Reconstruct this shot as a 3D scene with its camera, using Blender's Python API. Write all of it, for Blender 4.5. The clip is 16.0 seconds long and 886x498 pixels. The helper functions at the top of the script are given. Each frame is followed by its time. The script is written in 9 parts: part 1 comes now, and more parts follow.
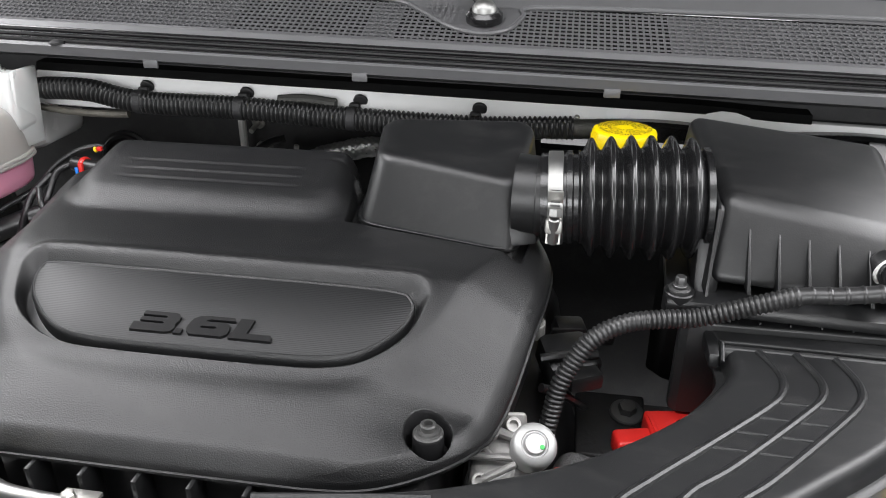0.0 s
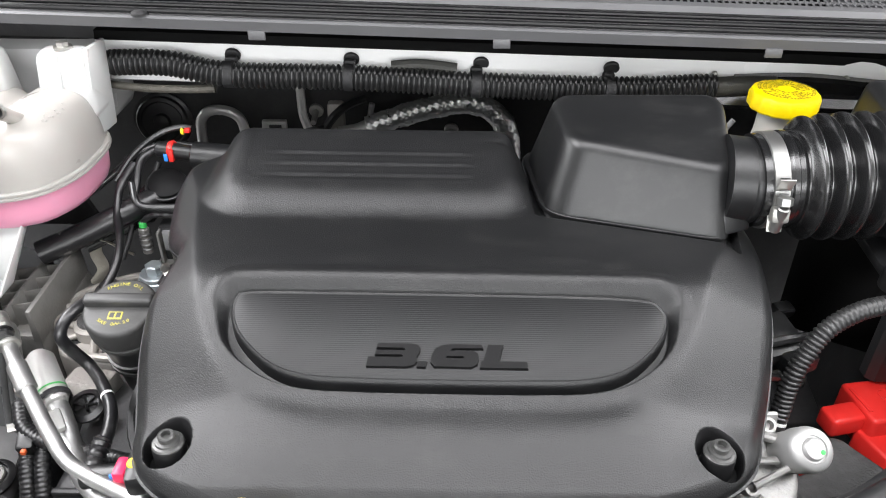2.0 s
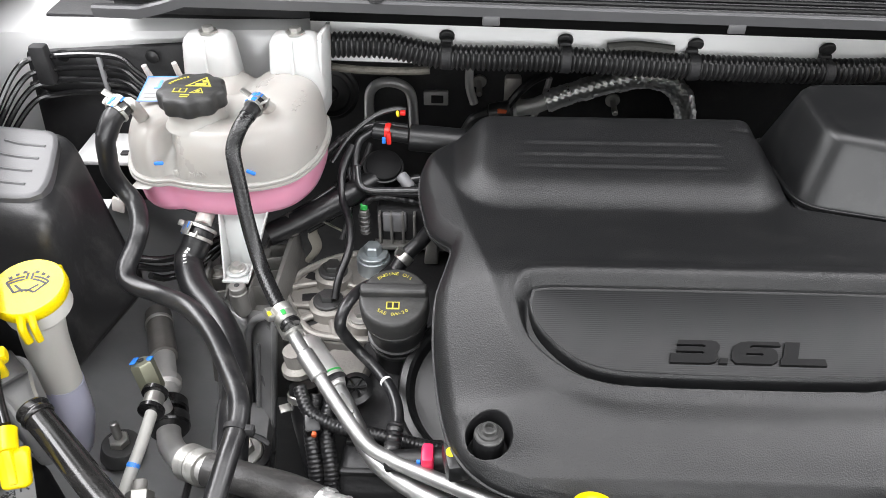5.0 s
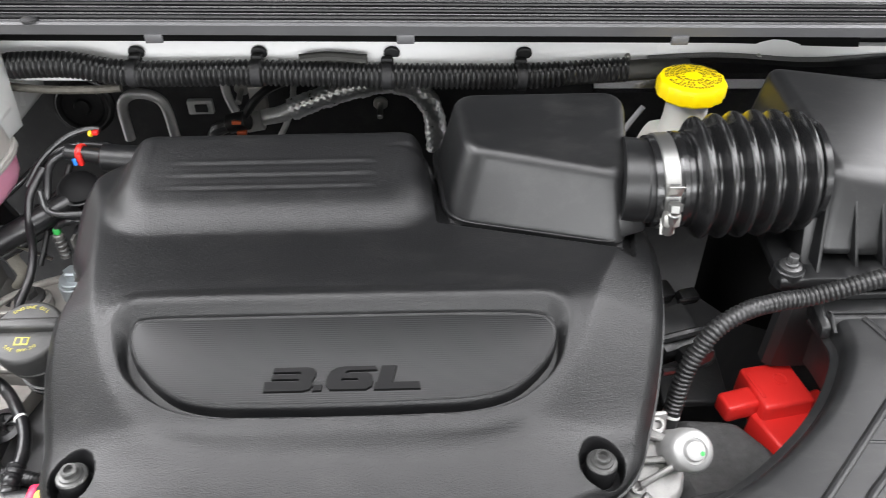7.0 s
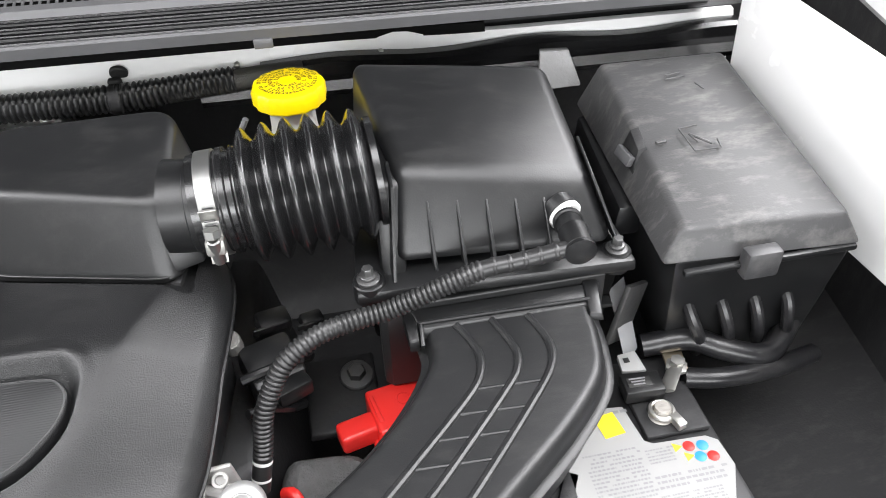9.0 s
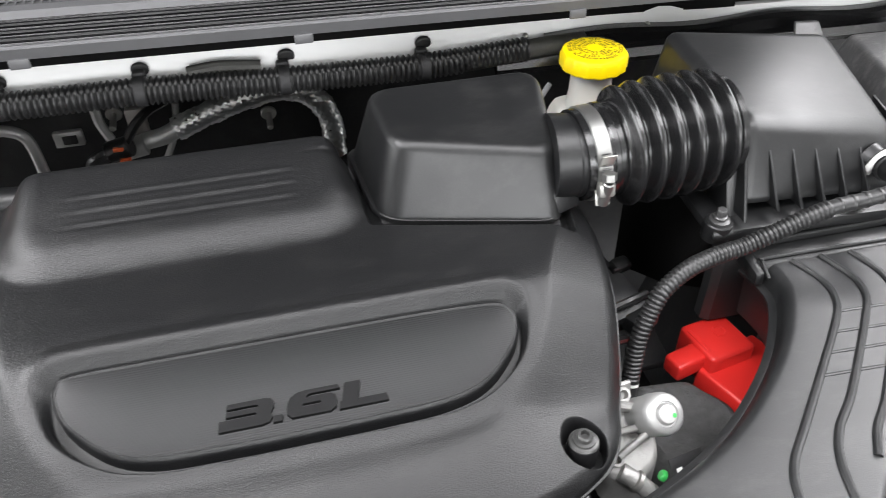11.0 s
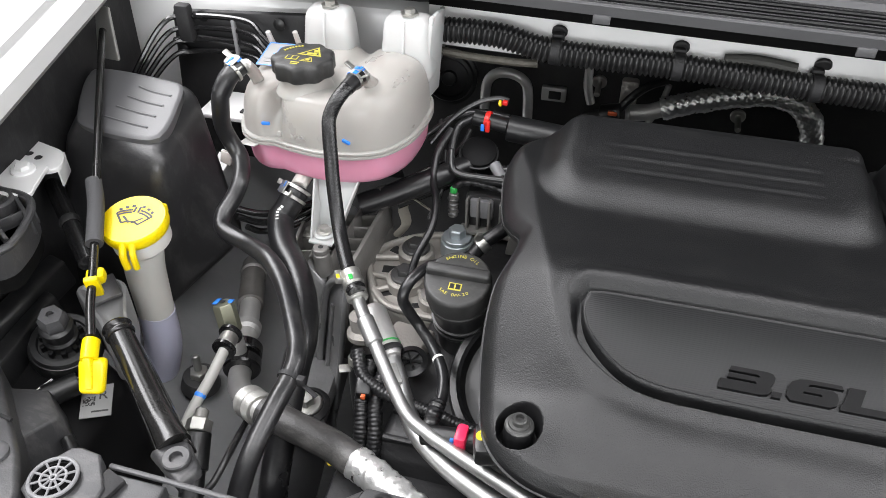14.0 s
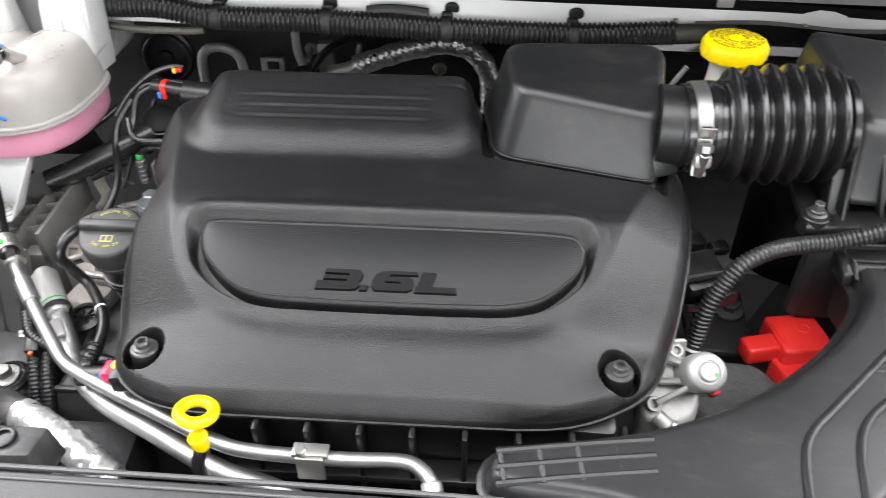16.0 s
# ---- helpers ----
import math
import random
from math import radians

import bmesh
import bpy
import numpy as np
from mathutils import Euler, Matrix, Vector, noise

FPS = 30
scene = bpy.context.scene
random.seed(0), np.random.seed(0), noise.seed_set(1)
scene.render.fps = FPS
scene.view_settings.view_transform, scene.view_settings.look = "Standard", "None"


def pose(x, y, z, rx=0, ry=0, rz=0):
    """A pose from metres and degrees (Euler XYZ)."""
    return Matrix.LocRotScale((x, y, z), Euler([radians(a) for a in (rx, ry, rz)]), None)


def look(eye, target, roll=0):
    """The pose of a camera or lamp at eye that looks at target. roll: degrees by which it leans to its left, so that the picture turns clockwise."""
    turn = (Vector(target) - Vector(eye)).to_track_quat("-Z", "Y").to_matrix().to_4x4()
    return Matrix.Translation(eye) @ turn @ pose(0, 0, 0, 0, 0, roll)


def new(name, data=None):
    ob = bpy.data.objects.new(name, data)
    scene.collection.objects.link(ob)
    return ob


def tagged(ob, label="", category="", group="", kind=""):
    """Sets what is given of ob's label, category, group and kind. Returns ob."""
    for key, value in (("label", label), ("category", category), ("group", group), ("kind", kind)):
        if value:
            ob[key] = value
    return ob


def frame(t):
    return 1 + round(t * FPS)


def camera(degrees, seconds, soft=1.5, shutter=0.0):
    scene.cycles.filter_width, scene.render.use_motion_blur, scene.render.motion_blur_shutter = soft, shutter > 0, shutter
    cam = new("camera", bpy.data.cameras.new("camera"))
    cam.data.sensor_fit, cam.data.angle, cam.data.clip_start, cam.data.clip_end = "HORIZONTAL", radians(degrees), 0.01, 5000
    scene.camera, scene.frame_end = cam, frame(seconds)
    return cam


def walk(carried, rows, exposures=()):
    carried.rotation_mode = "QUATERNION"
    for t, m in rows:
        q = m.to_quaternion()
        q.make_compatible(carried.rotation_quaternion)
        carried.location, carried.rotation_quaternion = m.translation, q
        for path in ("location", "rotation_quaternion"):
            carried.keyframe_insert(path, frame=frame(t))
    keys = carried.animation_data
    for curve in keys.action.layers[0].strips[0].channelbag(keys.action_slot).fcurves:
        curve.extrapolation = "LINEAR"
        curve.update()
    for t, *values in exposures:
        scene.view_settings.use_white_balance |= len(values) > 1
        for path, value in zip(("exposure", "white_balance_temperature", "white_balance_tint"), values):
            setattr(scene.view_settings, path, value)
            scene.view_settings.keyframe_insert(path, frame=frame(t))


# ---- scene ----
cam = camera(61.1, 16.0, 0.6, 0.2)
PATH = [
    (0, (0.149, 0.075, 1.366), (-0.133, 1.853, 0.493), 0.3),
    (0.5, (0.158, 0.124, 1.33), (-0.105, 1.88, 0.411), 0.6),
    (1, (0.109, 0.16, 1.325), (-0.151, 1.865, 0.312), 0.2),
    (1.5, (-0.014, 0.144, 1.362), (-0.179, 1.814, 0.275), 0.4),
    (2, (-0.115, 0.133, 1.42), (-0.132, 1.797, 0.31), 0.6),
    (2.5, (-0.188, 0.136, 1.458), (-0.141, 1.803, 0.353), 0.6),
    (3, (-0.27, 0.138, 1.458), (-0.209, 1.789, 0.331), 0.9),
    (3.5, (-0.324, 0.138, 1.45), (-0.281, 1.748, 0.265), 0.6),
    (3.7, (-0.336, 0.137, 1.454), (-0.304, 1.734, 0.251), 0.6),
    (4.75, (-0.338, 0.139, 1.463), (-0.378, 1.715, 0.230), 0.2),
    (5.8, (-0.254, 0.141, 1.47), (-0.318, 1.697, 0.215), -0.2),
    (6, (-0.232, 0.14, 1.47), (-0.29, 1.697, 0.216), -0.2),
    (6.5, (-0.154, 0.149, 1.482), (-0.178, 1.696, 0.214), -0.3),
    (7, (-0.048, 0.17, 1.484), (-0.013, 1.712, 0.211), -0.4),
    (7.5, (0.074, 0.183, 1.467), (0.124, 1.728, 0.198), -1.4),
    (8, (0.177, 0.19, 1.451), (0.281, 1.732, 0.181), -1.8),
    (8.2, (0.206, 0.195, 1.447), (0.34, 1.736, 0.179), -2.1),
    (9.25, (0.236, 0.204, 1.453), (0.566, 1.725, 0.187), -1.6),
    (10.3, (0.056, 0.209, 1.464), (0.485, 1.697, 0.199), -0.5),
    (10.5, (0.001, 0.206, 1.462), (0.427, 1.692, 0.194), -0.5),
    (11, (-0.098, 0.195, 1.464), (0.262, 1.698, 0.195), -0.8),
    (11.5, (-0.182, 0.18, 1.458), (0.056, 1.711, 0.194), -0.4),
    (12, (-0.251, 0.161, 1.454), (-0.213, 1.723, 0.205), -0.5),
    (12.5, (-0.283, 0.157, 1.456), (-0.43, 1.707, 0.201), -0.3),
    (13, (-0.296, 0.154, 1.453), (-0.582, 1.688, 0.203), -0.2),
    (13.5, (-0.285, 0.145, 1.462), (-0.645, 1.662, 0.21), 0.2),
    (14, (-0.273, 0.134, 1.466), (-0.673, 1.642, 0.215), 0.3),
    (14.5, (-0.236, 0.122, 1.462), (-0.647, 1.628, 0.213), 0.3),
    (15, (-0.174, 0.097, 1.464), (-0.574, 1.607, 0.215), 0.4),
    (15.5, (-0.116, 0.087, 1.469), (-0.415, 1.616, 0.214), 0.0),
    (16, (-0.036, 0.084, 1.463), (-0.146, 1.634, 0.203), -0.2),
]
walk(cam, [(t, look(eye, target, roll)) for t, eye, target, roll in PATH],
     [(0, -0.9), (0.5, -0.55), (1.0, -0.2), (1.5, -0.2), (2.5, -0.6), (3.5, -0.6), (6, -0.83), (7, -0.5), (8, -0.25), (10.5, -0.53), (12.0, -0.32), (12.5, -0.62), (13.5, -0.92), (14.5, -1.0), (15.2, -1.03), (16, -0.58)])

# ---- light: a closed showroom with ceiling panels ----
world = bpy.data.worlds.new("world")
scene.world = world
world.use_nodes = True
world.node_tree.nodes["Background"].inputs[0].default_value = (0.9, 0.95, 1.0, 1)
world.node_tree.nodes["Background"].inputs[1].default_value = 0.3
scene.view_settings.exposure = 0.0


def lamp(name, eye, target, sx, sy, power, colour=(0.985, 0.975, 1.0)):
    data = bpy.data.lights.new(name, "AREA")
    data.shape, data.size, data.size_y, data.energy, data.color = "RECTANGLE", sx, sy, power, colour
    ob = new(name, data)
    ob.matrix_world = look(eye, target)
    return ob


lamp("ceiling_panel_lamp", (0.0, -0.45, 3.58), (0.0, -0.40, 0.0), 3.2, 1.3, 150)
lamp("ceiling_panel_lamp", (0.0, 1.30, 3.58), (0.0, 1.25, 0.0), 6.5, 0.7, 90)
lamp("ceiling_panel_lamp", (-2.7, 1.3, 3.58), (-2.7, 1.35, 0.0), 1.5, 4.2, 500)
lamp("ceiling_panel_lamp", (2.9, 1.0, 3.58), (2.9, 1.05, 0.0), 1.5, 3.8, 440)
# unseen glazing: sides assumed from reflections, front added to fill front faces
lamp("window_light", (-5.96, 1.8, 2.05), (0.0, 1.8, 1.90), 5.4, 2.1, 380, (0.97, 0.98, 1.0))
lamp("window_light", (5.96, 1.8, 2.05), (0.0, 1.8, 1.90), 5.4, 2.1, 380, (0.97, 0.98, 1.0))
# front panel: added fill light that brightens the flange, no source known
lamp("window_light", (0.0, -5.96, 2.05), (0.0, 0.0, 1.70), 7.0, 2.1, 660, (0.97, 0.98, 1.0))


# ---- materials ----
def mat(name, col, rough=0.5, metal=0.0, grain=900, bump=0.1, var=0.12, rvar=0.08, blotch=14, coat=0.0, sub=0.0, spec=0.5, trans=0.0, deep=0.02, dust=0.0):
    m = bpy.data.materials.new(name)
    m.use_nodes = True
    nt = m.node_tree
    b = nt.nodes["Principled BSDF"]
    tc = nt.nodes.new("ShaderNodeTexCoord")
    big = nt.nodes.new("ShaderNodeTexNoise")
    big.inputs["Scale"].default_value, big.inputs["Detail"].default_value = blotch, 6
    fine = nt.nodes.new("ShaderNodeTexNoise")
    fine.inputs["Scale"].default_value, fine.inputs["Detail"].default_value = grain, 2
    nt.links.new(tc.outputs["Object"], big.inputs["Vector"])
    nt.links.new(tc.outputs["Object"], fine.inputs["Vector"])
    ramp = nt.nodes.new("ShaderNodeMix")
    ramp.data_type = "RGBA"
    ramp.inputs[6].default_value = (*[c * (1 - var) for c in col], 1)
    ramp.inputs[7].default_value = (*[min(1, c * (1 + var)) for c in col], 1)
    nt.links.new(big.outputs["Fac"], ramp.inputs[0])
    tint = ramp.outputs[2]
    if dust:
        # settled dust and dried wipe marks
        stretch = nt.nodes.new("ShaderNodeMapping")
        stretch.inputs["Scale"].default_value, stretch.inputs["Rotation"].default_value = (1.0, 2.6, 1.0), (0, 0, 0.5)
        nt.links.new(tc.outputs["Object"], stretch.inputs["Vector"])
        speck = nt.nodes.new("ShaderNodeTexNoise")
        speck.inputs["Scale"].default_value, speck.inputs["Detail"].default_value, speck.inputs["Roughness"].default_value = 26, 9, 0.72
        nt.links.new(stretch.outputs["Vector"], speck.inputs["Vector"])
        cut = nt.nodes.new("ShaderNodeMapRange")
        cut.inputs["From Min"].default_value, cut.inputs["From Max"].default_value, cut.inputs["To Max"].default_value = 0.50, 0.78, dust
        nt.links.new(speck.outputs["Fac"], cut.inputs["Value"])
        film = nt.nodes.new("ShaderNodeMix")
        film.data_type = "RGBA"
        film.inputs[7].default_value = (0.30, 0.29, 0.275, 1)
        nt.links.new(cut.outputs["Result"], film.inputs[0])
        nt.links.new(tint, film.inputs[6])
        tint = film.outputs[2]
    nt.links.new(tint, b.inputs["Base Color"])
    mr = nt.nodes.new("ShaderNodeMapRange")
    mr.inputs["To Min"].default_value, mr.inputs["To Max"].default_value = max(0.03, rough - rvar), min(1, rough + rvar)
    nt.links.new(big.outputs["Fac"], mr.inputs["Value"])
    nt.links.new(mr.outputs["Result"], b.inputs["Roughness"])
    b.inputs["Metallic"].default_value = metal
    b.inputs["Specular IOR Level"].default_value = spec
    b.inputs["Coat Weight"].default_value = coat
    if sub:
        b.inputs["Subsurface Weight"].default_value = sub
        b.inputs["Subsurface Radius"].default_value = (1, 0.8, 0.8)
        b.inputs["Subsurface Scale"].default_value = deep
    if trans:
        b.inputs["Transmission Weight"].default_value = trans
    if bump:
        bp = nt.nodes.new("ShaderNodeBump")
        bp.inputs["Strength"].default_value, bp.inputs["Distance"].default_value = bump, 0.001
        nt.links.new(fine.outputs["Fac"], bp.inputs["Height"])
        nt.links.new(bp.outputs["Normal"], b.inputs["Normal"])
    return m


def stripes(m, scale, strength, direction="Y"):
    """Adds fine moulded lines across the object's axis to a material's relief."""
    nt = m.node_tree
    tc = nt.nodes.new("ShaderNodeTexCoord")
    wv = nt.nodes.new("ShaderNodeTexWave")
    wv.bands_direction = direction
    wv.inputs["Scale"].default_value = scale
    nt.links.new(tc.outputs["Object"], wv.inputs["Vector"])
    bp = nt.nodes.new("ShaderNodeBump")
    bp.inputs["Strength"].default_value, bp.inputs["Distance"].default_value = strength, 0.0006
    nt.links.new(wv.outputs["Fac"], bp.inputs["Height"])
    nt.links.new(bp.outputs["Normal"], nt.nodes["Principled BSDF"].inputs["Normal"])
    return m


COVER = mat("cover_plastic", (0.0085, 0.0087, 0.0092), 0.37, grain=1000, bump=0.40, var=0.15, rvar=0.05, blotch=9, spec=0.46, dust=0.03)
# cover plastic again, darkened for the shade inside the bolt wells
WELLSHADE = mat("well_shade_plastic", (0.006, 0.006, 0.0065), 0.6, grain=900, bump=0.15, spec=0.2)
# near-black for the felt pad, and for shade painted into hollows and gaps
HOLE = mat("pad_and_shade_black", (0.004, 0.004, 0.004), 0.8, grain=300, bump=0.2, spec=0.1)
PANEL = stripes(mat("ribbed_plastic", (0.010, 0.0103, 0.0108), 0.42, bump=0, spec=0.34), 222, 0.16)
LETTER = mat("letter_plastic", (0.004, 0.004, 0.0043), 0.55, bump=0.05, spec=0.16)
SMOOTH = mat("smooth_plastic", (0.0085, 0.0088, 0.0093), 0.36, grain=700, bump=0.08, var=0.2, rvar=0.08, blotch=18, spec=0.5, dust=0.045)
DUCT = mat("duct_plastic", (0.014, 0.0144, 0.015), 0.38, grain=1100, bump=0.10, var=0.18, rvar=0.07, blotch=12, spec=0.5, dust=0.06)
RUBBER = mat("rubber", (0.010, 0.010, 0.0105), 0.19, grain=600, bump=0.08, var=0.15, spec=0.7)
LOOM = mat("loom_plastic", (0.020, 0.020, 0.0203), 0.34, grain=500, bump=0.08, var=0.25, blotch=60, spec=0.55)
MESHGREY = mat("grille_plastic", (0.085, 0.085, 0.088), 0.42, grain=500, bump=0.1, var=0.15)
HOSE = mat("hose_rubber", (0.011, 0.011, 0.012), 0.30, grain=500, bump=0.12, var=0.2, dust=0.10)
DUSTYHOSE = mat("dusty_hose_rubber", (0.035, 0.034, 0.033), 0.42, grain=400, bump=0.3, var=0.3, blotch=60, dust=0.35)
MATT = mat("matt_black", (0.014, 0.014, 0.015), 0.65, grain=400, bump=0.2, dust=0.08)
DARK = mat("dark_metal", (0.022, 0.022, 0.023), 0.5, metal=0.3, grain=200, bump=0.4, var=0.3, dust=0.05)
STEEL = mat("dark_steel", (0.10, 0.10, 0.10), 0.45, metal=0.7, grain=250, bump=0.4, var=0.25)
CAST = mat("cast_aluminium", (0.37, 0.352, 0.325), 0.48, metal=0.45, grain=260, bump=0.6, var=0.2, blotch=40)
CASTDARK = mat("cast_dark", (0.25, 0.243, 0.232), 0.5, metal=0.55, grain=320, bump=0.5, var=0.3, blotch=40, dust=0.3)
ALU = mat("aluminium_tube", (0.47, 0.47, 0.465), 0.46, metal=1.0, grain=500, bump=0.12, var=0.08, rvar=0.06, blotch=70)
ALUDULL = mat("dull_aluminium", (0.55, 0.545, 0.53), 0.45, metal=0.6, grain=300, bump=0.25, var=0.15, blotch=60)
ZINC = mat("zinc_steel", (0.47, 0.465, 0.44), 0.42, metal=0.9, grain=400, bump=0.15, var=0.12, blotch=60)
PRESSED = mat("pressed_steel", (0.20, 0.20, 0.202), 0.30, metal=0.2, grain=300, bump=0.15, var=0.3, blotch=40, spec=0.7, dust=0.2)
SCREW = mat("screw_steel", (0.10, 0.10, 0.098), 0.36, metal=0.6, bump=0.15)
CHROME = mat("bright_steel", (0.36, 0.36, 0.35), 0.44, metal=1.0, grain=500, bump=0.08, blotch=60)
BOLT = mat("bolt_steel", (0.13, 0.13, 0.13), 0.35, metal=0.8, bump=0.1)
WHITE = mat("white_paint", (0.76, 0.76, 0.755), 0.25, grain=60, bump=0.0, var=0.03, coat=0.5)
# body white, darkened on the wings to offset the strong light there
WINGPAINT = mat("dimmed_white_paint", (0.46, 0.46, 0.455), 0.22, grain=60, bump=0.0, var=0.03, coat=0.6)
PRIMER = mat("grey_body_paint", (0.22, 0.222, 0.227), 0.42, grain=150, bump=0.2, var=0.22, blotch=22, dust=0.3)
CAPGREY = mat("cap_plastic", (0.026, 0.026, 0.0255), 0.48, grain=800, bump=0.12, var=0.12, dust=0.12)
YELLOW = mat("yellow_plastic", (0.80, 0.60, 0.0), 0.35, grain=500, bump=0.08, var=0.05, sub=0.1)
RED = mat("red_plastic", (0.62, 0.022, 0.018), 0.38, grain=500, bump=0.1, var=0.1)
REDPINK = mat("red_clip", (0.85, 0.03, 0.10), 0.35, bump=0.05)
ORANGE = mat("orange_plastic", (0.62, 0.11, 0.03), 0.4, bump=0.05)
TANK = mat("milky_plastic", (0.385, 0.368, 0.345), 0.30, grain=140, bump=0.12, var=0.06, blotch=30, sub=0.45, deep=0.03)
PINK = mat("pink_coolant_plastic", (0.70, 0.30, 0.42), 0.34, grain=120, bump=0.08, var=0.14, blotch=20, sub=0.7, deep=0.03)
LEGPLASTIC = mat("thin_milky_plastic", (0.66, 0.66, 0.65), 0.3, grain=120, bump=0.08, var=0.1, blotch=30, sub=0.35, trans=0.25)
NECK = mat("milky_neck_plastic", (0.58, 0.57, 0.53), 0.4, grain=200, bump=0.08, var=0.06, sub=0.35)
NECKBLUE = mat("washer_fluid_plastic", (0.52, 0.52, 0.64), 0.4, grain=200, bump=0.08, var=0.06, sub=0.3)
GREYPLASTIC = mat("grey_plastic", (0.20, 0.20, 0.207), 0.42, grain=700, bump=0.15, var=0.08, blotch=10)
COWLGREY = mat("cowl_trim", (0.082, 0.082, 0.085), 0.4, grain=600, bump=0.1, var=0.15)
PRINT = mat("yellow_print", (0.44, 0.39, 0.05), 0.5, bump=0)
BLACKPRINT = mat("black_print", (0.02, 0.02, 0.02), 0.5, bump=0)
WHITEPRINT = mat("white_print", (0.75, 0.75, 0.73), 0.5, bump=0.0)
COWLDARK = mat("dusty_dark_plastic", (0.040, 0.040, 0.042), 0.42, grain=700, bump=0.15, var=0.2, blotch=25, dust=0.25)
LABELWHITE = mat("white_label", (0.28, 0.28, 0.276), 0.45, spec=0.25, bump=0.02, var=0.03)
BLUEMARK = mat("blue_mark", (0.03, 0.22, 0.75), 0.4, bump=0.0)
GREENMARK = mat("green_mark", (0.04, 0.40, 0.08), 0.4, bump=0.0)
YELLOWMARK = mat("yellow_mark", (0.85, 0.62, 0.02), 0.4, bump=0.0)
FOIL = mat("foil_wrap", (0.76, 0.76, 0.75), 0.30, metal=0.82, coat=0.0, grain=420, bump=0.35, var=0.15, blotch=160)
FELT = mat("grey_felt", (0.07, 0.07, 0.07), 0.9, grain=350, bump=1.0, var=0.5, blotch=120)
TAPE = mat("cloth_tape", (0.05, 0.05, 0.045), 0.6, grain=900, bump=0.6, var=0.3, blotch=200)
WALLPAINT = mat("wall_paint", (0.62, 0.62, 0.61), 0.8, bump=0.05)
FLOORTILE = mat("floor_tile", (0.33, 0.33, 0.33), 0.3, bump=0.05)
COPPER = mat("copper_tape", (0.45, 0.22, 0.14), 0.45, metal=0.5, bump=0.1)

# ---- building helpers ----
PLACE = {}


def ob_at(name, mesh, parent=None):
    """Links a mesh whose vertices are in world metres, with its origin at its middle."""
    n = len(mesh.vertices)
    co = np.empty(n * 3)
    mesh.vertices.foreach_get("co", co)
    co = co.reshape(-1, 3)
    mid = (co.min(0) + co.max(0)) / 2
    mesh.vertices.foreach_set("co", (co - mid).ravel())
    mesh.update()
    ob = new(name, mesh)
    ob.location = mid
    PLACE[ob.name] = Vector(mid)
    if parent is not None:
        ob.parent = parent
        ob.matrix_parent_inverse = Matrix.Translation(-PLACE[parent.name])
    return ob


def mesh_of(name, bm, material, smooth=True, angle=35):
    bmesh.ops.recalc_face_normals(bm, faces=bm.faces)
    me = bpy.data.meshes.new(name)
    if smooth:
        lim = math.cos(radians(angle))
        for f in bm.faces:
            f.smooth = True
        for e in bm.edges:
            if len(e.link_faces) == 2 and e.link_faces[0].normal.dot(e.link_faces[1].normal) < lim:
                e.smooth = False
    bm.to_mesh(me)
    bm.free()
    me.materials.append(material)
    return me


def part(name, bm, material, parent, label="", smooth=True, angle=35):
    ob = ob_at(name, mesh_of(name, bm, material, smooth, angle), parent)
    if label:
        ob["label"] = label
    return ob


def thing(name, place, label, category, group="", kind=""):
    ob = new(name)
    ob.empty_display_size = 0.02
    ob.location = place
    PLACE[ob.name] = Vector(place)
    return tagged(ob, label, category, group, kind)


def solo(name, bm, material, label, category, group="", kind="", smooth=True, angle=35):
    return tagged(part(name, bm, material, None, "", smooth, angle), label, category, group, kind)


def join(*bms):
    out = bms[0]
    for b in bms[1:]:
        me = bpy.data.meshes.new("tmp")
        b.to_mesh(me)
        out.from_mesh(me)
        b.free()
        bpy.data.meshes.remove(me)
    return out


def box8(low, high, bevel=0.003, seg=2):
    """A solid between four low corners and four high corners, given in the same order, with rounded edges."""
    bm = bmesh.new()
    v = [bm.verts.new(p) for p in (*low, *high)]
    for q in ((0, 1, 2, 3), (4, 5, 6, 7), (0, 1, 5, 4), (1, 2, 6, 5), (2, 3, 7, 6), (3, 0, 4, 7)):
        bm.faces.new([v[i] for i in q])
    bmesh.ops.recalc_face_normals(bm, faces=bm.faces)
    if bevel:
        bmesh.ops.bevel(bm, geom=list(bm.edges), offset=bevel, segments=seg, profile=0.5, affect="EDGES", clamp_overlap=True)
    return bm


def box(c, s, bevel=0.002, turn=None, seg=2):
    x, y, z = (k / 2 for k in s)
    q = [(-x, -y), (x, -y), (x, y), (-x, y)]
    bm = box8([(a, b, -z) for a, b in q], [(a, b, z) for a, b in q], bevel, seg)
    m = Matrix.Translation(c) @ (turn.to_4x4() if turn is not None else Matrix())
    bmesh.ops.transform(bm, matrix=m, verts=bm.verts)
    return bm


def rot(rx=0, ry=0, rz=0):
    return Euler([radians(a) for a in (rx, ry, rz)]).to_matrix()


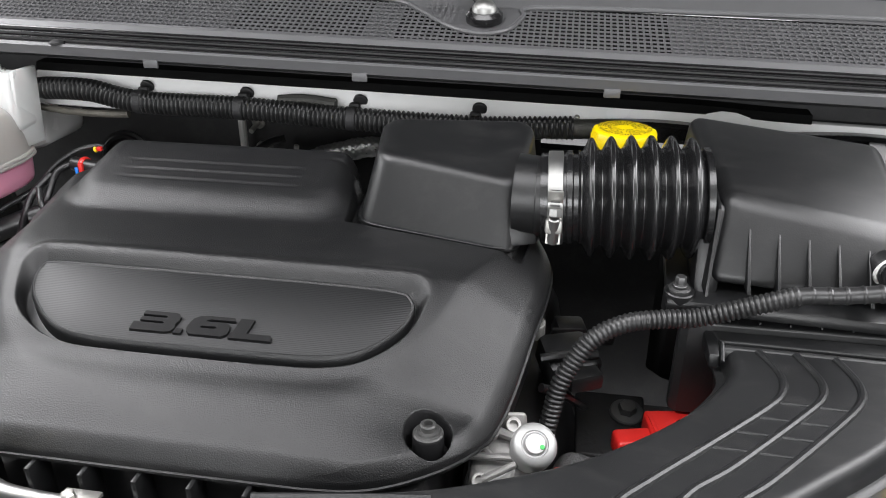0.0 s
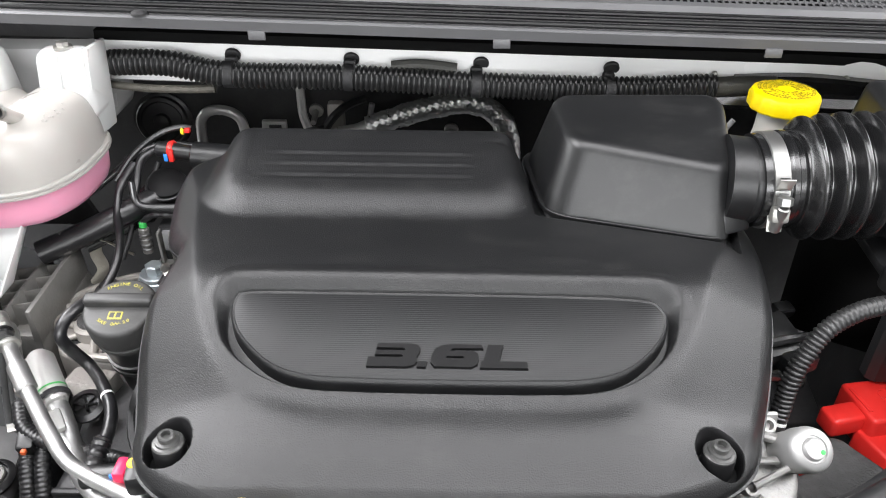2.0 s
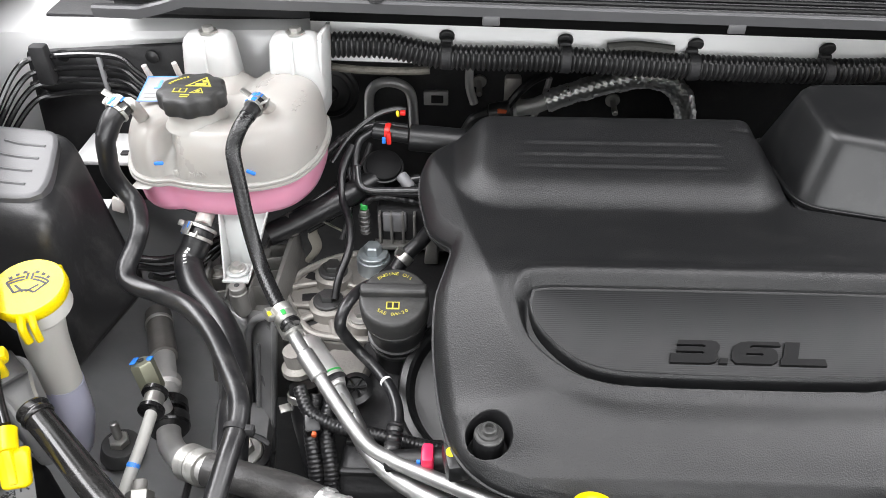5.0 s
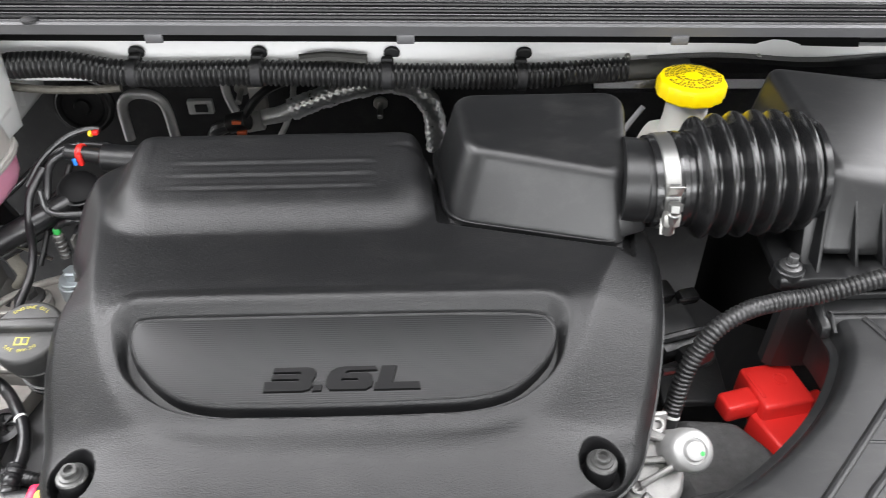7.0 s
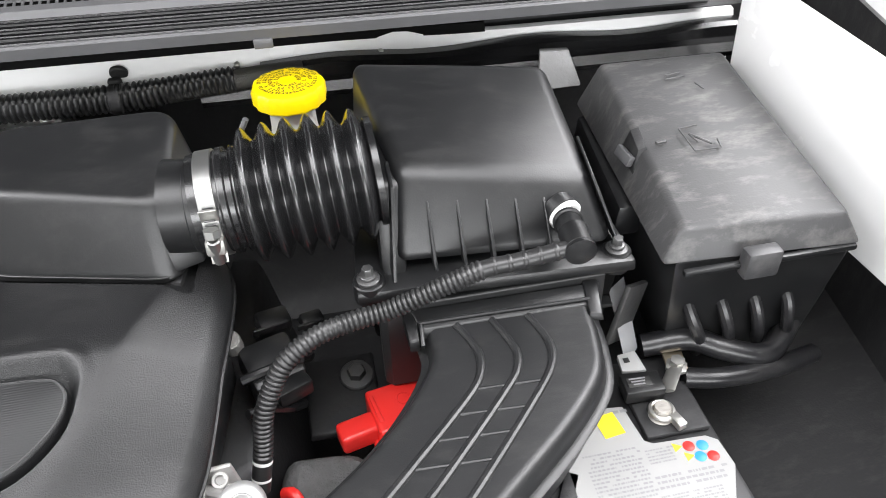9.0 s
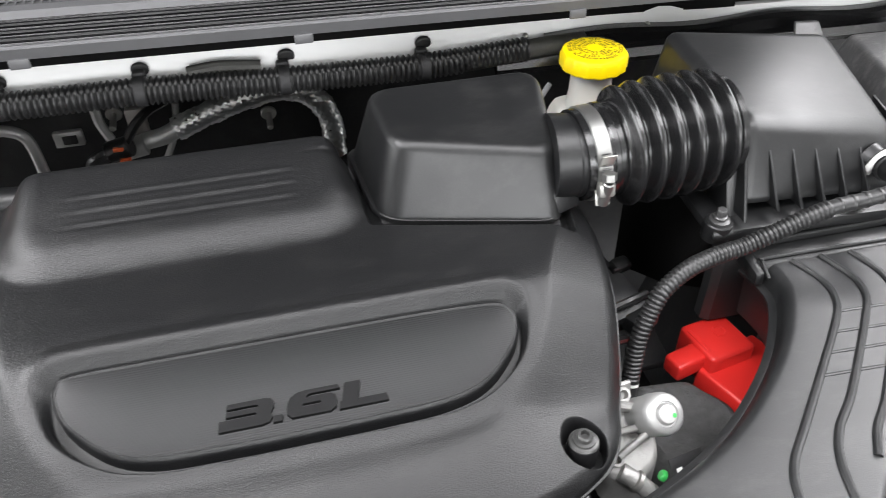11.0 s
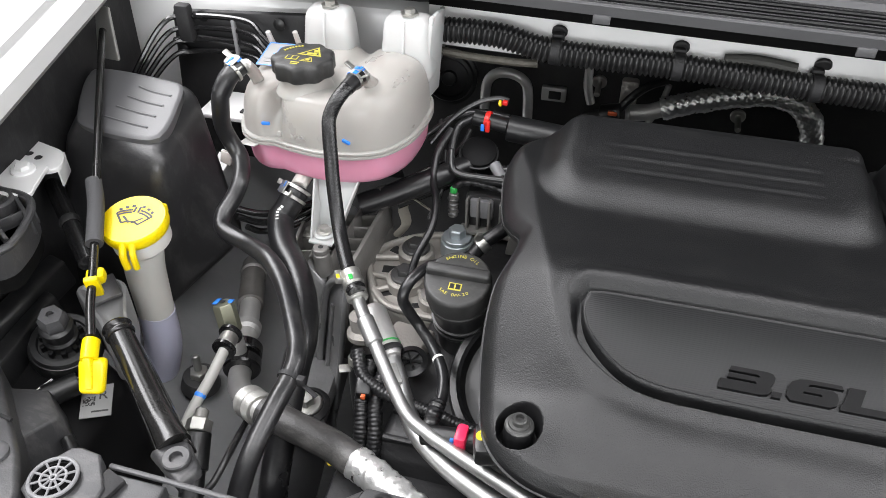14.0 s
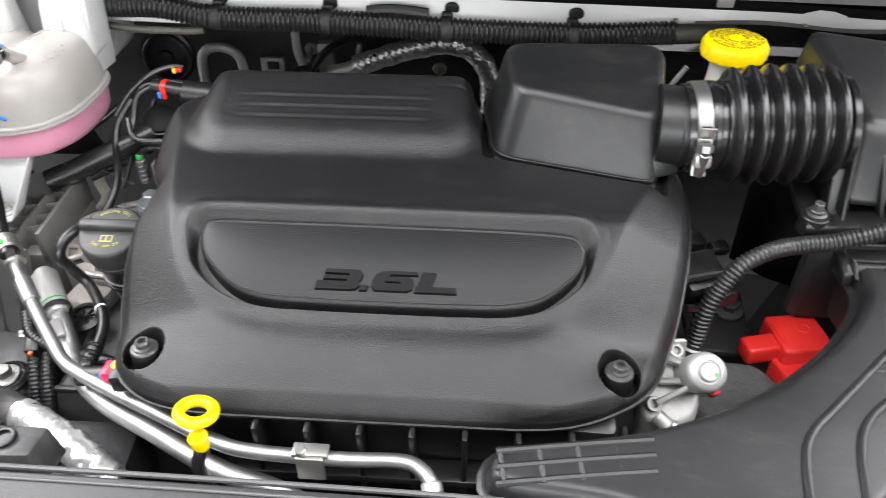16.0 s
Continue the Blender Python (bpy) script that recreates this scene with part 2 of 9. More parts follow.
def spline(pts, step=0.006):
    """Points at even steps along a smooth curve through pts."""
    p = [Vector(q) for q in pts]
    p = [p[0] * 2 - p[1]] + p + [p[-1] * 2 - p[-2]]
    fine = []
    for i in range(1, len(p) - 2):
        a, b, c, d = p[i - 1:i + 3]
        n = max(4, int((c - b).length / step * 3))
        for k in range(n):
            t = k / n
            fine.append(0.5 * ((2 * b) + (c - a) * t + (2 * a - 5 * b + 4 * c - d) * t * t + (3 * b - a - 3 * c + d) * t ** 3))
    fine.append(p[-2])
    out, left = [fine[0]], step
    for a, b in zip(fine, fine[1:]):
        seg = (b - a).length
        at = 0.0
        while seg - at >= left:
            at += left
            out.append(a + (b - a) * (at / max(seg, 1e-9)))
            left = step
        left -= seg - at
    if (out[-1] - fine[-1]).length > step * 0.2:
        out.append(fine[-1])
    return out


def tube(pts, r, n=14, step=0.006, rfun=None, caps=True, flat=1.0, knit=None):
    """A round tube swept along a smooth curve; rfun gives the radius by the length run, knit adds relief by run and angle."""
    c = spline(pts, step)
    bm = bmesh.new()
    rings, run = [], 0.0
    t0 = (c[1] - c[0]).normalized()
    side = t0.orthogonal().normalized()
    for i, p in enumerate(c):
        t = (c[min(i + 1, len(c) - 1)] - c[max(i - 1, 0)]).normalized()
        side = (side - t * side.dot(t)).normalized()
        up = t.cross(side)
        if i:
            run += (p - c[i - 1]).length
        rr = rfun(run) if rfun else r
        rings.append([bm.verts.new(p + (side * math.cos(a) + up * math.sin(a) * flat) * (rr + (knit(run, a) if knit else 0.0))) for a in (2 * math.pi * k / n for k in range(n))])
    for a, b in zip(rings, rings[1:]):
        for k in range(n):
            bm.faces.new((a[k], a[(k + 1) % n], b[(k + 1) % n], b[k]))
    if caps:
        bm.faces.new(rings[0][::-1])
        bm.faces.new(rings[-1])
    return bm


def soft_box(low, high, corner, edge, n=7):
    """A tapering moulded box on four plan corners, with rounded upright corners and a rounded upper edge."""
    low, high = [Vector(p) for p in low], [Vector(p) for p in high]
    def ring(k, pull):
        q = [a.lerp(b, k) for a, b in zip(low, high)]
        mid = sum(q, Vector()) / 4
        pts = []
        for i in range(4):
            a, c, b = q[i - 1], q[i], q[(i + 1) % 4]
            p0, p1 = c + (a - c).normalized() * corner, c + (b - c).normalized() * corner
            for j in range(n):
                u = j / (n - 1)
                p = p0 * (1 - u) ** 2 + c * 2 * u * (1 - u) + p1 * u * u
                pts.append(p + (mid - p) * (pull / (mid - p).length))
        return pts
    height = (sum(high, Vector()) - sum(low, Vector())).length / 4
    steps = [(0.0, 0.0), (0.35, 0.0), (0.7, 0.0)]
    steps += [(1 - edge / height * (1 - math.sin(a)), edge * (1 - math.cos(a))) for a in (0, 0.3, 0.6, 0.9, 1.2, math.pi / 2)]
    steps += [(1.0, edge * 1.25), (1.0, edge * 2.0)]
    bm = bmesh.new()
    rows = [[bm.verts.new(p) for p in ring(k, d)] for k, d in steps]
    m = len(rows[0])
    for a, b in zip(rows, rows[1:]):
        for k in range(m):
            bm.faces.new((a[k], a[(k + 1) % m], b[(k + 1) % m], b[k]))
    bm.faces.new(rows[0][::-1])
    bm.faces.new(rows[-1])
    return bm


def lathe(profile, origin, axis=(0, 0, 1), n=32, wobble=None, caps=True):
    """A turned solid: (radius, height) pairs along an axis; wobble(angle) scales the radius."""
    z = Vector(axis).normalized()
    x = z.orthogonal().normalized() if abs(z.z) < 0.99 else Vector((1, 0, 0))
    x = (x - z * x.dot(z)).normalized()
    y = z.cross(x)
    o = Vector(origin)
    bm = bmesh.new()
    rings = []
    for r, h in profile:
        ring = []
        for k in range(n):
            a = 2 * math.pi * k / n
            q = r * (wobble(a) if wobble else 1)
            ring.append(bm.verts.new(o + z * h + (x * math.cos(a) + y * math.sin(a)) * q))
        rings.append(ring)
    for a, b in zip(rings, rings[1:]):
        for k in range(n):
            bm.faces.new((a[k], a[(k + 1) % n], b[(k + 1) % n], b[k]))
    if caps:
        bm.faces.new(rings[0][::-1])
        bm.faces.new(rings[-1])
    return bm


def cyl(a, b, r, r2=None, n=20, bevel=0.001):
    a, b = Vector(a), Vector(b)
    d = b - a
    r2 = r if r2 is None else r2
    h = d.length
    v = min(bevel, h * 0.3, r * 0.5)
    return lathe([(r - v, 0), (r, v), (r2, h - v), (max(r2 - v, 0.0002), h)], a, d, n)


def ring_wheel(centre, axis, R, r, n=40, m=12):
    z = Vector(axis).normalized()
    x = z.orthogonal().normalized()
    y = z.cross(x)
    bm = bmesh.new()
    g = []
    for i in range(n):
        a = 2 * math.pi * i / n
        d = x * math.cos(a) + y * math.sin(a)
        g.append([bm.verts.new(Vector(centre) + d * (R + r * math.cos(b)) + z * r * math.sin(b)) for b in (2 * math.pi * j / m for j in range(m))])
    for i in range(n):
        for j in range(m):
            bm.faces.new((g[i][j], g[(i + 1) % n][j], g[(i + 1) % n][(j + 1) % m], g[i][(j + 1) % m]))
    return bm


def closed(pts, step=0.006):
    """A smooth closed outline through plan points."""
    p = [Vector((x, y, 0)) for x, y in pts]
    out = []
    n = len(p)
    for i in range(n):
        a, b, c, d = p[i - 1], p[i], p[(i + 1) % n], p[(i + 2) % n]
        k = max(2, int((c - b).length / step))
        for j in range(k):
            t = j / k
            q = 0.5 * ((2 * b) + (c - a) * t + (2 * a - 5 * b + 4 * c - d) * t * t + (3 * b - a - 3 * c + d) * t ** 3)
            out.append((q.x, q.y))
    return out


def inset(out, d):
    p = np.array(out)
    t = np.roll(p, -1, 0) - np.roll(p, 1, 0)
    t /= np.maximum(np.linalg.norm(t, axis=1, keepdims=True), 1e-9)
    area = np.sum(p[:, 0] * np.roll(p[:, 1], -1) - np.roll(p[:, 0], -1) * p[:, 1])
    nrm = np.stack([-t[:, 1], t[:, 0]], 1) * (1 if area > 0 else -1)
    return p + nrm * d


from mathutils.geometry import delaunay_2d_cdt


def slab(out, levels, tilt=None, cap_low=True, fill="BEAUTY"):
    """A solid from a plan outline: levels are (inset, z); tilt(x, y) is added to z."""
    bm = bmesh.new()
    rings = []
    for d, z in levels:
        rings.append([bm.verts.new((x, y, z + (tilt(x, y) if tilt else 0))) for x, y in inset(out, d)])
    n = len(out)
    for a, b in zip(rings, rings[1:]):
        for k in range(n):
            bm.faces.new((a[k], a[(k + 1) % n], b[(k + 1) % n], b[k]))
    if cap_low:
        bm.faces.new(rings[0][::-1])
    if fill == "CDT":
        # cap meshed over a fine grid, so that a concave, bent top stays smooth
        ring = [Vector((v.co.x, v.co.y)) for v in rings[-1]]
        lo, hi = np.min(np.array(ring), axis=0), np.max(np.array(ring), axis=0)
        z = levels[-1][1]
        grid = [Vector((x, y)) for x in np.arange(lo[0], hi[0], 0.012) for y in np.arange(lo[1], hi[1], 0.012)]
        co, _, tris, _, _, _ = delaunay_2d_cdt(ring + grid, [], [list(range(n))], 1, 1e-6)
        made = {}
        for f in tris:
            for k in f:
                if k not in made:
                    made[k] = rings[-1][k] if k < n else bm.verts.new((co[k].x, co[k].y, z + (tilt(co[k].x, co[k].y) if tilt else 0)))
            bm.faces.new([made[k] for k in f])
        return bm
    top = bm.faces.new(rings[-1])
    top.normal_update()
    bmesh.ops.triangulate(bm, faces=[top], quad_method="BEAUTY", ngon_method=fill)
    return bm


def rounded(z0, z1, b):
    """Levels for slab() with a rounded upper edge."""
    return [(0, z0)] + [(b * (1 - math.cos(a)), z1 - b + b * math.sin(a)) for a in (0, 0.4, 0.8, 1.2, math.pi / 2)]


def letters(text, size, m, material, parent, name="lettering", depth=0.0006, stretch=1.0, shear=0.0, bevel=0.0, label="", fat=0.0):
    """Raised lettering in the built-in typeface, at the pose m."""
    cu = bpy.data.curves.new(name, "FONT")
    cu.body, cu.size, cu.extrude, cu.shear, cu.bevel_depth = text, size, depth, shear, bevel
    cu.offset = fat
    cu.align_x, cu.align_y = "CENTER", "CENTER"
    tmp = new("text_shape", cu)
    dg = bpy.context.evaluated_depsgraph_get()
    me = bpy.data.meshes.new_from_object(tmp.evaluated_get(dg))
    bpy.data.objects.remove(tmp)
    bpy.data.curves.remove(cu)
    me.transform(m @ Matrix.Diagonal((stretch, 1, 1, 1)))
    me.materials.clear()
    me.materials.append(material)
    me.name = name
    ob = ob_at(name, me, parent)
    if label:
        ob["label"] = label
    return ob


def hexbolt(parent, at, axis=(0, 0, 1), r=0.006, h=0.006, material=None, washer=1.7, name="bolt", label=""):
    """A flanged hexagon bolt as one part with its washer below it."""
    material = material or ZINC
    o, z = Vector(at), Vector(axis).normalized()
    w = lathe([(r * washer, 0), (r * washer, r * 0.25), (r * washer * 0.92, r * 0.4), (r * 0.9, r * 0.5)], o, z, 20)
    hx = lathe([(r, r * 0.4), (r, h), (r * 0.86, h + r * 0.18), (r * 0.4, h + r * 0.2)], o, z, 6)
    return part(name, join(w, hx), material, parent, label)


# ---- the setting: room and car body ----
def soft(v, a, b):
    t = min(max((v - a) / (b - a), 0.0), 1.0)
    return t * t * (3 - 2 * t)


def zc(x):
    return -0.021 * x


def run_x(profile, x0, x1, n=24, close=False, bend=None):
    """A strip along the car's width from a (y, z) profile."""
    bm = bmesh.new()
    rows = []
    for i in range(n + 1):
        x = x0 + (x1 - x0) * i / n
        dy, dz = bend(x) if bend else (0, 0)
        rows.append([bm.verts.new((x, y + dy, z + dz + zc(x))) for y, z in profile])
    k = len(profile)
    for a, b in zip(rows, rows[1:]):
        for j in range(k if close else k - 1):
            bm.faces.new((a[j], a[(j + 1) % k], b[(j + 1) % k], b[j]))
    if close:
        bm.faces.new(rows[0])
        bm.faces.new(rows[-1][::-1])
    return bm


def structure(name, bm, material, label, category="structure", **kw):
    return solo(name, bm, material, label, category, kind="structure", **kw)


structure("floor", box((0, 0, -0.05), (12, 12, 0.1), 0), FLOORTILE, "polished grey showroom floor tiles", "floor")
for nm, c, sz in (("wall_north", (0, 6.05, 1.8), (12.2, 0.1, 3.7)), ("wall_south", (0, -6.05, 1.8), (12.2, 0.1, 3.7)),
                  ("wall_east", (6.05, 0, 1.8), (0.1, 12, 3.7)), ("wall_west", (-6.05, 0, 1.8), (0.1, 12, 3.7))):
    structure(nm, box(c, sz, 0), WALLPAINT, "plain light grey painted showroom wall", "wall")
structure("ceiling", box((0, 0, 3.7), (12.2, 12.2, 0.1), 0), WALLPAINT, "plain light grey showroom ceiling", "ceiling")
# unseen frames, added round the three wall fill lights
for n, (ax, s) in enumerate((("x", -1), ("x", 1), ("y", -1))):
    w = thing("window_%d" % (n + 1), (s * 5.98, 0, 0.7) if ax == "x" else (0, s * 5.98, 0.7), "unseen window frame added round a wall fill light", "window", kind="structure")
    for k in range(4):
        o = -2.7 + k * 1.8
        part("mullion", box((s * 5.93, o + 1.8, 2.05) if ax == "x" else (o, s * 5.93, 2.05), (0.05, 0.06, 2.3) if ax == "x" else (0.06, 0.05, 2.3), 0.005), WALLPAINT, w)
    for z in (0.95, 3.15):
        part("rail", box((s * 5.93, 1.8, z) if ax == "x" else (0, s * 5.93, z), (0.05, 5.5, 0.08) if ax == "x" else (7.3, 0.05, 0.08), 0.005), WALLPAINT, w)
BON = [(-0.78, 1.12, 1.34), (0.78, 1.12, 1.34), (0.74, 0.60, 2.13), (-0.74, 0.60, 2.13)]
bonnet = thing("bonnet", (0, 0.8, 1.7), "raised white bonnet with black insulation pad", "bonnet", kind="structure")
part("panel", box8(BON, [(x, y + 0.03, z + 0.03) for x, y, z in BON], 0.01), WHITE, bonnet)
part("insulation_pad", box8([(-0.70, 1.085, 1.37), (0.70, 1.085, 1.37), (0.66, 0.630, 2.05), (-0.66, 0.630, 2.05)],
                            [(-0.70, 1.12, 1.375), (0.70, 1.12, 1.375), (0.66, 0.668, 2.06), (-0.66, 0.668, 2.06)], 0.004), HOLE, bonnet, "black felt insulation pad")

# engine bay tub
structure("bay_floor", box((0, 0.65, 0.60), (1.6, 0.9, 0.02), 0.002), MATT, "black undertray at the bottom of the engine bay", "undertray")
structure("bulkhead", box((0, 1.18, 0.85), (1.7, 0.06, 0.64), 0.004), MATT, "black insulated bulkhead behind the engine", "bulkhead")
structure("plenum", box8([(-0.80, 0.940, 1.108), (0.80, 0.940, 1.088), (0.80, 1.16, 1.088), (-0.80, 1.16, 1.108)],
                         [(-0.80, 0.940, 1.155), (0.80, 0.940, 1.125), (0.80, 1.16, 1.16), (-0.80, 1.16, 1.16)], 0.004), MATT,
          "black plenum chamber under the cowl", "plenum")
structure("front_carrier", box8([(-0.75, 0.25, 0.5), (0.75, 0.25, 0.5), (0.75, 0.30, 0.5), (-0.75, 0.30, 0.5)],
                                [(-0.75, 0.25, 0.93), (0.75, 0.25, 0.93), (0.75, 0.30, 0.93), (-0.75, 0.30, 0.93)], 0.004), MATT,
          "black radiator carrier across the front", "carrier")


def flange():
    """White painted flange along the top of the bulkhead, with a dip in its edge at the sides."""
    def bend(x):
        up = 0.006 * math.exp(-((x - 0.32) / 0.06) ** 2) + 0.003 * math.exp(-((x + 0.1) / 0.05) ** 2)
        return 0.0, up - (0.004 if x > 0.36 else 0)
    t = thing("bulkhead_flange", (0, 0.92, 1.14), "white painted steel flange along the bulkhead top", "body panel", kind="structure")
    part("web", run_x([(0.909, 1.108), (0.914, 1.116), (0.921, 1.136), (0.925, 1.146), (0.931, 1.1475), (0.934, 1.1465), (0.934, 1.142), (0.928, 1.138), (0.917, 1.114), (0.912, 1.106)], -0.50, 0.70, 80, True, bend), WHITE, t)
    # solid near-black strip stands in for the shaded gap above the flange
    part("gap_shade_strip", run_x([(0.9255, 1.1450), (0.9225, 1.1465), (0.9255, 1.1555), (0.946, 1.157), (0.946, 1.150), (0.931, 1.1500)], -0.50, 0.42, 50, True, lambda x: (0, -0.004 * soft(x, 0.25, 0.42))), HOLE, t, "near-black strip for the shade in the gap above the flange")
    for x in (-0.352, -0.224, -0.084, 0.057):
        part("slot", cyl((x, 0.917, 1.1345 + zc(x)), (x, 0.9215, 1.1365 + zc(x)), 0.0085, n=18), MATT, t, "dark slot in the flange")
    for x in (0.168, 0.31):
        part("stud", cyl((x, 0.918, 1.135 + zc(x)), (x, 0.912, 1.133 + zc(x)), 0.003, n=10), ZINC, t)
    part("edge_trim", run_x([(0.902, 1.104), (0.902, 1.131), (0.906, 1.135), (0.9185, 1.135), (0.912, 1.104)], 0.19, 0.70, 60, True, lambda x: (0, 0.0025 * math.sin(x * 30))), RUBBER, t, "black rubber trim")
    part("lower_seal", run_x([(0.895, 1.102), (0.889, 1.110), (0.895, 1.118), (0.907, 1.112)], 0.13, 0.70, 40, True), RUBBER, t, "black rubber edge seal")


flange()


def cowl():
    t = thing("cowl_panel", (0, 0.92, 1.2), "dark plastic cowl panel with mesh air grille", "cowl", kind="structure")
    def end(x):
        d = min(max((-0.615 - x) / 0.03, 0), 1)
        return -0.004 * d, -0.012 * d
    part("front_lip", run_x([(0.858, 1.1815), (0.8565, 1.1915), (0.8590, 1.1935), (0.868, 1.1925), (0.868, 1.190), (0.861, 1.190), (0.8605, 1.1815)], -0.70, 0.66, 60, True, end), COWLGREY, t, "grey plastic front lip")
    part("under_tray", run_x([(0.868, 1.1915), (0.915, 1.170), (0.915, 1.165), (0.868, 1.187)], -0.72, 0.68, 30, True), MATT, t)
    part("under_panel", run_x([(0.915, 1.168), (0.950, 1.168), (0.950, 1.130), (0.946, 1.130), (0.946, 1.164), (0.915, 1.164)], -0.72, 0.68, 30, True), MATT, t)
    for k, (y, z, r) in enumerate(((0.8655, 1.1965, 0.0026), (0.8705, 1.2010, 0.0022), (0.8755, 1.2055, 0.0022))):
        bm = tube([(x, y, z + zc(x)) for x in (-0.70, -0.3, 0.1, 0.4, 0.66)], r, 8, 0.03)
        part("seal_bead", bm, RUBBER, t)
    part("seal_web", run_x([(0.862, 1.1925), (0.880, 1.2085), (0.884, 1.2085), (0.884, 1.1925)], -0.72, 0.68, 24, True), RUBBER, t)
    part("border", run_x([(0.8795, 1.2085), (0.8850, 1.2135), (0.8960, 1.2145), (0.8960, 1.2115), (0.8850, 1.2065)], -0.72, 0.68, 40, True), COWLGREY, t, "grey border of the grille")
    zg = lambda y: 1.212 + (y - 0.895) * 0.306
    # near-black sheets added for the shade in the hollow under the mesh
    part("grille_shade_back", run_x([(0.896, zg(0.896) - 0.022), (1.0, zg(1.0) - 0.022), (1.0, zg(1.0) - 0.028), (0.896, zg(0.896) - 0.028)], -0.72, 0.68, 20, True), HOLE, t)
    part("grille_shade_end", run_x([(0.987, zg(0.987) - 0.028), (0.987, zg(0.987) - 0.0016), (0.991, zg(0.991) - 0.0016), (0.991, zg(0.991) - 0.028)], -0.72, 0.68, 20, True), HOLE, t)
    cells = bmesh.new()
    def bar(x0, x1, y0, y1):
        v = []
        for dz in (-0.0012, 0.0):
            for x, y in ((x0, y0), (x1, y0), (x1, y1), (x0, y1)):
                v.append(cells.verts.new((x, y, zg(y) + dz + zc(x))))
        for q in ((4, 5, 6, 7), (0, 1, 5, 4), (1, 2, 6, 5), (2, 3, 7, 6), (3, 0, 4, 7)):
            cells.faces.new([v[i] for i in q])
    x = -0.72
    while x < 0.68:
        bar(x, x + 0.0021, 0.896, 0.985)
        x += 0.0070
    y = 0.897
    while y < 0.985:
        for i in range(14):
            bar(-0.72 + i * 0.1, -0.62 + i * 0.1, y, y + 0.0021)
        y += 0.0084
    g = part("grille", cells, MESHGREY, t, "fine square plastic mesh", smooth=False)
    g["kind"] = "stuff"
    for x0, x1 in ((-0.72, -0.235), (-0.075, -0.04), (0.262, 0.68)):
        part("blind_field", run_x([(0.8965, zg(0.8965) - 0.0025), (0.985, zg(0.985) - 0.0025), (0.985, zg(0.985) - 0.004), (0.8965, zg(0.8965) - 0.004)], x0, x1, 4, True), COWLGREY, t, "closed field behind the mesh")
    edge = [(-0.30, 0.992), (-0.10, 0.990), (-0.045, 0.982), (-0.018, 0.962), (0.020, 0.929), (0.057, 0.917), (0.086, 0.930), (0.100, 0.960), (0.118, 0.984), (0.335, 0.993), (0.50, 0.996), (0.66, 0.985)]
    part("rim", tube([(x, y, zg(y) + 0.002 + zc(x)) for x, y in edge], 0.0030, 8, 0.008, flat=0.8), COWLGREY, t, "grey raised rim round the wiper recess")
    out = closed([(-0.05, 0.985), (-0.012, 0.960), (0.014, 0.936), (0.052, 0.925), (0.086, 0.933), (0.097, 0.962), (0.118, 0.987), (0.335, 0.996), (0.66, 0.99), (0.66, 1.05), (-0.30, 1.05), (-0.30, 0.999), (-0.1, 0.997)], 0.012)
    part("recess_floor", slab(out, [(0, 0), (0, 0.003)], lambda x, y: zg(y) - 0.003 + zc(x)), MESHGREY, t, "smooth grey recess plate")
    w = thing("wiper_pivot", (0.056, 0.955, 1.23), "black wiper arm on a chrome pivot nut", "wiper")
    c = (0.056, 0.952, zg(0.952))
    part("collar", lathe([(0.021, -0.002), (0.021, 0.006), (0.017, 0.010), (0.012, 0.010)], c, (0, -0.2, 1), 28), RUBBER, w)
    part("cap_nut", lathe([(0.014, 0.008), (0.0135, 0.014), (0.010, 0.019), (0.004, 0.0215), (0.0005, 0.022)], c, (0, -0.2, 1), 24), CHROME, w, "bright domed pivot nut")
    part("arm", tube([(0.056, 0.965, 1.243), (0.03, 0.985, 1.262), (-0.02, 1.02, 1.285), (-0.25, 1.10, 1.33)], 0.008, 10, 0.01, flat=0.6), SMOOTH, w)
    for x in (-0.307, -0.067, 0.20):
        part("tab", box((x, 0.8575, 1.1780 + zc(x)), (0.017, 0.003, 0.009), 0.001), MESHGREY, t)
    for x in (-0.66, -0.42):
        part("clip", lathe([(0.008, 0), (0.008, 0.002), (0.005, 0.004)], (x, 0.862, 1.1935 + zc(x)), (0, 0, 1), 16), MATT, t)


cowl()
structure("windscreen", box8([(-0.85, 1.05, 1.245), (0.85, 1.05, 1.245), (0.8, 1.75, 1.68), (-0.8, 1.75, 1.68)],
                             [(-0.85, 1.048, 1.25), (0.85, 1.048, 1.25), (0.8, 1.748, 1.685), (-0.8, 1.748, 1.685)], 0.001),
          mat("windscreen_glass", (0.05, 0.06, 0.06), 0.05, bump=0, var=0.02), "dark windscreen glass behind the cowl", "windscreen")


def wing_strip(s, prof):
    """A strip along one wing, front to back, from an (out, up) profile."""
    bm = bmesh.new()
    rows = []
    for i in range(31):
        y = 0.25 + 0.85 * i / 30
        x0 = (-0.765 - 0.19 * (y - 0.53)) if s < 0 else (0.725 + 0.10 * (y - 0.53))
        z = 1.165 + 0.10 * (y - 0.55)
        rows.append([bm.verts.new((x0 + s * a, y, z + b)) for a, b in prof])
    k = len(prof)
    for a, b in zip(rows, rows[1:]):
        for j in range(k):
            bm.faces.new((a[j], a[(j + 1) % k], b[(j + 1) % k], b[j]))
    bm.faces.new(rows[0])
    bm.faces.new(rows[-1][::-1])
    return bm


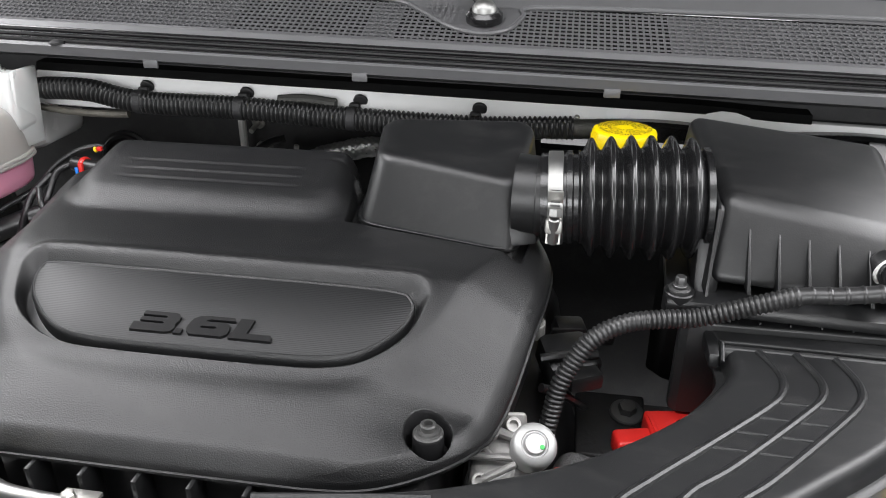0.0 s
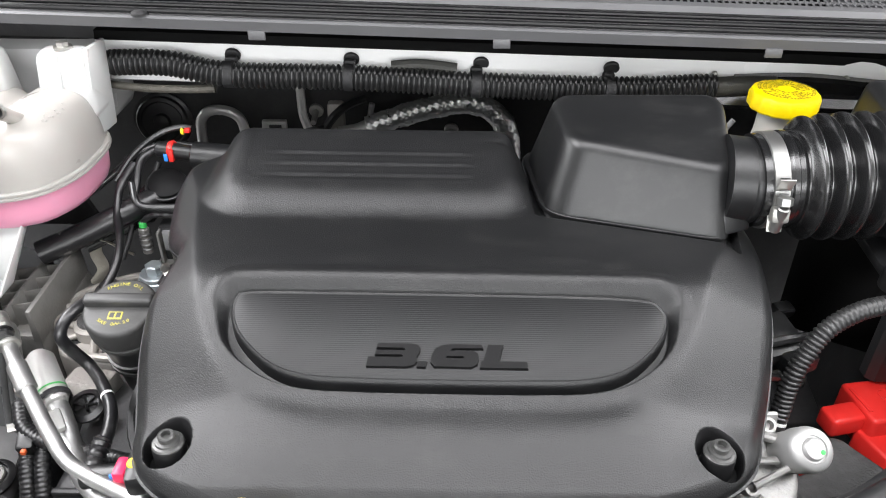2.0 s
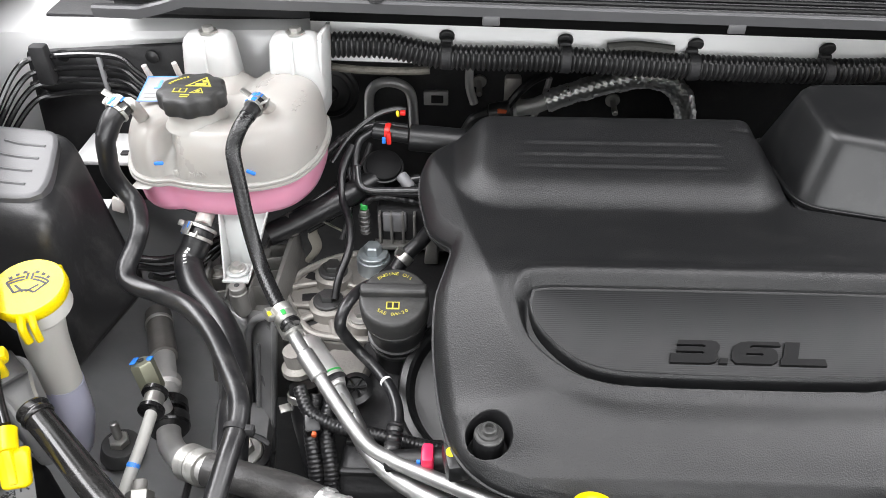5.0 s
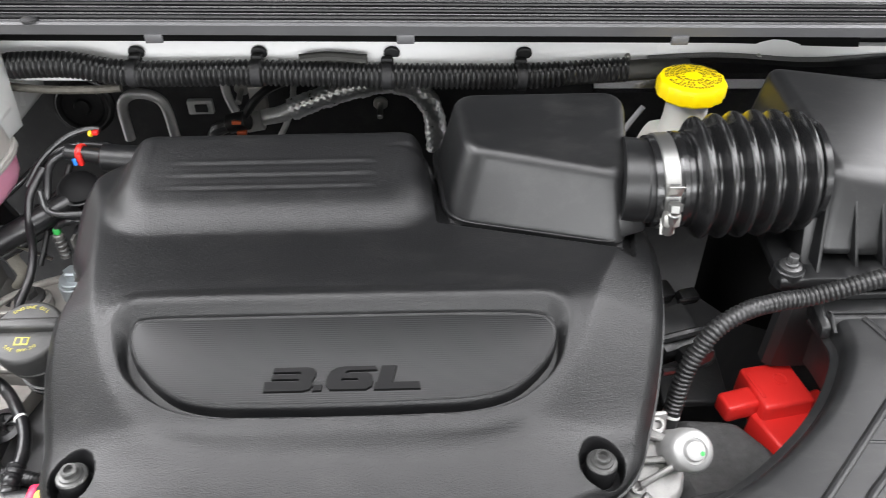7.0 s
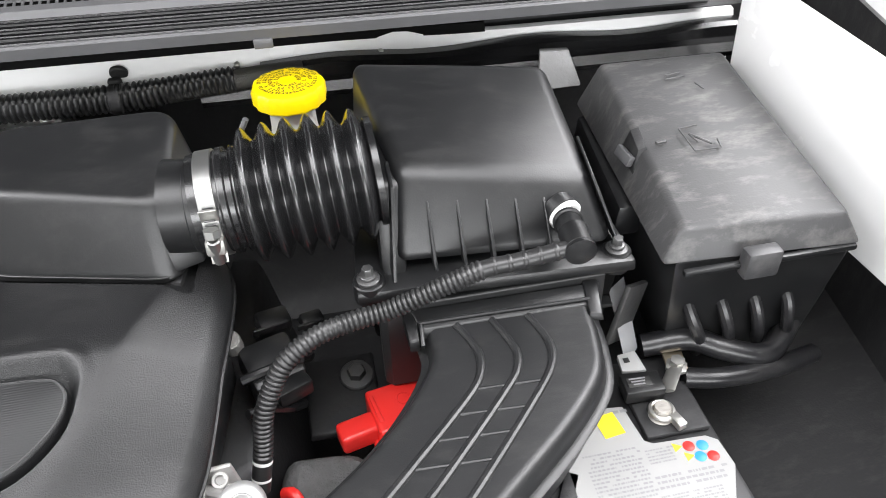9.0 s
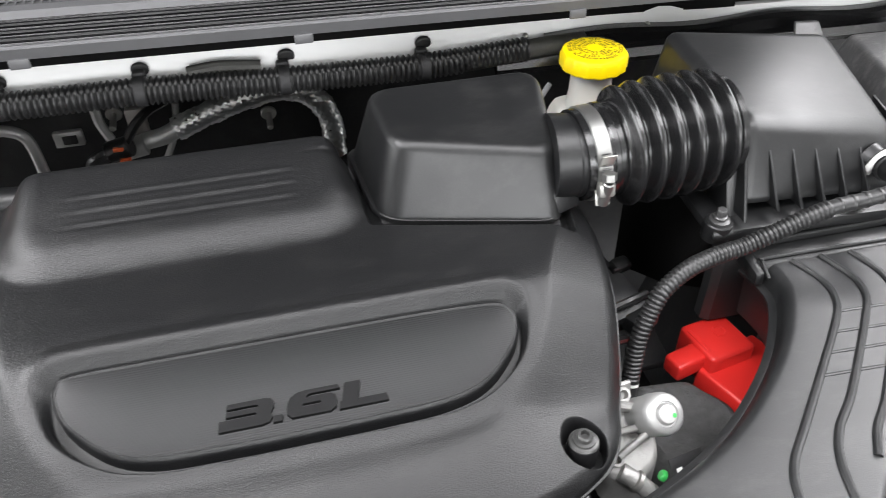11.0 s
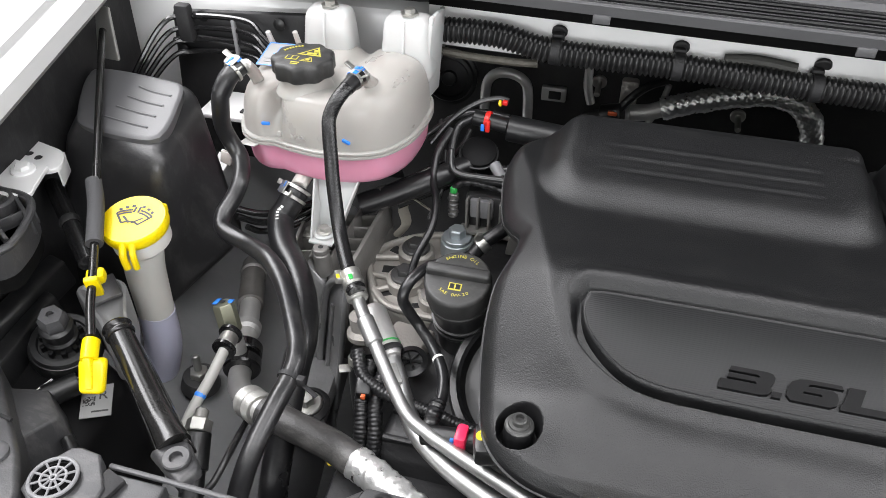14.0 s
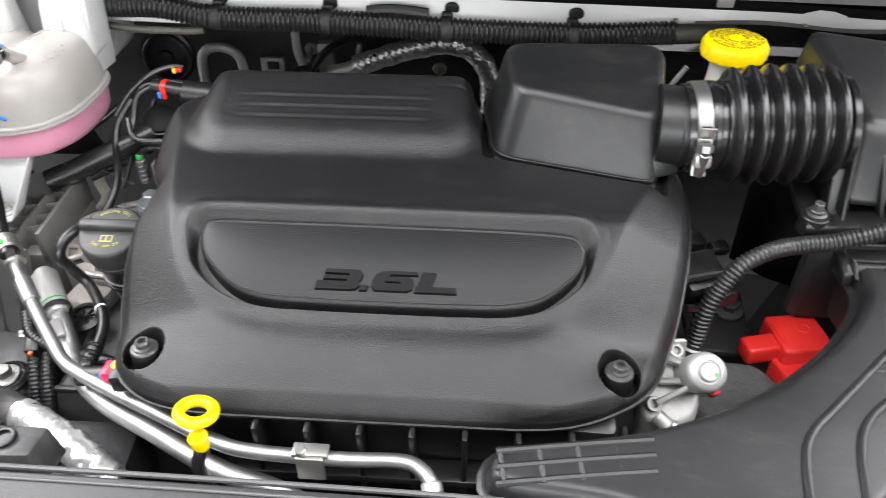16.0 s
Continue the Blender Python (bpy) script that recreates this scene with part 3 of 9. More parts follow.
for nm, s in (("wing_left", -1), ("wing_right", 1)):
    w = thing(nm, (s * 0.8, 0.6, 1.16), "white painted wing edge beside the engine bay", "wing", kind="structure")
    part("rail", wing_strip(s, [(0.0, -0.012), (0.006, 0.0), (0.03, 0.004), (0.055, -0.004), (0.09, -0.02), (0.14, -0.03), (0.14, -0.04), (0.04, -0.03), (0.006, -0.02)]), WINGPAINT, w)
    part("rail_bead", wing_strip(s, [(0.030, 0.004), (0.034, 0.010), (0.042, 0.011), (0.048, 0.004)]), WINGPAINT, w)
    # inner wall coloured black for the shade in the gap below the rail
    part("inner_wall", wing_strip(s, [(0.035, -0.40), (0.035, -0.030), (0.05, -0.030), (0.05, -0.40)]), MATT, w, "inner wall blackened for the shaded gap below the rail")
structure("apron_left", box8([(-0.80, 0.30, 0.70), (-0.49, 0.30, 0.70), (-0.60, 0.95, 0.70), (-0.80, 0.95, 0.70)],
                             [(-0.78, 0.30, 0.83), (-0.50, 0.30, 0.79), (-0.61, 0.95, 0.84), (-0.78, 0.95, 0.93)], 0.01), PRIMER,
          "grey painted inner wheel arch and frame rail", "apron")
# black instead of the left apron's grey, for the shade beside the battery
structure("apron_right", box8([(0.36, 0.30, 0.60), (0.95, 0.30, 0.60), (0.95, 0.95, 0.60), (0.36, 0.95, 0.60)],
                              [(0.42, 0.30, 0.76), (0.95, 0.30, 0.86), (0.95, 0.95, 0.90), (0.42, 0.95, 0.80)], 0.01), MATT,
          "inner wheel arch and frame rail blackened for shade", "apron")
structure("apron_panel_right", box8([(0.664, 0.850, 1.02), (0.700, 0.60, 1.00), (0.716, 0.60, 1.00), (0.680, 0.855, 1.02)],
                                    [(0.664, 0.862, 1.19), (0.700, 0.60, 1.165), (0.716, 0.60, 1.165), (0.680, 0.868, 1.19)], 0.004), WHITE,
          "white painted inner panel behind the fuse box", "body panel")
structure("strut_tower", box8([(-0.93, 0.885, 0.94), (-0.50, 0.91, 1.06), (-0.50, 1.0, 1.06), (-0.93, 1.0, 0.94)],
                              [(-0.93, 0.90, 1.148), (-0.49, 0.925, 1.148), (-0.49, 1.0, 1.155), (-0.93, 1.0, 1.155)], 0.012), WHITE,
          "white painted body panel in the bay corner", "body panel")


# ---- engine cover ----
def glide(keys, v):
    """A value read from (place, value) keys, smooth through them."""
    n = len(keys)
    for i in range(n - 1):
        (a, p), (b, q) = keys[i], keys[i + 1]
        if v <= b or i == n - 2:
            t = min(max((v - a) / (b - a), 0.0), 1.0)
            a0, p0 = keys[max(i - 1, 0)]
            b1, q1 = keys[min(i + 2, n - 1)]
            h = b - a
            m0 = (q - p0) / (b - a0) * h
            m1 = (q1 - p) / (b1 - a) * h
            return (2 * t ** 3 - 3 * t * t + 1) * p + (t ** 3 - 2 * t * t + t) * m0 + (3 * t * t - 2 * t ** 3) * q + (t ** 3 - t * t) * m1


FRONT = 0.4475
RIGHT = [(FRONT, -0.010), (0.4485, 0.012), (0.4505, 0.030), (0.4545, 0.048), (0.461, 0.066), (0.471, 0.0845), (0.485, 0.0985), (0.50, 0.1075), (0.52, 0.1165), (0.55, 0.128), (0.60, 0.141), (0.645, 0.149), (0.68, 0.150), (0.705, 0.140), (0.725, 0.12), (0.745, 0.08), (0.760, 0.01), (0.770, -0.045), (0.79, -0.055), (0.81, -0.070)]
LEFT = [(FRONT, -0.235), (0.4485, -0.262), (0.4505, -0.281), (0.4545, -0.298), (0.461, -0.312), (0.471, -0.324), (0.485, -0.333), (0.50, -0.3385), (0.557, -0.350), (0.60, -0.350), (0.628, -0.342), (0.645, -0.339), (0.660, -0.349), (0.675, -0.358), (0.70, -0.365), (0.745, -0.372), (0.775, -0.366), (0.795, -0.350), (0.81, -0.325)]


CREASE = [(-0.11, 0.495), (-0.05, 0.496), (-0.004, 0.501), (0.030, 0.518), (0.053, 0.539), (0.070, 0.566), (0.090, 0.612), (0.113, 0.659), (0.130, 0.72), (0.14, 0.80), (0.14, 0.90), (-0.37, 0.90), (-0.37, 0.80), (-0.344, 0.72), (-0.327, 0.655), (-0.312, 0.605), (-0.296, 0.557), (-0.278, 0.528), (-0.252, 0.510), (-0.215, 0.499), (-0.17, 0.495)]


def rounded_field(x, y, x0, x1, y0, y1, r0, r1):
    """Signed distance to a plan shape that is straight above and rounded below."""
    cx, hx = (x0 + x1) / 2, (x1 - x0) / 2
    r = r0 if y < (y0 + y1) / 2 + 0.01 else r1
    qx, qy = abs(x - cx) - hx + r, max(y0 - y, y - y1) + r
    inner = 0.5 * (qx + qy + math.sqrt((qx - qy) ** 2 + 0.03 ** 2))
    return math.hypot(max(qx, 0), max(qy, 0)) + min(inner, 0) - r


def edges(y):
    """Left and right edge of the cover at y, and the cosines of their slant."""
    a, b = max(y - 0.002, FRONT), min(y + 0.002, 0.81)
    sl = (glide(LEFT, b) - glide(LEFT, a)) / (b - a)
    sr = (glide(RIGHT, b) - glide(RIGHT, a)) / (b - a)
    return glide(LEFT, y), glide(RIGHT, y), 1 / math.hypot(1, sl), 1 / math.hypot(1, sr)


def cover_height(x, y, p, q, foot):
    base = glide([(0.4475, 1.0085), (0.46, 1.0155), (0.475, 1.0245), (0.49, 1.0325), (0.50, 1.0372), (0.508, 1.0402), (0.5155, 1.0434), (0.535, 1.0550), (0.590, 1.0830), (0.605, 1.0860), (0.63, 1.0865), (0.70, 1.0855), (0.85, 1.0855)], y)
    # inner field with the lighter band falling away round it
    side = soft(abs(x + 0.110), 0.085, 0.17) * soft(y, 0.455, 0.54)
    crisp = 0.0032 + 0.006 * (1 - side)
    fall = 0.5 * (q + math.sqrt(q * q + crisp * crisp))
    z = base - fall * (0.05 + 0.60 * side)
    z -= 0.0022 * math.exp(-((q + 0.010) / 0.012) ** 2) * soft(0.545 - y, 0.0, 0.04)
    # rolled outer edge
    l, r, kl, kr = edges(y)
    d = min((x - l) * kl, (r - x) * kr, y - FRONT)
    z -= 0.007 * (1 - min(max(d, 0) / 0.011, 1)) ** 2
    # raised block at the back with three grooves
    b = rounded_field(x, y, -0.336, -0.040, 0.681, 0.845, 0.048, 0.045)
    lift = glide([(0.66, 0.010), (0.70, 0.0160), (0.714, 0.0185), (0.776, 0.0340), (0.79, 0.031), (0.82, -0.006)], y)
    k = glide([(-0.010, 0.0), (-0.004, 0.03), (0.0, 0.12), (0.006, 0.34), (0.013, 0.64), (0.019, 0.84), (0.025, 0.95), (0.033, 1.0), (0.04, 1.0)], -b)
    z += lift * k
    if -b > 0.026 and -0.295 < x < -0.095:
        for gy in (0.722, 0.736, 0.750):
            z += 0.0004 * (math.exp(-((y - gy) / 0.0018) ** 2) - math.exp(-((y - gy + 0.004) / 0.0018) ** 2)) * soft(x, -0.295, -0.25) * soft(-x, 0.085, 0.11)
    # pocket for the badge panel
    z += 0.0016 * soft(-p, -0.010, -0.001) * soft(y, 0.55, 0.60)
    wide = 0.0055 + 0.0115 * soft(y, 0.552, 0.602)
    z -= (0.0165 - 0.0055 * soft(y, 0.545, 0.59)) * soft(-p, -0.0005, wide)
    # sunk seat round the resonator box
    z -= 0.011 * soft(-foot, -0.0062, -0.0022)
    # bolt wells
    for bx in (-0.308, 0.0735):
        e = math.hypot(x - bx, (y - 0.4875) / 1.10)
        z = z + (0.999 - z) * soft(-e, -0.0174, -0.0154)
    return z


POCKET = [(-0.2690, 0.5988), (-0.2017, 0.6), (-0.1099, 0.6), (-0.0181, 0.5995), (0.0370, 0.5985), (0.0507, 0.5945), (0.0584, 0.5840), (0.0579, 0.572), (0.0467, 0.546), (0.0217, 0.5268), (-0.0120, 0.5178), (-0.0589, 0.5158), (-0.1150, 0.5155), (-0.1711, 0.5158), (-0.2180, 0.5178), (-0.2517, 0.5268), (-0.2777, 0.546), (-0.2889, 0.572), (-0.2894, 0.5840), (-0.2823, 0.5945)]


def outline_distance(xs, ys, out):
    """Signed distance of plan points to a closed outline, inside minus."""
    a = np.array(out)
    b = np.roll(a, -1, 0)
    best = np.full(xs.shape, 9.0)
    inside = np.zeros(xs.shape, bool)
    for (ax, ay), (bx, by) in zip(a, b):
        dx, dy = bx - ax, by - ay
        t = np.clip(((xs - ax) * dx + (ys - ay) * dy) / (dx * dx + dy * dy + 1e-12), 0, 1)
        best = np.minimum(best, np.hypot(xs - ax - t * dx, ys - ay - t * dy))
        cross = (ay > ys) != (by > ys)
        at = ax + (ys - ay) * dx / (dy if abs(dy) > 1e-12 else 1e-12)
        inside ^= cross & (xs < at)
    return np.where(inside, -best, best)


def engine_cover():
    t = thing("engine_cover", (-0.11, 0.6, 1.0), "black moulded plastic engine cover with ribbed badge panel", "engine cover")
    nu, ys = 460, []
    y = FRONT
    while y < 0.81:
        ys.append(y)
        y += 0.0006 if y < 0.533 else 0.0012
    ys.append(0.81)
    xs = [0.5 - 0.5 * math.cos(math.pi * i / nu) * 0.12 - 0.5 * 0.88 * (1 - 2 * i / nu) for i in range(nu + 1)]
    verts, faces = [], []
    for y in ys:
        l, r = glide(LEFT, y), glide(RIGHT, y)
        for u in xs:
            x = l + (r - l) * u
            verts.append((x, y, 0.0))
    flat = np.array(verts)
    dist = outline_distance(flat[:, 0], flat[:, 1], closed(POCKET, 0.004))
    inner = outline_distance(flat[:, 0], flat[:, 1], closed(CREASE, 0.006))
    seat = outline_distance(flat[:, 0], flat[:, 1], [(-0.036, 0.694), (0.121, 0.653), (0.141, 0.80), (-0.046, 0.82)])
    verts = [(x, y, cover_height(x, y, p, q, f)) for (x, y, _), p, q, f in zip(verts, dist, inner, seat)]
    w = nu + 1
    for j in range(len(ys) - 1):
        for i in range(nu):
            a = j * w + i
            faces.append((a, a + 1, a + w + 1, a + w))
    edge = [i for i in range(w)] + [j * w + nu for j in range(1, len(ys))] + [(len(ys) - 1) * w + i for i in range(nu - 1, -1, -1)] + [j * w for j in range(len(ys) - 2, 0, -1)]
    def low(i, out, dz):
        x, y, z = verts[i]
        dx, dy = x + 0.11, y - 0.62
        m = math.hypot(dx, dy)
        return (x + dx / m * out, y + dy / m * out, z + dz)
    loops = [edge]
    for out, dz in ((0.0008, -0.002), (0.0010, -0.0055), (0.0026, -0.0060), (0.0026, -0.0078), (-0.001, -0.0082), (-0.001, -0.012)):
        at = len(verts)
        verts += [low(i, out, dz) for i in edge]
        loops.append(list(range(at, at + len(edge))))
    for a, b in zip(loops, loops[1:]):
        for k in range(len(edge)):
            n = (k + 1) % len(edge)
            faces.append((a[k], b[k], b[n], a[n]))
    me = bpy.data.meshes.new("shell")
    me.from_pydata(verts, [], faces)
    bm = bmesh.new()
    bm.from_mesh(me)
    bpy.data.meshes.remove(me)
    part("shell", bm, COVER, t, angle=50)
    # badge panel lying in the pocket
    out = closed([(-0.2664, 0.5868), (-0.2026, 0.5875), (-0.1099, 0.5875), (-0.0172, 0.5870), (0.0323, 0.5850), (0.0446, 0.5795), (0.0482, 0.569), (0.0405, 0.553), (0.0158, 0.534), (-0.0151, 0.5262), (-0.0584, 0.5245), (-0.1150, 0.5242), (-0.1717, 0.5245), (-0.2149, 0.5262), (-0.2438, 0.534), (-0.2685, 0.553), (-0.2772, 0.569), (-0.2762, 0.5810)], 0.003)
    lie = lambda x, y: (y - 0.553) * 0.53 - 0.0012
    part("panel_rim", slab(out, [(0, 1.040), (0, 1.0585), (0.0006, 1.0602), (0.0016, 1.0609), (0.0026, 1.0606), (0.0032, 1.0598)], lie, True), COVER, t, "smooth raised rim")
    p = part("badge_panel", slab([tuple(q) for q in inset(out, 0.0026)], [(0, 1.050), (0, 1.0602), (0.0004, 1.0604)], lie), PANEL, t, "black panel with fine moulded lines")
    # wide slanted engine size figures, drawn as 3 . 6 L
    figures = (((92, 0), (300, 0), (335, 8), (352, 28), (348, 50), (362, 72), (366, 95), (352, 112), (325, 117), (148, 117), (140, 95), (280, 95), (292, 88), (282, 82), (140, 82), (133, 60), (270, 60), (280, 53), (270, 47), (100, 47)),
               ((350, 0), (395, 0), (402, 28), (358, 28)),
               ((440, 3), (420, 25), (423, 48.9), (498, 48.9), (505, 43), (582, 43), (592, 50), (585, 57), (503, 57), (498, 49.1), (423, 49.1), (428, 66), (445, 95), (480, 112), (520, 117), (680, 117), (690, 98), (545, 98), (530, 94), (520, 84), (640, 84), (662, 72), (668, 45), (660, 18), (630, 2)),
               ((672, 0), (918, 0), (912, 33), (770, 33), (795, 117), (715, 117), (690, 33), (680, 33)))
    for shape in figures:
        flat_shape = [(-0.1735 + (u - 92) * 0.000141, 0.5335 + v * 0.000132) for u, v in shape]
        raised = slab(flat_shape, [(0.0, 1.0595), (0.0, 1.0628)], lie, fill="EAR_CLIP")
        part("raised_figure", raised, LETTER, p, "raised black engine size figure", angle=25)
    def rim_at(bx, a):
        """Height of the cover's surface just outside a well at the angle a."""
        px, py = np.array([bx + 0.0188 * math.cos(a)]), np.array([0.4875 + 0.0207 * math.sin(a)])
        p = outline_distance(px, py, closed(POCKET, 0.004))[0]
        q = outline_distance(px, py, closed(CREASE, 0.006))[0]
        return cover_height(px[0], py[0], p, q, 1.0)
    for bx in (-0.308, 0.0735):
        sleeve = bmesh.new()
        rows = []
        for r, drop in ((0.0150, None), (0.0160, 0.0035), (0.0172, 0.0012), (0.0184, 0.0006)):
            ring = []
            for k in range(48):
                a = 2 * math.pi * k / 48
                px, py = bx + r * math.cos(a), 0.4875 + 1.10 * r * math.sin(a)
                ring.append(sleeve.verts.new((px, py, 0.9995 if drop is None else rim_at(bx, a) - drop)))
            rows.append(ring)
        for a, b in zip(rows, rows[1:]):
            for k in range(48):
                sleeve.faces.new((a[k], a[(k + 1) % 48], b[(k + 1) % 48], b[k]))
        part("well_sleeve", sleeve, WELLSHADE, t, "round well in cover plastic darkened for its shade")
        part("well_boss", lathe([(0.0115, 0.999), (0.0115, 1.0190), (0.0108, 1.0205), (0.002, 1.0205)], (bx, 0.4885, -0.004), (0, 0, 1), 24), WELLSHADE, t)
        part("well_screw", join(lathe([(0.0108, 0.0), (0.0111, 0.0014), (0.0102, 0.0026), (0.0085, 0.0030), (0.0080, 0.0046), (0.0062, 0.0050)], (bx, 0.4885, 1.0165), (0, 0, 1), 32),
                                lathe([(0.0058, 0.004), (0.0058, 0.0088), (0.0050, 0.0098), (0.0034, 0.0098), (0.0031, 0.0058), (0.0003, 0.0056)], (bx, 0.4885, 1.0165), (0, 0, 1), 24)), SCREW, t, "dark steel screw with washer in a round well")
    return t


engine_cover()


# ---- intake: resonator, clamp, bellows, filter box, breather hose, duct ----
def resonator():
    t = thing("resonator_box", (0.05, 0.73, 1.08), "satin black plastic intake resonator box", "resonator")
    low = [(-0.031, 0.698, 1.082), (0.119, 0.657, 1.081), (0.136, 0.80, 1.082), (-0.040, 0.815, 1.084)]
    high = [(-0.014, 0.713, 1.145), (0.118, 0.685, 1.134), (0.128, 0.770, 1.168), (-0.024, 0.790, 1.157)]
    part("body", soft_box(low, high, 0.020, 0.008), SMOOTH, t, angle=60)
    foot = [(-0.0335, 0.6965, 1.0), (0.1195, 0.6555, 1.0), (0.141, 0.80, 1.0), (-0.046, 0.82, 1.0)]
    part("base_flange", soft_box([(x, y, 1.0790) for x, y, _ in foot], [(x, y, 1.0835) for x, y, _ in foot], 0.026, 0.0015), SMOOTH, t, angle=60)
    part("lower_body", box8([(x * 0.96 + 0.002, y + 0.006, 0.98) for x, y, _ in foot], [(x * 0.97 + 0.002, y + 0.004, 1.077) for x, y, _ in foot], 0.004), MATT, t)
    part("outlet_neck", lathe([(0.0375, 0), (0.0365, 0.012), (0.0355, 0.030)], (0.117, 0.703, 1.1168), (1, -0.1, 0.01), 40), SMOOTH, t)
    part("neck_web", box8([(0.112, 0.664, 1.082), (0.138, 0.672, 1.084), (0.138, 0.73, 1.084), (0.112, 0.74, 1.082)],
                          [(0.112, 0.672, 1.104), (0.138, 0.682, 1.104), (0.138, 0.72, 1.104), (0.112, 0.73, 1.104)], 0.003), SMOOTH, t)
    part("outlet_ring", lathe([(0.034, 0), (0.036, 0.002), (0.036, 0.014), (0.034, 0.016)], (0.132, 0.70, 1.117), (1, 0, 0.02), 36), SMOOTH, t)


resonator()


def bellows_radius(x):
    if x < 0.022:
        return 0.0395
    if x < 0.032:
        return 0.0415 if x < 0.027 else 0.0385
    k = (x - 0.034) / 0.0168
    amp = 0.0112
    env = 0.0462 + 0.0030 * math.sin(min(1, max(0, (x - 0.03) / 0.105)) * math.pi)
    if x > 0.1348:
        return 0.0440
    w = 0.5 - 0.5 * math.cos(2 * math.pi * k)
    return env - 0.006 + amp * w ** 0.85


def bellows():
    a, b = Vector((0.138, 0.700, 1.117)), Vector((0.278, 0.702, 1.125))
    n = 190
    prof = [(bellows_radius((b - a).length * i / n), (b - a).length * i / n) for i in range(n + 1)]
    t = thing("intake_bellows", (0.21, 0.70, 1.07), "glossy black rubber air intake bellows with clamp", "intake hose")
    cut = [k for k, (r, s) in enumerate(prof) if s <= 0.0335][-1]
    part("cuff", lathe(prof[:cut + 1], a, b - a, 64), RUBBER, t, "smooth rubber cuff", angle=80)
    last = [k for k, (r, s) in enumerate(prof) if s <= 0.1348][-1]
    part("bellow", lathe(prof[cut:last + 1], a, b - a, 64), RUBBER, t, "deeply folded rubber", angle=80)
    part("end_cuff", lathe(prof[last:], a, b - a, 64), RUBBER, t, angle=80)
    c = thing("hose_clamp", (0.150, 0.70, 1.08), "bright steel worm drive hose clamp", "hose clamp")
    part("band", lathe([(0.0398, 0.006), (0.0412, 0.0065), (0.0412, 0.0185), (0.0398, 0.019)], a, b - a, 56), CHROME, c)
    ax = Vector((1, 0, 0.02)).normalized()
    def on(ang, r, s):
        return a + ax * s + Vector((0, -math.cos(ang), math.sin(ang))) * r
    part("slotted_strip", box(on(0.34, 0.0420, 0.0125), (0.0125, 0.0014, 0.020), 0.0004, rot(20 - 0, 0, 0)), ZINC, c)
    for k in range(6):
        part("slot", box(on(0.34 + (k - 2.5) * 0.075, 0.0428, 0.0125), (0.008, 0.0006, 0.0013), 0.0002, rot(20, 0, 0)), BOLT, c)
    part("housing", box(on(-0.17, 0.0450, 0.0125), (0.0145, 0.009, 0.013), 0.0025, rot(-10, 0, 0)), ZINC, c)
    part("screw", cyl(on(0.03, 0.0480, 0.0125), on(-0.52, 0.0480, 0.0125), 0.0048, n=14), CHROME, c)
    part("screw_head", lathe([(0.0062, 0), (0.0062, 0.006), (0.005, 0.007)], on(0.20, 0.0475, 0.0125), (0, -0.25, -1), 6), CHROME, c)
    part("tail", box(on(-0.42, 0.0432, 0.0125), (0.0125, 0.0012, 0.016), 0.0004, rot(-24, 0, 0)), ZINC, c)


bellows()


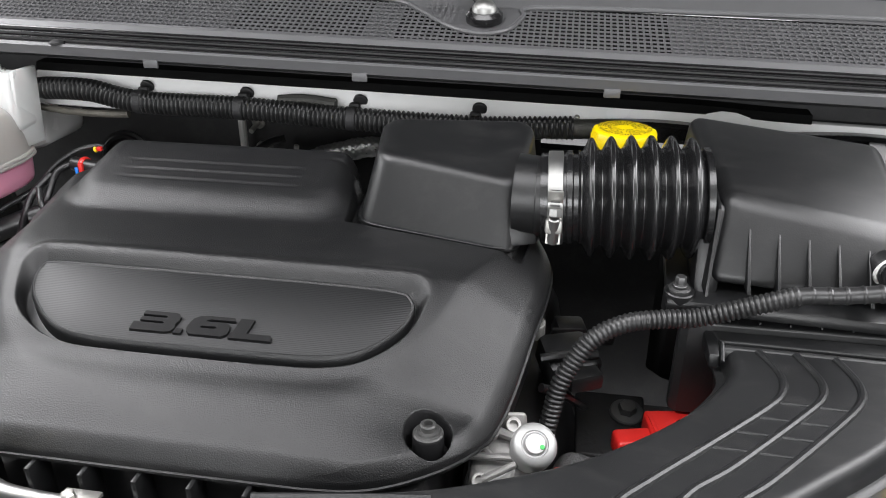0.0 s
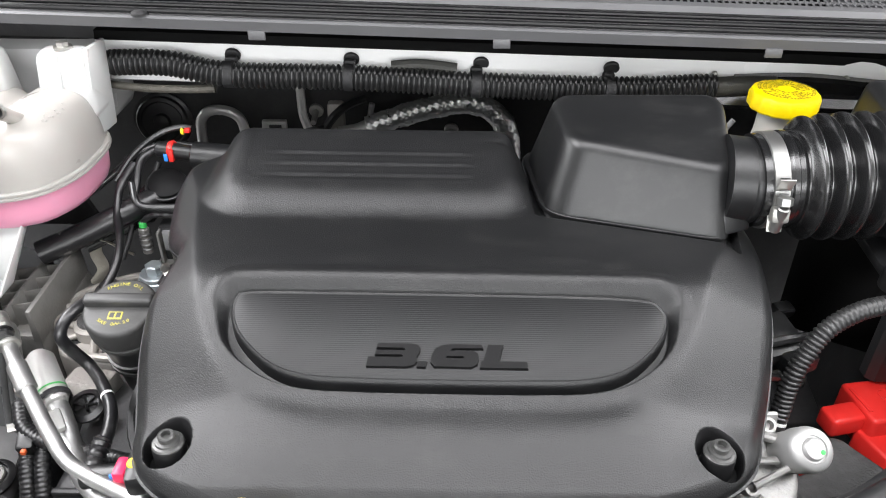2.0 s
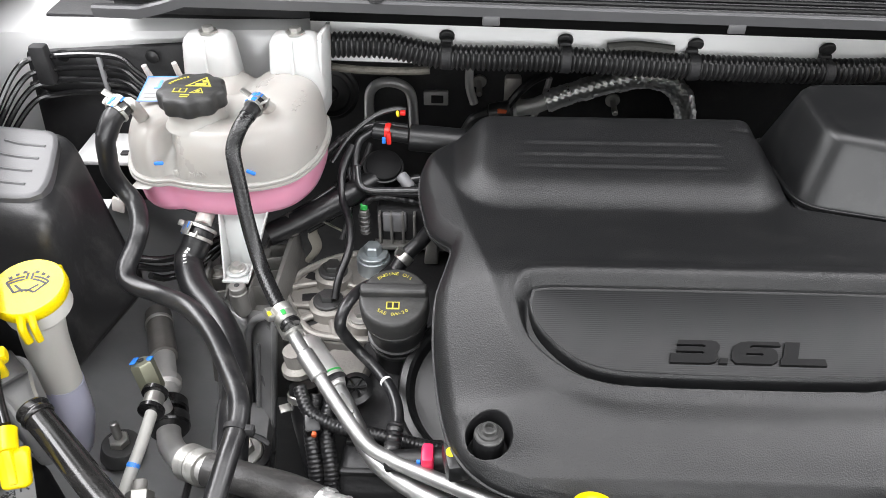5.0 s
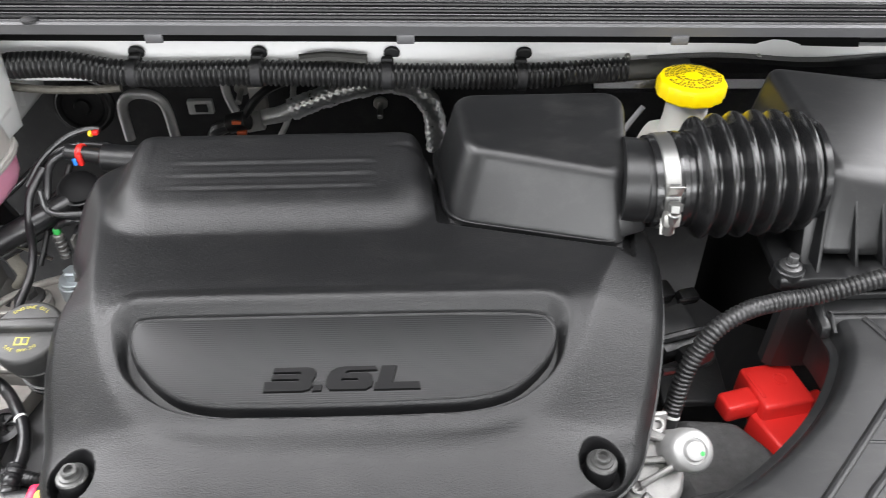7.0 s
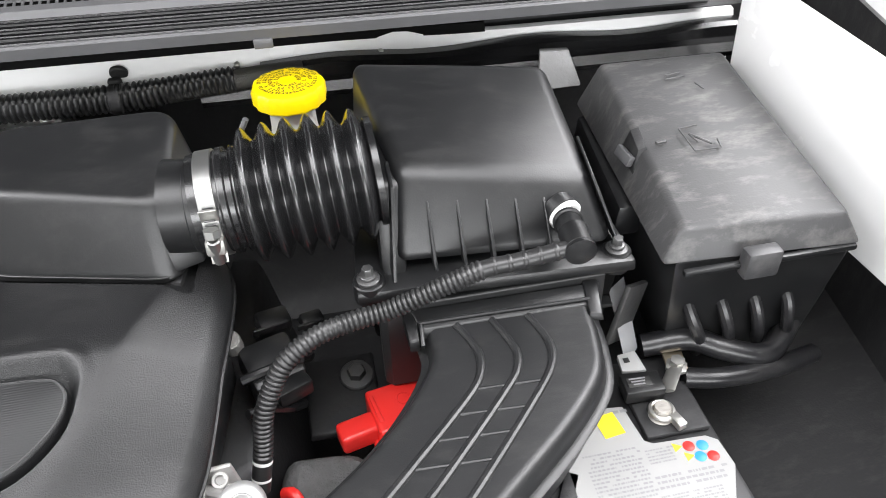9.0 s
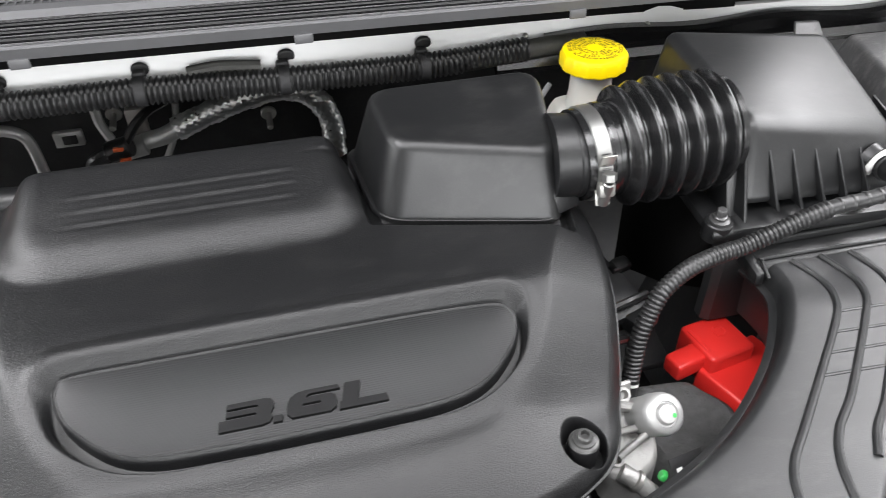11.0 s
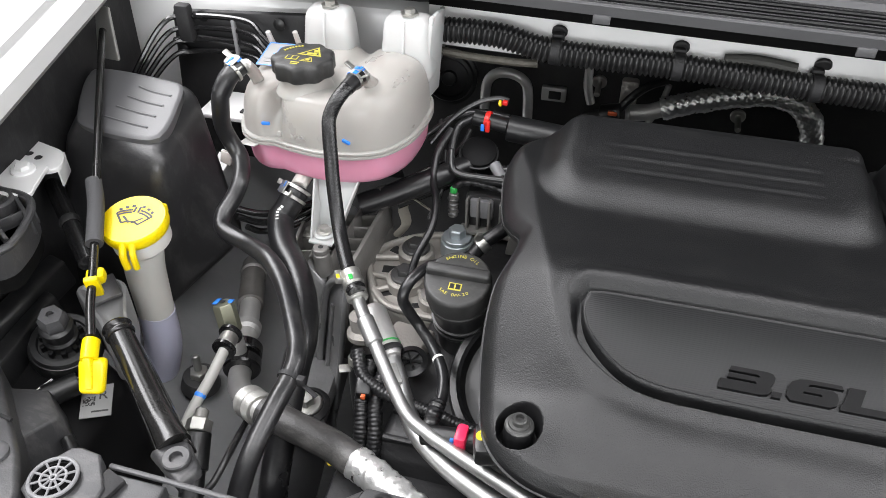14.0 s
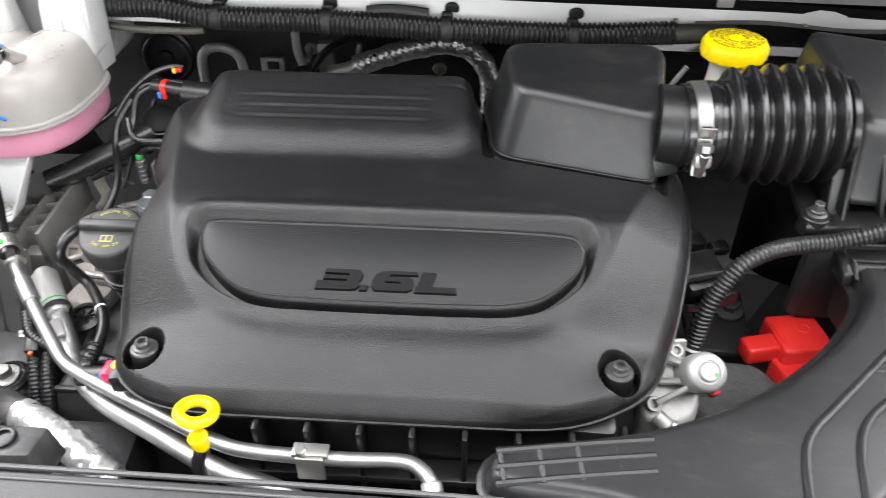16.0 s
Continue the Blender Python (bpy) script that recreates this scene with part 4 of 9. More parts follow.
def filter_box():
    t = thing("air_filter_box", (0.36, 0.73, 0.95), "black plastic air filter box with ribbed front", "air filter box")
    low = [(0.279, 0.648, 1.070), (0.462, 0.645, 1.060), (0.470, 0.835, 1.062), (0.266, 0.835, 1.070)]
    high = [(0.291, 0.682, 1.137), (0.446, 0.680, 1.110), (0.441, 0.797, 1.155), (0.272, 0.814, 1.170)]
    part("lid", box8(low, high, 0.011, 4), SMOOTH, t)
    def front(x, k):
        f = (x - 0.285) / 0.155
        y0, z0, y1, z1 = 0.647, 1.070 - 0.006 * f, 0.688, 1.146 - 0.028 * f
        return Vector((x, y0 + (y1 - y0) * k, z0 + (z1 - z0) * k))
    for i in range(5):
        x = 0.3103 + i * 0.0237
        a, b = front(x, 0.0), front(x, 0.60)
        bm = box8([a + Vector((-0.0015, -0.010, 0)), a + Vector((0.0015, -0.010, 0)), a + Vector((0.0015, 0.006, 0)), a + Vector((-0.0015, 0.006, 0))],
                  [b + Vector((-0.0009, -0.001, 0)), b + Vector((0.0009, -0.001, 0)), b + Vector((0.0009, 0.006, 0)), b + Vector((-0.0009, 0.006, 0))], 0.0006)
        part("rib", bm, SMOOTH, t)
    part("side_fin", box8([(0.4640, 0.637, 1.055), (0.4665, 0.637, 1.055), (0.4665, 0.72, 1.062), (0.4640, 0.72, 1.062)],
                          [(0.4455, 0.676, 1.112), (0.448, 0.676, 1.112), (0.450, 0.72, 1.122), (0.4475, 0.72, 1.122)], 0.0006), SMOOTH, t)
    part("left_fin", box8([(0.2755, 0.634, 1.066), (0.2785, 0.634, 1.066), (0.2785, 0.70, 1.068), (0.2755, 0.70, 1.068)],
                          [(0.283, 0.672, 1.128), (0.286, 0.672, 1.128), (0.286, 0.70, 1.135), (0.283, 0.70, 1.135)], 0.0006), SMOOTH, t)
    part("collar_face", box8([(0.2680, 0.648, 1.058), (0.290, 0.648, 1.058), (0.290, 0.76, 1.058), (0.2745, 0.76, 1.058)],
                             [(0.2700, 0.680, 1.128), (0.292, 0.680, 1.128), (0.292, 0.76, 1.138), (0.2745, 0.76, 1.138)], 0.006), SMOOTH, t)
    part("flange", box8([(0.246, 0.630, 1.052), (0.474, 0.628, 1.044), (0.474, 0.84, 1.046), (0.262, 0.84, 1.052)],
                        [(0.246, 0.632, 1.0625), (0.474, 0.630, 1.0545), (0.474, 0.84, 1.058), (0.262, 0.84, 1.063)], 0.003), SMOOTH, t)
    # tray coloured near-black for the deep shade below the lid
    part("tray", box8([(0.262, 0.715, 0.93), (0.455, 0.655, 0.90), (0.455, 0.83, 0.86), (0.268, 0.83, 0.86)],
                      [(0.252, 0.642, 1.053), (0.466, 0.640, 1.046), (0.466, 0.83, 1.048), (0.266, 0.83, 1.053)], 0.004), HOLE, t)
    for i in range(7):
        x = 0.30 + i * 0.024
        part("tray_rib", box((x, 0.6405, 1.026), (0.002, 0.006, 0.036), 0.0006), SMOOTH, t)
    part("tray_ledge", box((0.375, 0.638, 1.005), (0.17, 0.012, 0.004), 0.001), SMOOTH, t)
    for x, y, z in ((0.257, 0.643, 1.066), (0.462, 0.645, 1.056)):
        part("ear", lathe([(0.0125, -0.018), (0.0125, -0.001), (0.0115, 0.0)], (x, y, z), (0, -0.05, 1), 20), SMOOTH, t)
        part("bush", lathe([(0.0088, 0), (0.0092, 0.002), (0.007, 0.003)], (x, y, z), (0, -0.05, 1), 20), STEEL, t, "dull steel washer")
        hexbolt(t, (x, y, z + 0.004), (0, -0.05, 1), 0.0046, 0.008, BOLT, 1.4)


filter_box()


def breather():
    t = thing("breather_hose", (0.30, 0.62, 1.04), "corrugated black breather hose with white collar", "hose")
    part("socket", cyl((0.4160, 0.6720, 1.0910), (0.4192, 0.6624, 1.0886), 0.0138, 0.0136, 28), SMOOTH, t)
    part("collar", cyl((0.4192, 0.6624, 1.0886), (0.4210, 0.6570, 1.0873), 0.0140, 0.0140, 28), WHITEPRINT, t, "white plastic collar")
    part("elbow", tube([(0.4208, 0.6576, 1.0874), (0.4183, 0.6478, 1.0905), (0.4165, 0.6355, 1.0929), (0.4150, 0.6250, 1.0950)], 0.0100, 18, 0.004), SMOOTH, t)
    part("elbow_ring", lathe([(0.0106, 0), (0.0120, 0.001), (0.0120, 0.004), (0.0106, 0.005)], (0.4185, 0.6495, 1.0901), (-0.0050, -0.0350, 0.0070), 24), SMOOTH, t)
    part("elbow_head", cyl((0.4153, 0.6298, 1.0953), (0.4140, 0.6090, 1.0940), 0.0118, 0.0112, 22), SMOOTH, t)
    part("elbow_cap", lathe([(0.0108, 0), (0.0122, 0.001), (0.0122, 0.004), (0.006, 0.0055), (0.0005, 0.0056)], (0.4140, 0.6090, 1.0940), (-0.0010, -0.0160, -0.0010), 24), SMOOTH, t)
    path = [(0.410, 0.612, 1.094), (0.394, 0.613, 1.091), (0.369, 0.615, 1.086), (0.344, 0.616, 1.083), (0.319, 0.617, 1.074), (0.293, 0.617, 1.064), (0.267, 0.617, 1.055), (0.240, 0.614, 1.053), (0.213, 0.608, 1.050), (0.189, 0.601, 1.038), (0.175, 0.594, 1.020), (0.164, 0.585, 0.998), (0.158, 0.575, 0.968), (0.151, 0.563, 0.938)]
    pitch = 0.0041
    def rf(s):
        if s < 0.07:
            return 0.0066 + 0.0006 * (1 if (s % 0.012) < 0.0025 else 0)
        if 0.318 < s < 0.352:
            return 0.0076
        return 0.0058 + 0.0022 * abs(math.sin(math.pi * s / pitch)) ** 0.6
    part("tubing", tube(path, 0.0083, 20, 0.00068, rf), LOOM, t, angle=80)
    c = spline(path, 0.001)
    for k, w in ((322, 0.0028), (337, 0.0022)):
        d = (c[k + 2] - c[k - 2]).normalized()
        part("print_mark", lathe([(0.0077, -w / 2), (0.0078, 0), (0.0077, w / 2)], c[k], d, 28, caps=False), WHITEPRINT, t, "white printed marking")


breather()

DUCTLINE = [(0.280, 0.665), (0.287, 0.635), (0.290, 0.612), (0.288, 0.588), (0.266, 0.553), (0.236, 0.520), (0.192, 0.484), (0.150, 0.459), (0.093, 0.436), (0.040, 0.424), (-0.010, 0.415), (-0.028, 0.406), (-0.032, 0.386), (-0.016, 0.373), (0.05, 0.366), (0.12, 0.35), (0.19, 0.345), (0.235, 0.372), (0.285, 0.420), (0.335, 0.461), (0.385, 0.502), (0.420, 0.540), (0.432, 0.575), (0.436, 0.605), (0.439, 0.635), (0.444, 0.665), (0.40, 0.672), (0.34, 0.672)]


def duct_lie(x, y):
    return -0.010 * soft(0.45 - y, 0.0, 0.10)


def intake_duct():
    t = thing("intake_duct", (0.22, 0.48, 0.98), "black ribbed plastic air intake duct", "air duct")
    out = closed(DUCTLINE, 0.008)
    levels = [(0.010, 0.955), (0.006, 1.006), (-0.002, 1.007), (-0.0025, 1.0105), (0.0005, 1.0125), (0.0035, 1.0125), (0.0040, 1.0135), (0.0050, 1.0195), (0.0065, 1.0250), (0.0090, 1.0285), (0.0115, 1.0298), (0.0135, 1.0302), (0.0150, 1.0303)]
    part("shell", slab(out, levels, duct_lie, fill="CDT"), DUCT, t)
    ribs = ([(0.3195, 0.614), (0.3245, 0.602), (0.3300, 0.582), (0.3265, 0.562), (0.3120, 0.541), (0.2610, 0.490), (0.2210, 0.451), (0.200, 0.430), (0.190, 0.41), (0.184, 0.372)],
            [(0.3480, 0.614), (0.3520, 0.602), (0.3580, 0.579), (0.3540, 0.560), (0.3380, 0.539), (0.2760, 0.473), (0.245, 0.445), (0.230, 0.42), (0.222, 0.380)],
            [(0.3770, 0.612), (0.3810, 0.601), (0.3850, 0.578), (0.3780, 0.555), (0.3520, 0.523), (0.2980, 0.464), (0.272, 0.440), (0.258, 0.42)])
    for r in ribs:
        part("rib", tube([(x, y, 1.0300 + duct_lie(x, y)) for x, y in r], 0.0033, 10, 0.006, flat=1.0), DUCT, t)
    for (x0, y0), (x1, y1) in (((0.318, 0.548), (0.370, 0.5455)), ((0.299, 0.5285), (0.355, 0.525)), ((0.280, 0.510), (0.338, 0.507)), ((0.262, 0.491), (0.320, 0.488))):
        part("cross_rib", tube([(x0, y0, 1.0298), ((x0 + x1) / 2, (y0 + y1) / 2, 1.0298), (x1, y1, 1.0298)], 0.0016, 8, 0.01), DUCT, t)
    for k in range(3):
        part("grid_bar", tube([(-0.022, 0.402 - k * 0.0115, 1.0255 - 0.002 * k), (0.04, 0.412 - k * 0.0115, 1.0255 - 0.002 * k), (0.088, 0.418 - k * 0.0115, 1.0265 - 0.002 * k)], 0.0028, 8, 0.02), DUCT, t)
    for k in range(5):
        x = -0.020 + k * 0.0268
        part("grid_bar", tube([(x, 0.405 + k * 0.0035, 1.0255), (x + 0.002, 0.392 + k * 0.0035, 1.0235), (x + 0.004, 0.378 + k * 0.0035, 1.0215)], 0.0022, 8, 0.01), DUCT, t)
    part("mounting_strip", box8([(0.290, 0.612, 1.022), (0.436, 0.610, 1.022), (0.440, 0.634, 1.026), (0.284, 0.636, 1.026)],
                                [(0.292, 0.614, 1.031), (0.434, 0.612, 1.031), (0.438, 0.632, 1.036), (0.286, 0.634, 1.036)], 0.002), DUCT, t)
    part("strip_bead", tube([(0.291, 0.602, 1.026), (0.293, 0.617, 1.033), (0.30, 0.619, 1.034), (0.43, 0.616, 1.034)], 0.0017, 8, 0.006), DUCT, t)
    part("end_bracket", box8([(0.425, 0.600, 1.026), (0.437, 0.598, 1.024), (0.444, 0.632, 1.03), (0.430, 0.634, 1.03)],
                             [(0.426, 0.602, 1.032), (0.436, 0.600, 1.030), (0.443, 0.632, 1.038), (0.430, 0.634, 1.038)], 0.0015), SMOOTH, t)
    part("end_bracket", box8([(0.281, 0.604, 1.018), (0.289, 0.604, 1.018), (0.291, 0.634, 1.02), (0.280, 0.634, 1.02)],
                             [(0.281, 0.606, 1.029), (0.289, 0.606, 1.029), (0.291, 0.634, 1.035), (0.280, 0.634, 1.035)], 0.0015), SMOOTH, t)
    out2 = [(0.262, 0.640), (0.268, 0.634), (0.45, 0.634), (0.452, 0.65), (0.262, 0.65)]
    part("back_wall", slab(out2, rounded(0.95, 1.042, 0.003)), DUCT, t)


intake_duct()


# ---- bulkhead: wiring loom, pipes ----
def loom():
    t = thing("wiring_loom", (-0.15, 0.90, 1.10), "black corrugated wiring loom clipped along the bulkhead", "wiring loom")
    path = [(-0.505, 0.897, 1.140), (-0.482, 0.896, 1.141), (-0.416, 0.896, 1.141), (-0.352, 0.898, 1.129), (-0.225, 0.899, 1.127), (-0.089, 0.899, 1.121), (0.053, 0.899, 1.118), (0.11, 0.899, 1.121), (0.165, 0.899, 1.124)]
    pitch = 0.0056
    def rf(s):
        return 0.0125 if s < 0.03 else (0.0098 if s > 0.60 else 0.0108)
    def knit(s, a):
        # two half shells whose teeth meet alternately along a seam
        if s < 0.03:
            return 0.0
        shift = 0.0 if a % (2 * math.pi) < math.pi / 2 or a % (2 * math.pi) > 1.5 * math.pi else 0.5
        return 0.0030 * max(0.0, math.sin(2 * math.pi * (s / pitch + shift)) * 0.5 + 0.5) ** 0.7
    part("conduit", tube(path, 0.014, 40, 0.0007, rf, knit=knit), LOOM, t, "ribbed black conduit", angle=80)
    part("tape_end", tube([(0.10, 0.899, 1.1175), (0.14, 0.899, 1.120), (0.19, 0.900, 1.1235), (0.23, 0.905, 1.122)], 0.0105, 14, 0.006), TAPE, t, "cloth tape wrapping")
    part("branch", tube([(-0.18, 0.907, 1.137), (-0.15, 0.908, 1.139), (-0.11, 0.906, 1.136)], 0.006, 10, 0.004), TAPE, t)
    for x, z in ((-0.352, 1.127), (-0.225, 1.125), (-0.089, 1.119), (0.053, 1.115)):
        part("strap", lathe([(0.0134, -0.0055), (0.0142, -0.0045), (0.0142, 0.0045), (0.0134, 0.0055)], (x, 0.8985, z + 0.002), (1, 0, -0.03), 28, caps=False), MATT, t, "black plastic strap")
        part("clip_foot", box((x, 0.911, z + 0.013), (0.013, 0.010, 0.010), 0.003), MATT, t)
    u = thing("wrapped_branch_loom", (-0.43, 0.90, 1.11), "worn wrapped branch below the wiring loom", "wiring loom")
    part("worn_wrap", tube([(-0.50, 0.899, 1.118), (-0.45, 0.897, 1.113), (-0.40, 0.897, 1.112), (-0.37, 0.898, 1.113)], 0.0045, 8, 0.006), mat("worn_wrap", (0.075, 0.07, 0.058), 0.7, grain=300, bump=1, var=0.6, blotch=120), u, "frayed brown wrapping")


loom()


GLOSSLINE = mat("coated_line", (0.03, 0.03, 0.031), 0.2, bump=0.05, spec=0.7)


def bulkhead_pipes():
    t = thing("heater_return_pipe", (-0.44, 1.10, 0.98), "bent grey steel pipe loop before the bulkhead", "pipe")
    part("loop", tube([(-0.468, 1.10, 0.93), (-0.467, 1.10, 0.970), (-0.463, 1.10, 0.988), (-0.450, 1.10, 0.999), (-0.430, 1.10, 1.000), (-0.413, 1.10, 0.992), (-0.406, 1.10, 0.975), (-0.404, 1.10, 0.93)], 0.0072, 12, 0.004), ALUDULL, t)
    t = thing("foil_wrapped_pipe", (-0.15, 1.045, 1.0), "aluminium pipe in braided foil heat sleeve", "pipe")
    part("pipe", tube([(-0.275, 1.045, 0.985), (-0.262, 1.045, 0.992), (-0.240, 1.045, 0.996), (-0.222, 1.045, 1.004)], 0.0110, 12, 0.004), ALUDULL, t)
    part("sleeve", tube([(-0.224, 1.045, 1.003), (-0.185, 1.045, 1.018), (-0.148, 1.045, 1.030), (-0.104, 1.045, 1.039), (-0.074, 1.045, 1.035), (-0.050, 1.045, 1.016), (-0.038, 1.045, 0.986), (-0.036, 1.045, 0.94)], 0.0140, 40, 0.0008, lambda s: 0.0140 + 0.0005 * math.sin(s * 140), knit=lambda s, a: 0.0008 * math.cos(math.pi * s / 0.0046) * math.cos(10 * a) + 0.0005 * math.sin(s * 260 + 2 * a)), FOIL, t, "braided silver foil sleeve", angle=80)
    part("block", box((-0.268, 1.06, 1.006), (0.022, 0.016, 0.052), 0.004), CAST, t)
    part("union", cyl((-0.285, 1.04, 0.987), (-0.262, 1.04, 0.991), 0.013, n=16), ALUDULL, t)
    part("thin_line", tube([(-0.22, 1.06, 1.03), (-0.226, 1.06, 1.0), (-0.236, 1.06, 0.975), (-0.25, 1.06, 0.95)], 0.004, 8), ALUDULL, t)
    t = thing("fuel_line_connector", (-0.283, 1.0, 1.0), "orange and black line connector", "connector")
    part("body", cyl((-0.298, 1.008, 1.004), (-0.272, 1.004, 1.012), 0.0125, n=18), SMOOTH, t)
    part("latch", box((-0.284, 0.995, 1.014), (0.012, 0.005, 0.005), 0.001), ORANGE, t, "orange latch")
    part("latch", box((-0.280, 0.995, 0.999), (0.012, 0.007, 0.005), 0.001), ORANGE, t, "orange latch")
    part("lead", tube([(-0.276, 1.006, 1.016), (-0.262, 1.01, 1.034), (-0.245, 1.02, 1.045), (-0.225, 1.03, 1.05)], 0.0055, 8), HOSE, t)
    part("lead", tube([(-0.298, 1.008, 1.003), (-0.318, 1.015, 0.990), (-0.33, 1.03, 0.96)], 0.009, 10), HOSE, t)
    solo("steel_strip", tube([(-0.326, 1.12, 1.07), (-0.326, 1.12, 1.01), (-0.325, 1.12, 0.985), (-0.318, 1.12, 0.96)], 0.0062, 10), ALUDULL, "upright grey steel strip before the bulkhead", "bracket")
    for x, z in ((-0.311, 1.035), (-0.311, 0.982), (-0.041, 1.028), (-0.115, 0.955)):
        b = thing("bulkhead_stud", (x, 1.12, z), "small zinc stud with washer on the bulkhead", "stud", "studs on the bulkhead")
        part("washer", cyl((x, 1.15, z), (x, 1.144, z - 0.001), 0.0105, n=18), ZINC, b)
        part("pin", cyl((x, 1.145, z - 0.0005), (x, 1.115, z - 0.006), 0.0042, n=10), ZINC, b)
    t = thing("vacuum_housing", (-0.524, 1.115, 0.937), "round black plastic housing before the bulkhead", "housing")
    part("dome", lathe([(0.036, 0.0), (0.037, 0.004), (0.034, 0.008), (0.029, 0.0085), (0.027, 0.006), (0.012, 0.007), (0.010, 0.012), (0.001, 0.013)], (-0.524, 1.115, 0.977), (0.1, -1, 0.15), 40), SMOOTH, t)
    part("rim", lathe([(0.036, -0.004), (0.041, -0.003), (0.041, 0.003), (0.036, 0.005)], (-0.524, 1.115, 0.977), (0.1, -1, 0.15), 40), SMOOTH, t)
    t = thing("grey_clip_block", (-0.37, 1.12, 0.95), "small grey metal clip block", "clip")
    part("block", box((-0.374, 1.146, 0.955), (0.036, 0.010, 0.022), 0.002), ALUDULL, t)
    part("recess", box((-0.372, 1.140, 0.955), (0.018, 0.003, 0.012), 0.001), DARK, t)
    t = thing("purge_connector", (-0.41, 0.86, 1.04), "black vapour line with red locking clip", "connector")
    part("barrel", cyl((-0.39, 0.852, 1.056), (-0.33, 0.850, 1.052), 0.0145, n=24), SMOOTH, t)
    part("neck", cyl((-0.43, 0.858, 1.060), (-0.39, 0.853, 1.057), 0.0085, n=18), SMOOTH, t)
    part("collar", lathe([(0.0095, 0), (0.0105, 0.002), (0.0105, 0.005), (0.0095, 0.006)], (-0.417, 0.857, 1.059), (1, -0.05, -0.05), 20), RED, t, "red locking ring")
    part("key", box((-0.412, 0.846, 1.058), (0.005, 0.005, 0.014), 0.001), RED, t, "red locking key")
    part("mark", box((-0.4175, 0.8445, 1.056), (0.004, 0.002, 0.008), 0.0005), BLUEMARK, t)
    part("line", tube([(-0.43, 0.858, 1.06), (-0.445, 0.845, 1.052), (-0.448, 0.825, 1.03), (-0.445, 0.81, 1.02), (-0.43, 0.803, 1.018), (-0.40, 0.80, 1.0185), (-0.36, 0.80, 1.0185)], 0.0042, 12, 0.004), HOSE, t)
    part("loop_line", tube([(-0.442, 0.806, 1.048), (-0.440, 0.800, 1.030), (-0.430, 0.797, 1.024), (-0.40, 0.797, 1.0235), (-0.36, 0.797, 1.025)], 0.0036, 12, 0.004), GLOSSLINE, t, "dark coated line")
    for pts, r in (([(-0.53, 0.83, 1.0), (-0.495, 0.86, 1.02), (-0.46, 0.875, 1.045), (-0.43, 0.885, 1.052), (-0.395, 0.885, 1.05)], 0.0042), ([(-0.52, 0.80, 0.985), (-0.475, 0.835, 1.0), (-0.445, 0.85, 1.02), (-0.435, 0.865, 1.04)], 0.0035), ([(-0.50, 0.79, 0.975), (-0.46, 0.82, 0.985), (-0.42, 0.84, 1.0), (-0.38, 0.85, 1.005)], 0.0055), ([(-0.455, 0.83, 1.03), (-0.452, 0.815, 1.005), (-0.455, 0.80, 0.985), (-0.462, 0.785, 0.965)], 0.0030)):
        v = thing("vapour_line", pts[0], "thin black vapour line between tank and engine", "line", "vapour lines")
        part("line", tube(pts, r, 12, 0.004), GLOSSLINE, v, angle=80)
        mid = spline(pts, 0.004)
        k = len(mid) // 2
        part("clip", lathe([(r + 0.0006, -0.003), (r + 0.0014, -0.002), (r + 0.0014, 0.002), (r + 0.0006, 0.003)], mid[k], mid[k + 1] - mid[k], 14, caps=False), MATT, v)
    v = thing("purge_valve", (-0.42, 0.835, 1.0), "black round purge valve with grey stub", "valve")
    part("body", lathe([(0.020, -0.02), (0.021, 0.0), (0.019, 0.006), (0.012, 0.009), (0.001, 0.010)], (-0.418, 0.835, 1.028), (0.1, -0.4, 0.9), 30), LETTER, v)
    part("rim", ring_wheel((-0.418, 0.833, 1.030), (0.1, -0.4, 0.9), 0.0205, 0.0018, 30, 8), SMOOTH, v)
    part("stub", cyl((-0.398, 0.822, 1.026), (-0.386, 0.808, 1.018), 0.0065, n=16), GREYPLASTIC, v, "grey stub")
    t = thing("sensor_lead", (-0.42, 0.87, 1.06), "black taped sensor lead with red plug", "lead")
    part("lead", tube([(-0.475, 0.84, 1.03), (-0.455, 0.855, 1.055), (-0.43, 0.868, 1.072), (-0.408, 0.874, 1.078), (-0.395, 0.874, 1.077)], 0.0030, 10, 0.004), HOSE, t)
    part("plug", box((-0.398, 0.868, 1.077), (0.006, 0.005, 0.005), 0.001), RED, t, "red plug lock")
    part("ring", cyl((-0.405, 0.868, 1.0755), (-0.402, 0.868, 1.076), 0.0036, n=12), YELLOWMARK, t)


bulkhead_pipes()


# ---- coolant tank ----
TANKLINE = [(-0.652, 0.752), (-0.641, 0.738), (-0.624, 0.7300), (-0.6085, 0.7315), (-0.590, 0.7265), (-0.562, 0.7225), (-0.540, 0.7235), (-0.518, 0.728), (-0.495, 0.742), (-0.479, 0.772), (-0.474, 0.81), (-0.477, 0.845), (-0.492, 0.866), (-0.55, 0.872), (-0.62, 0.870), (-0.660, 0.858), (-0.668, 0.82), (-0.661, 0.775)]


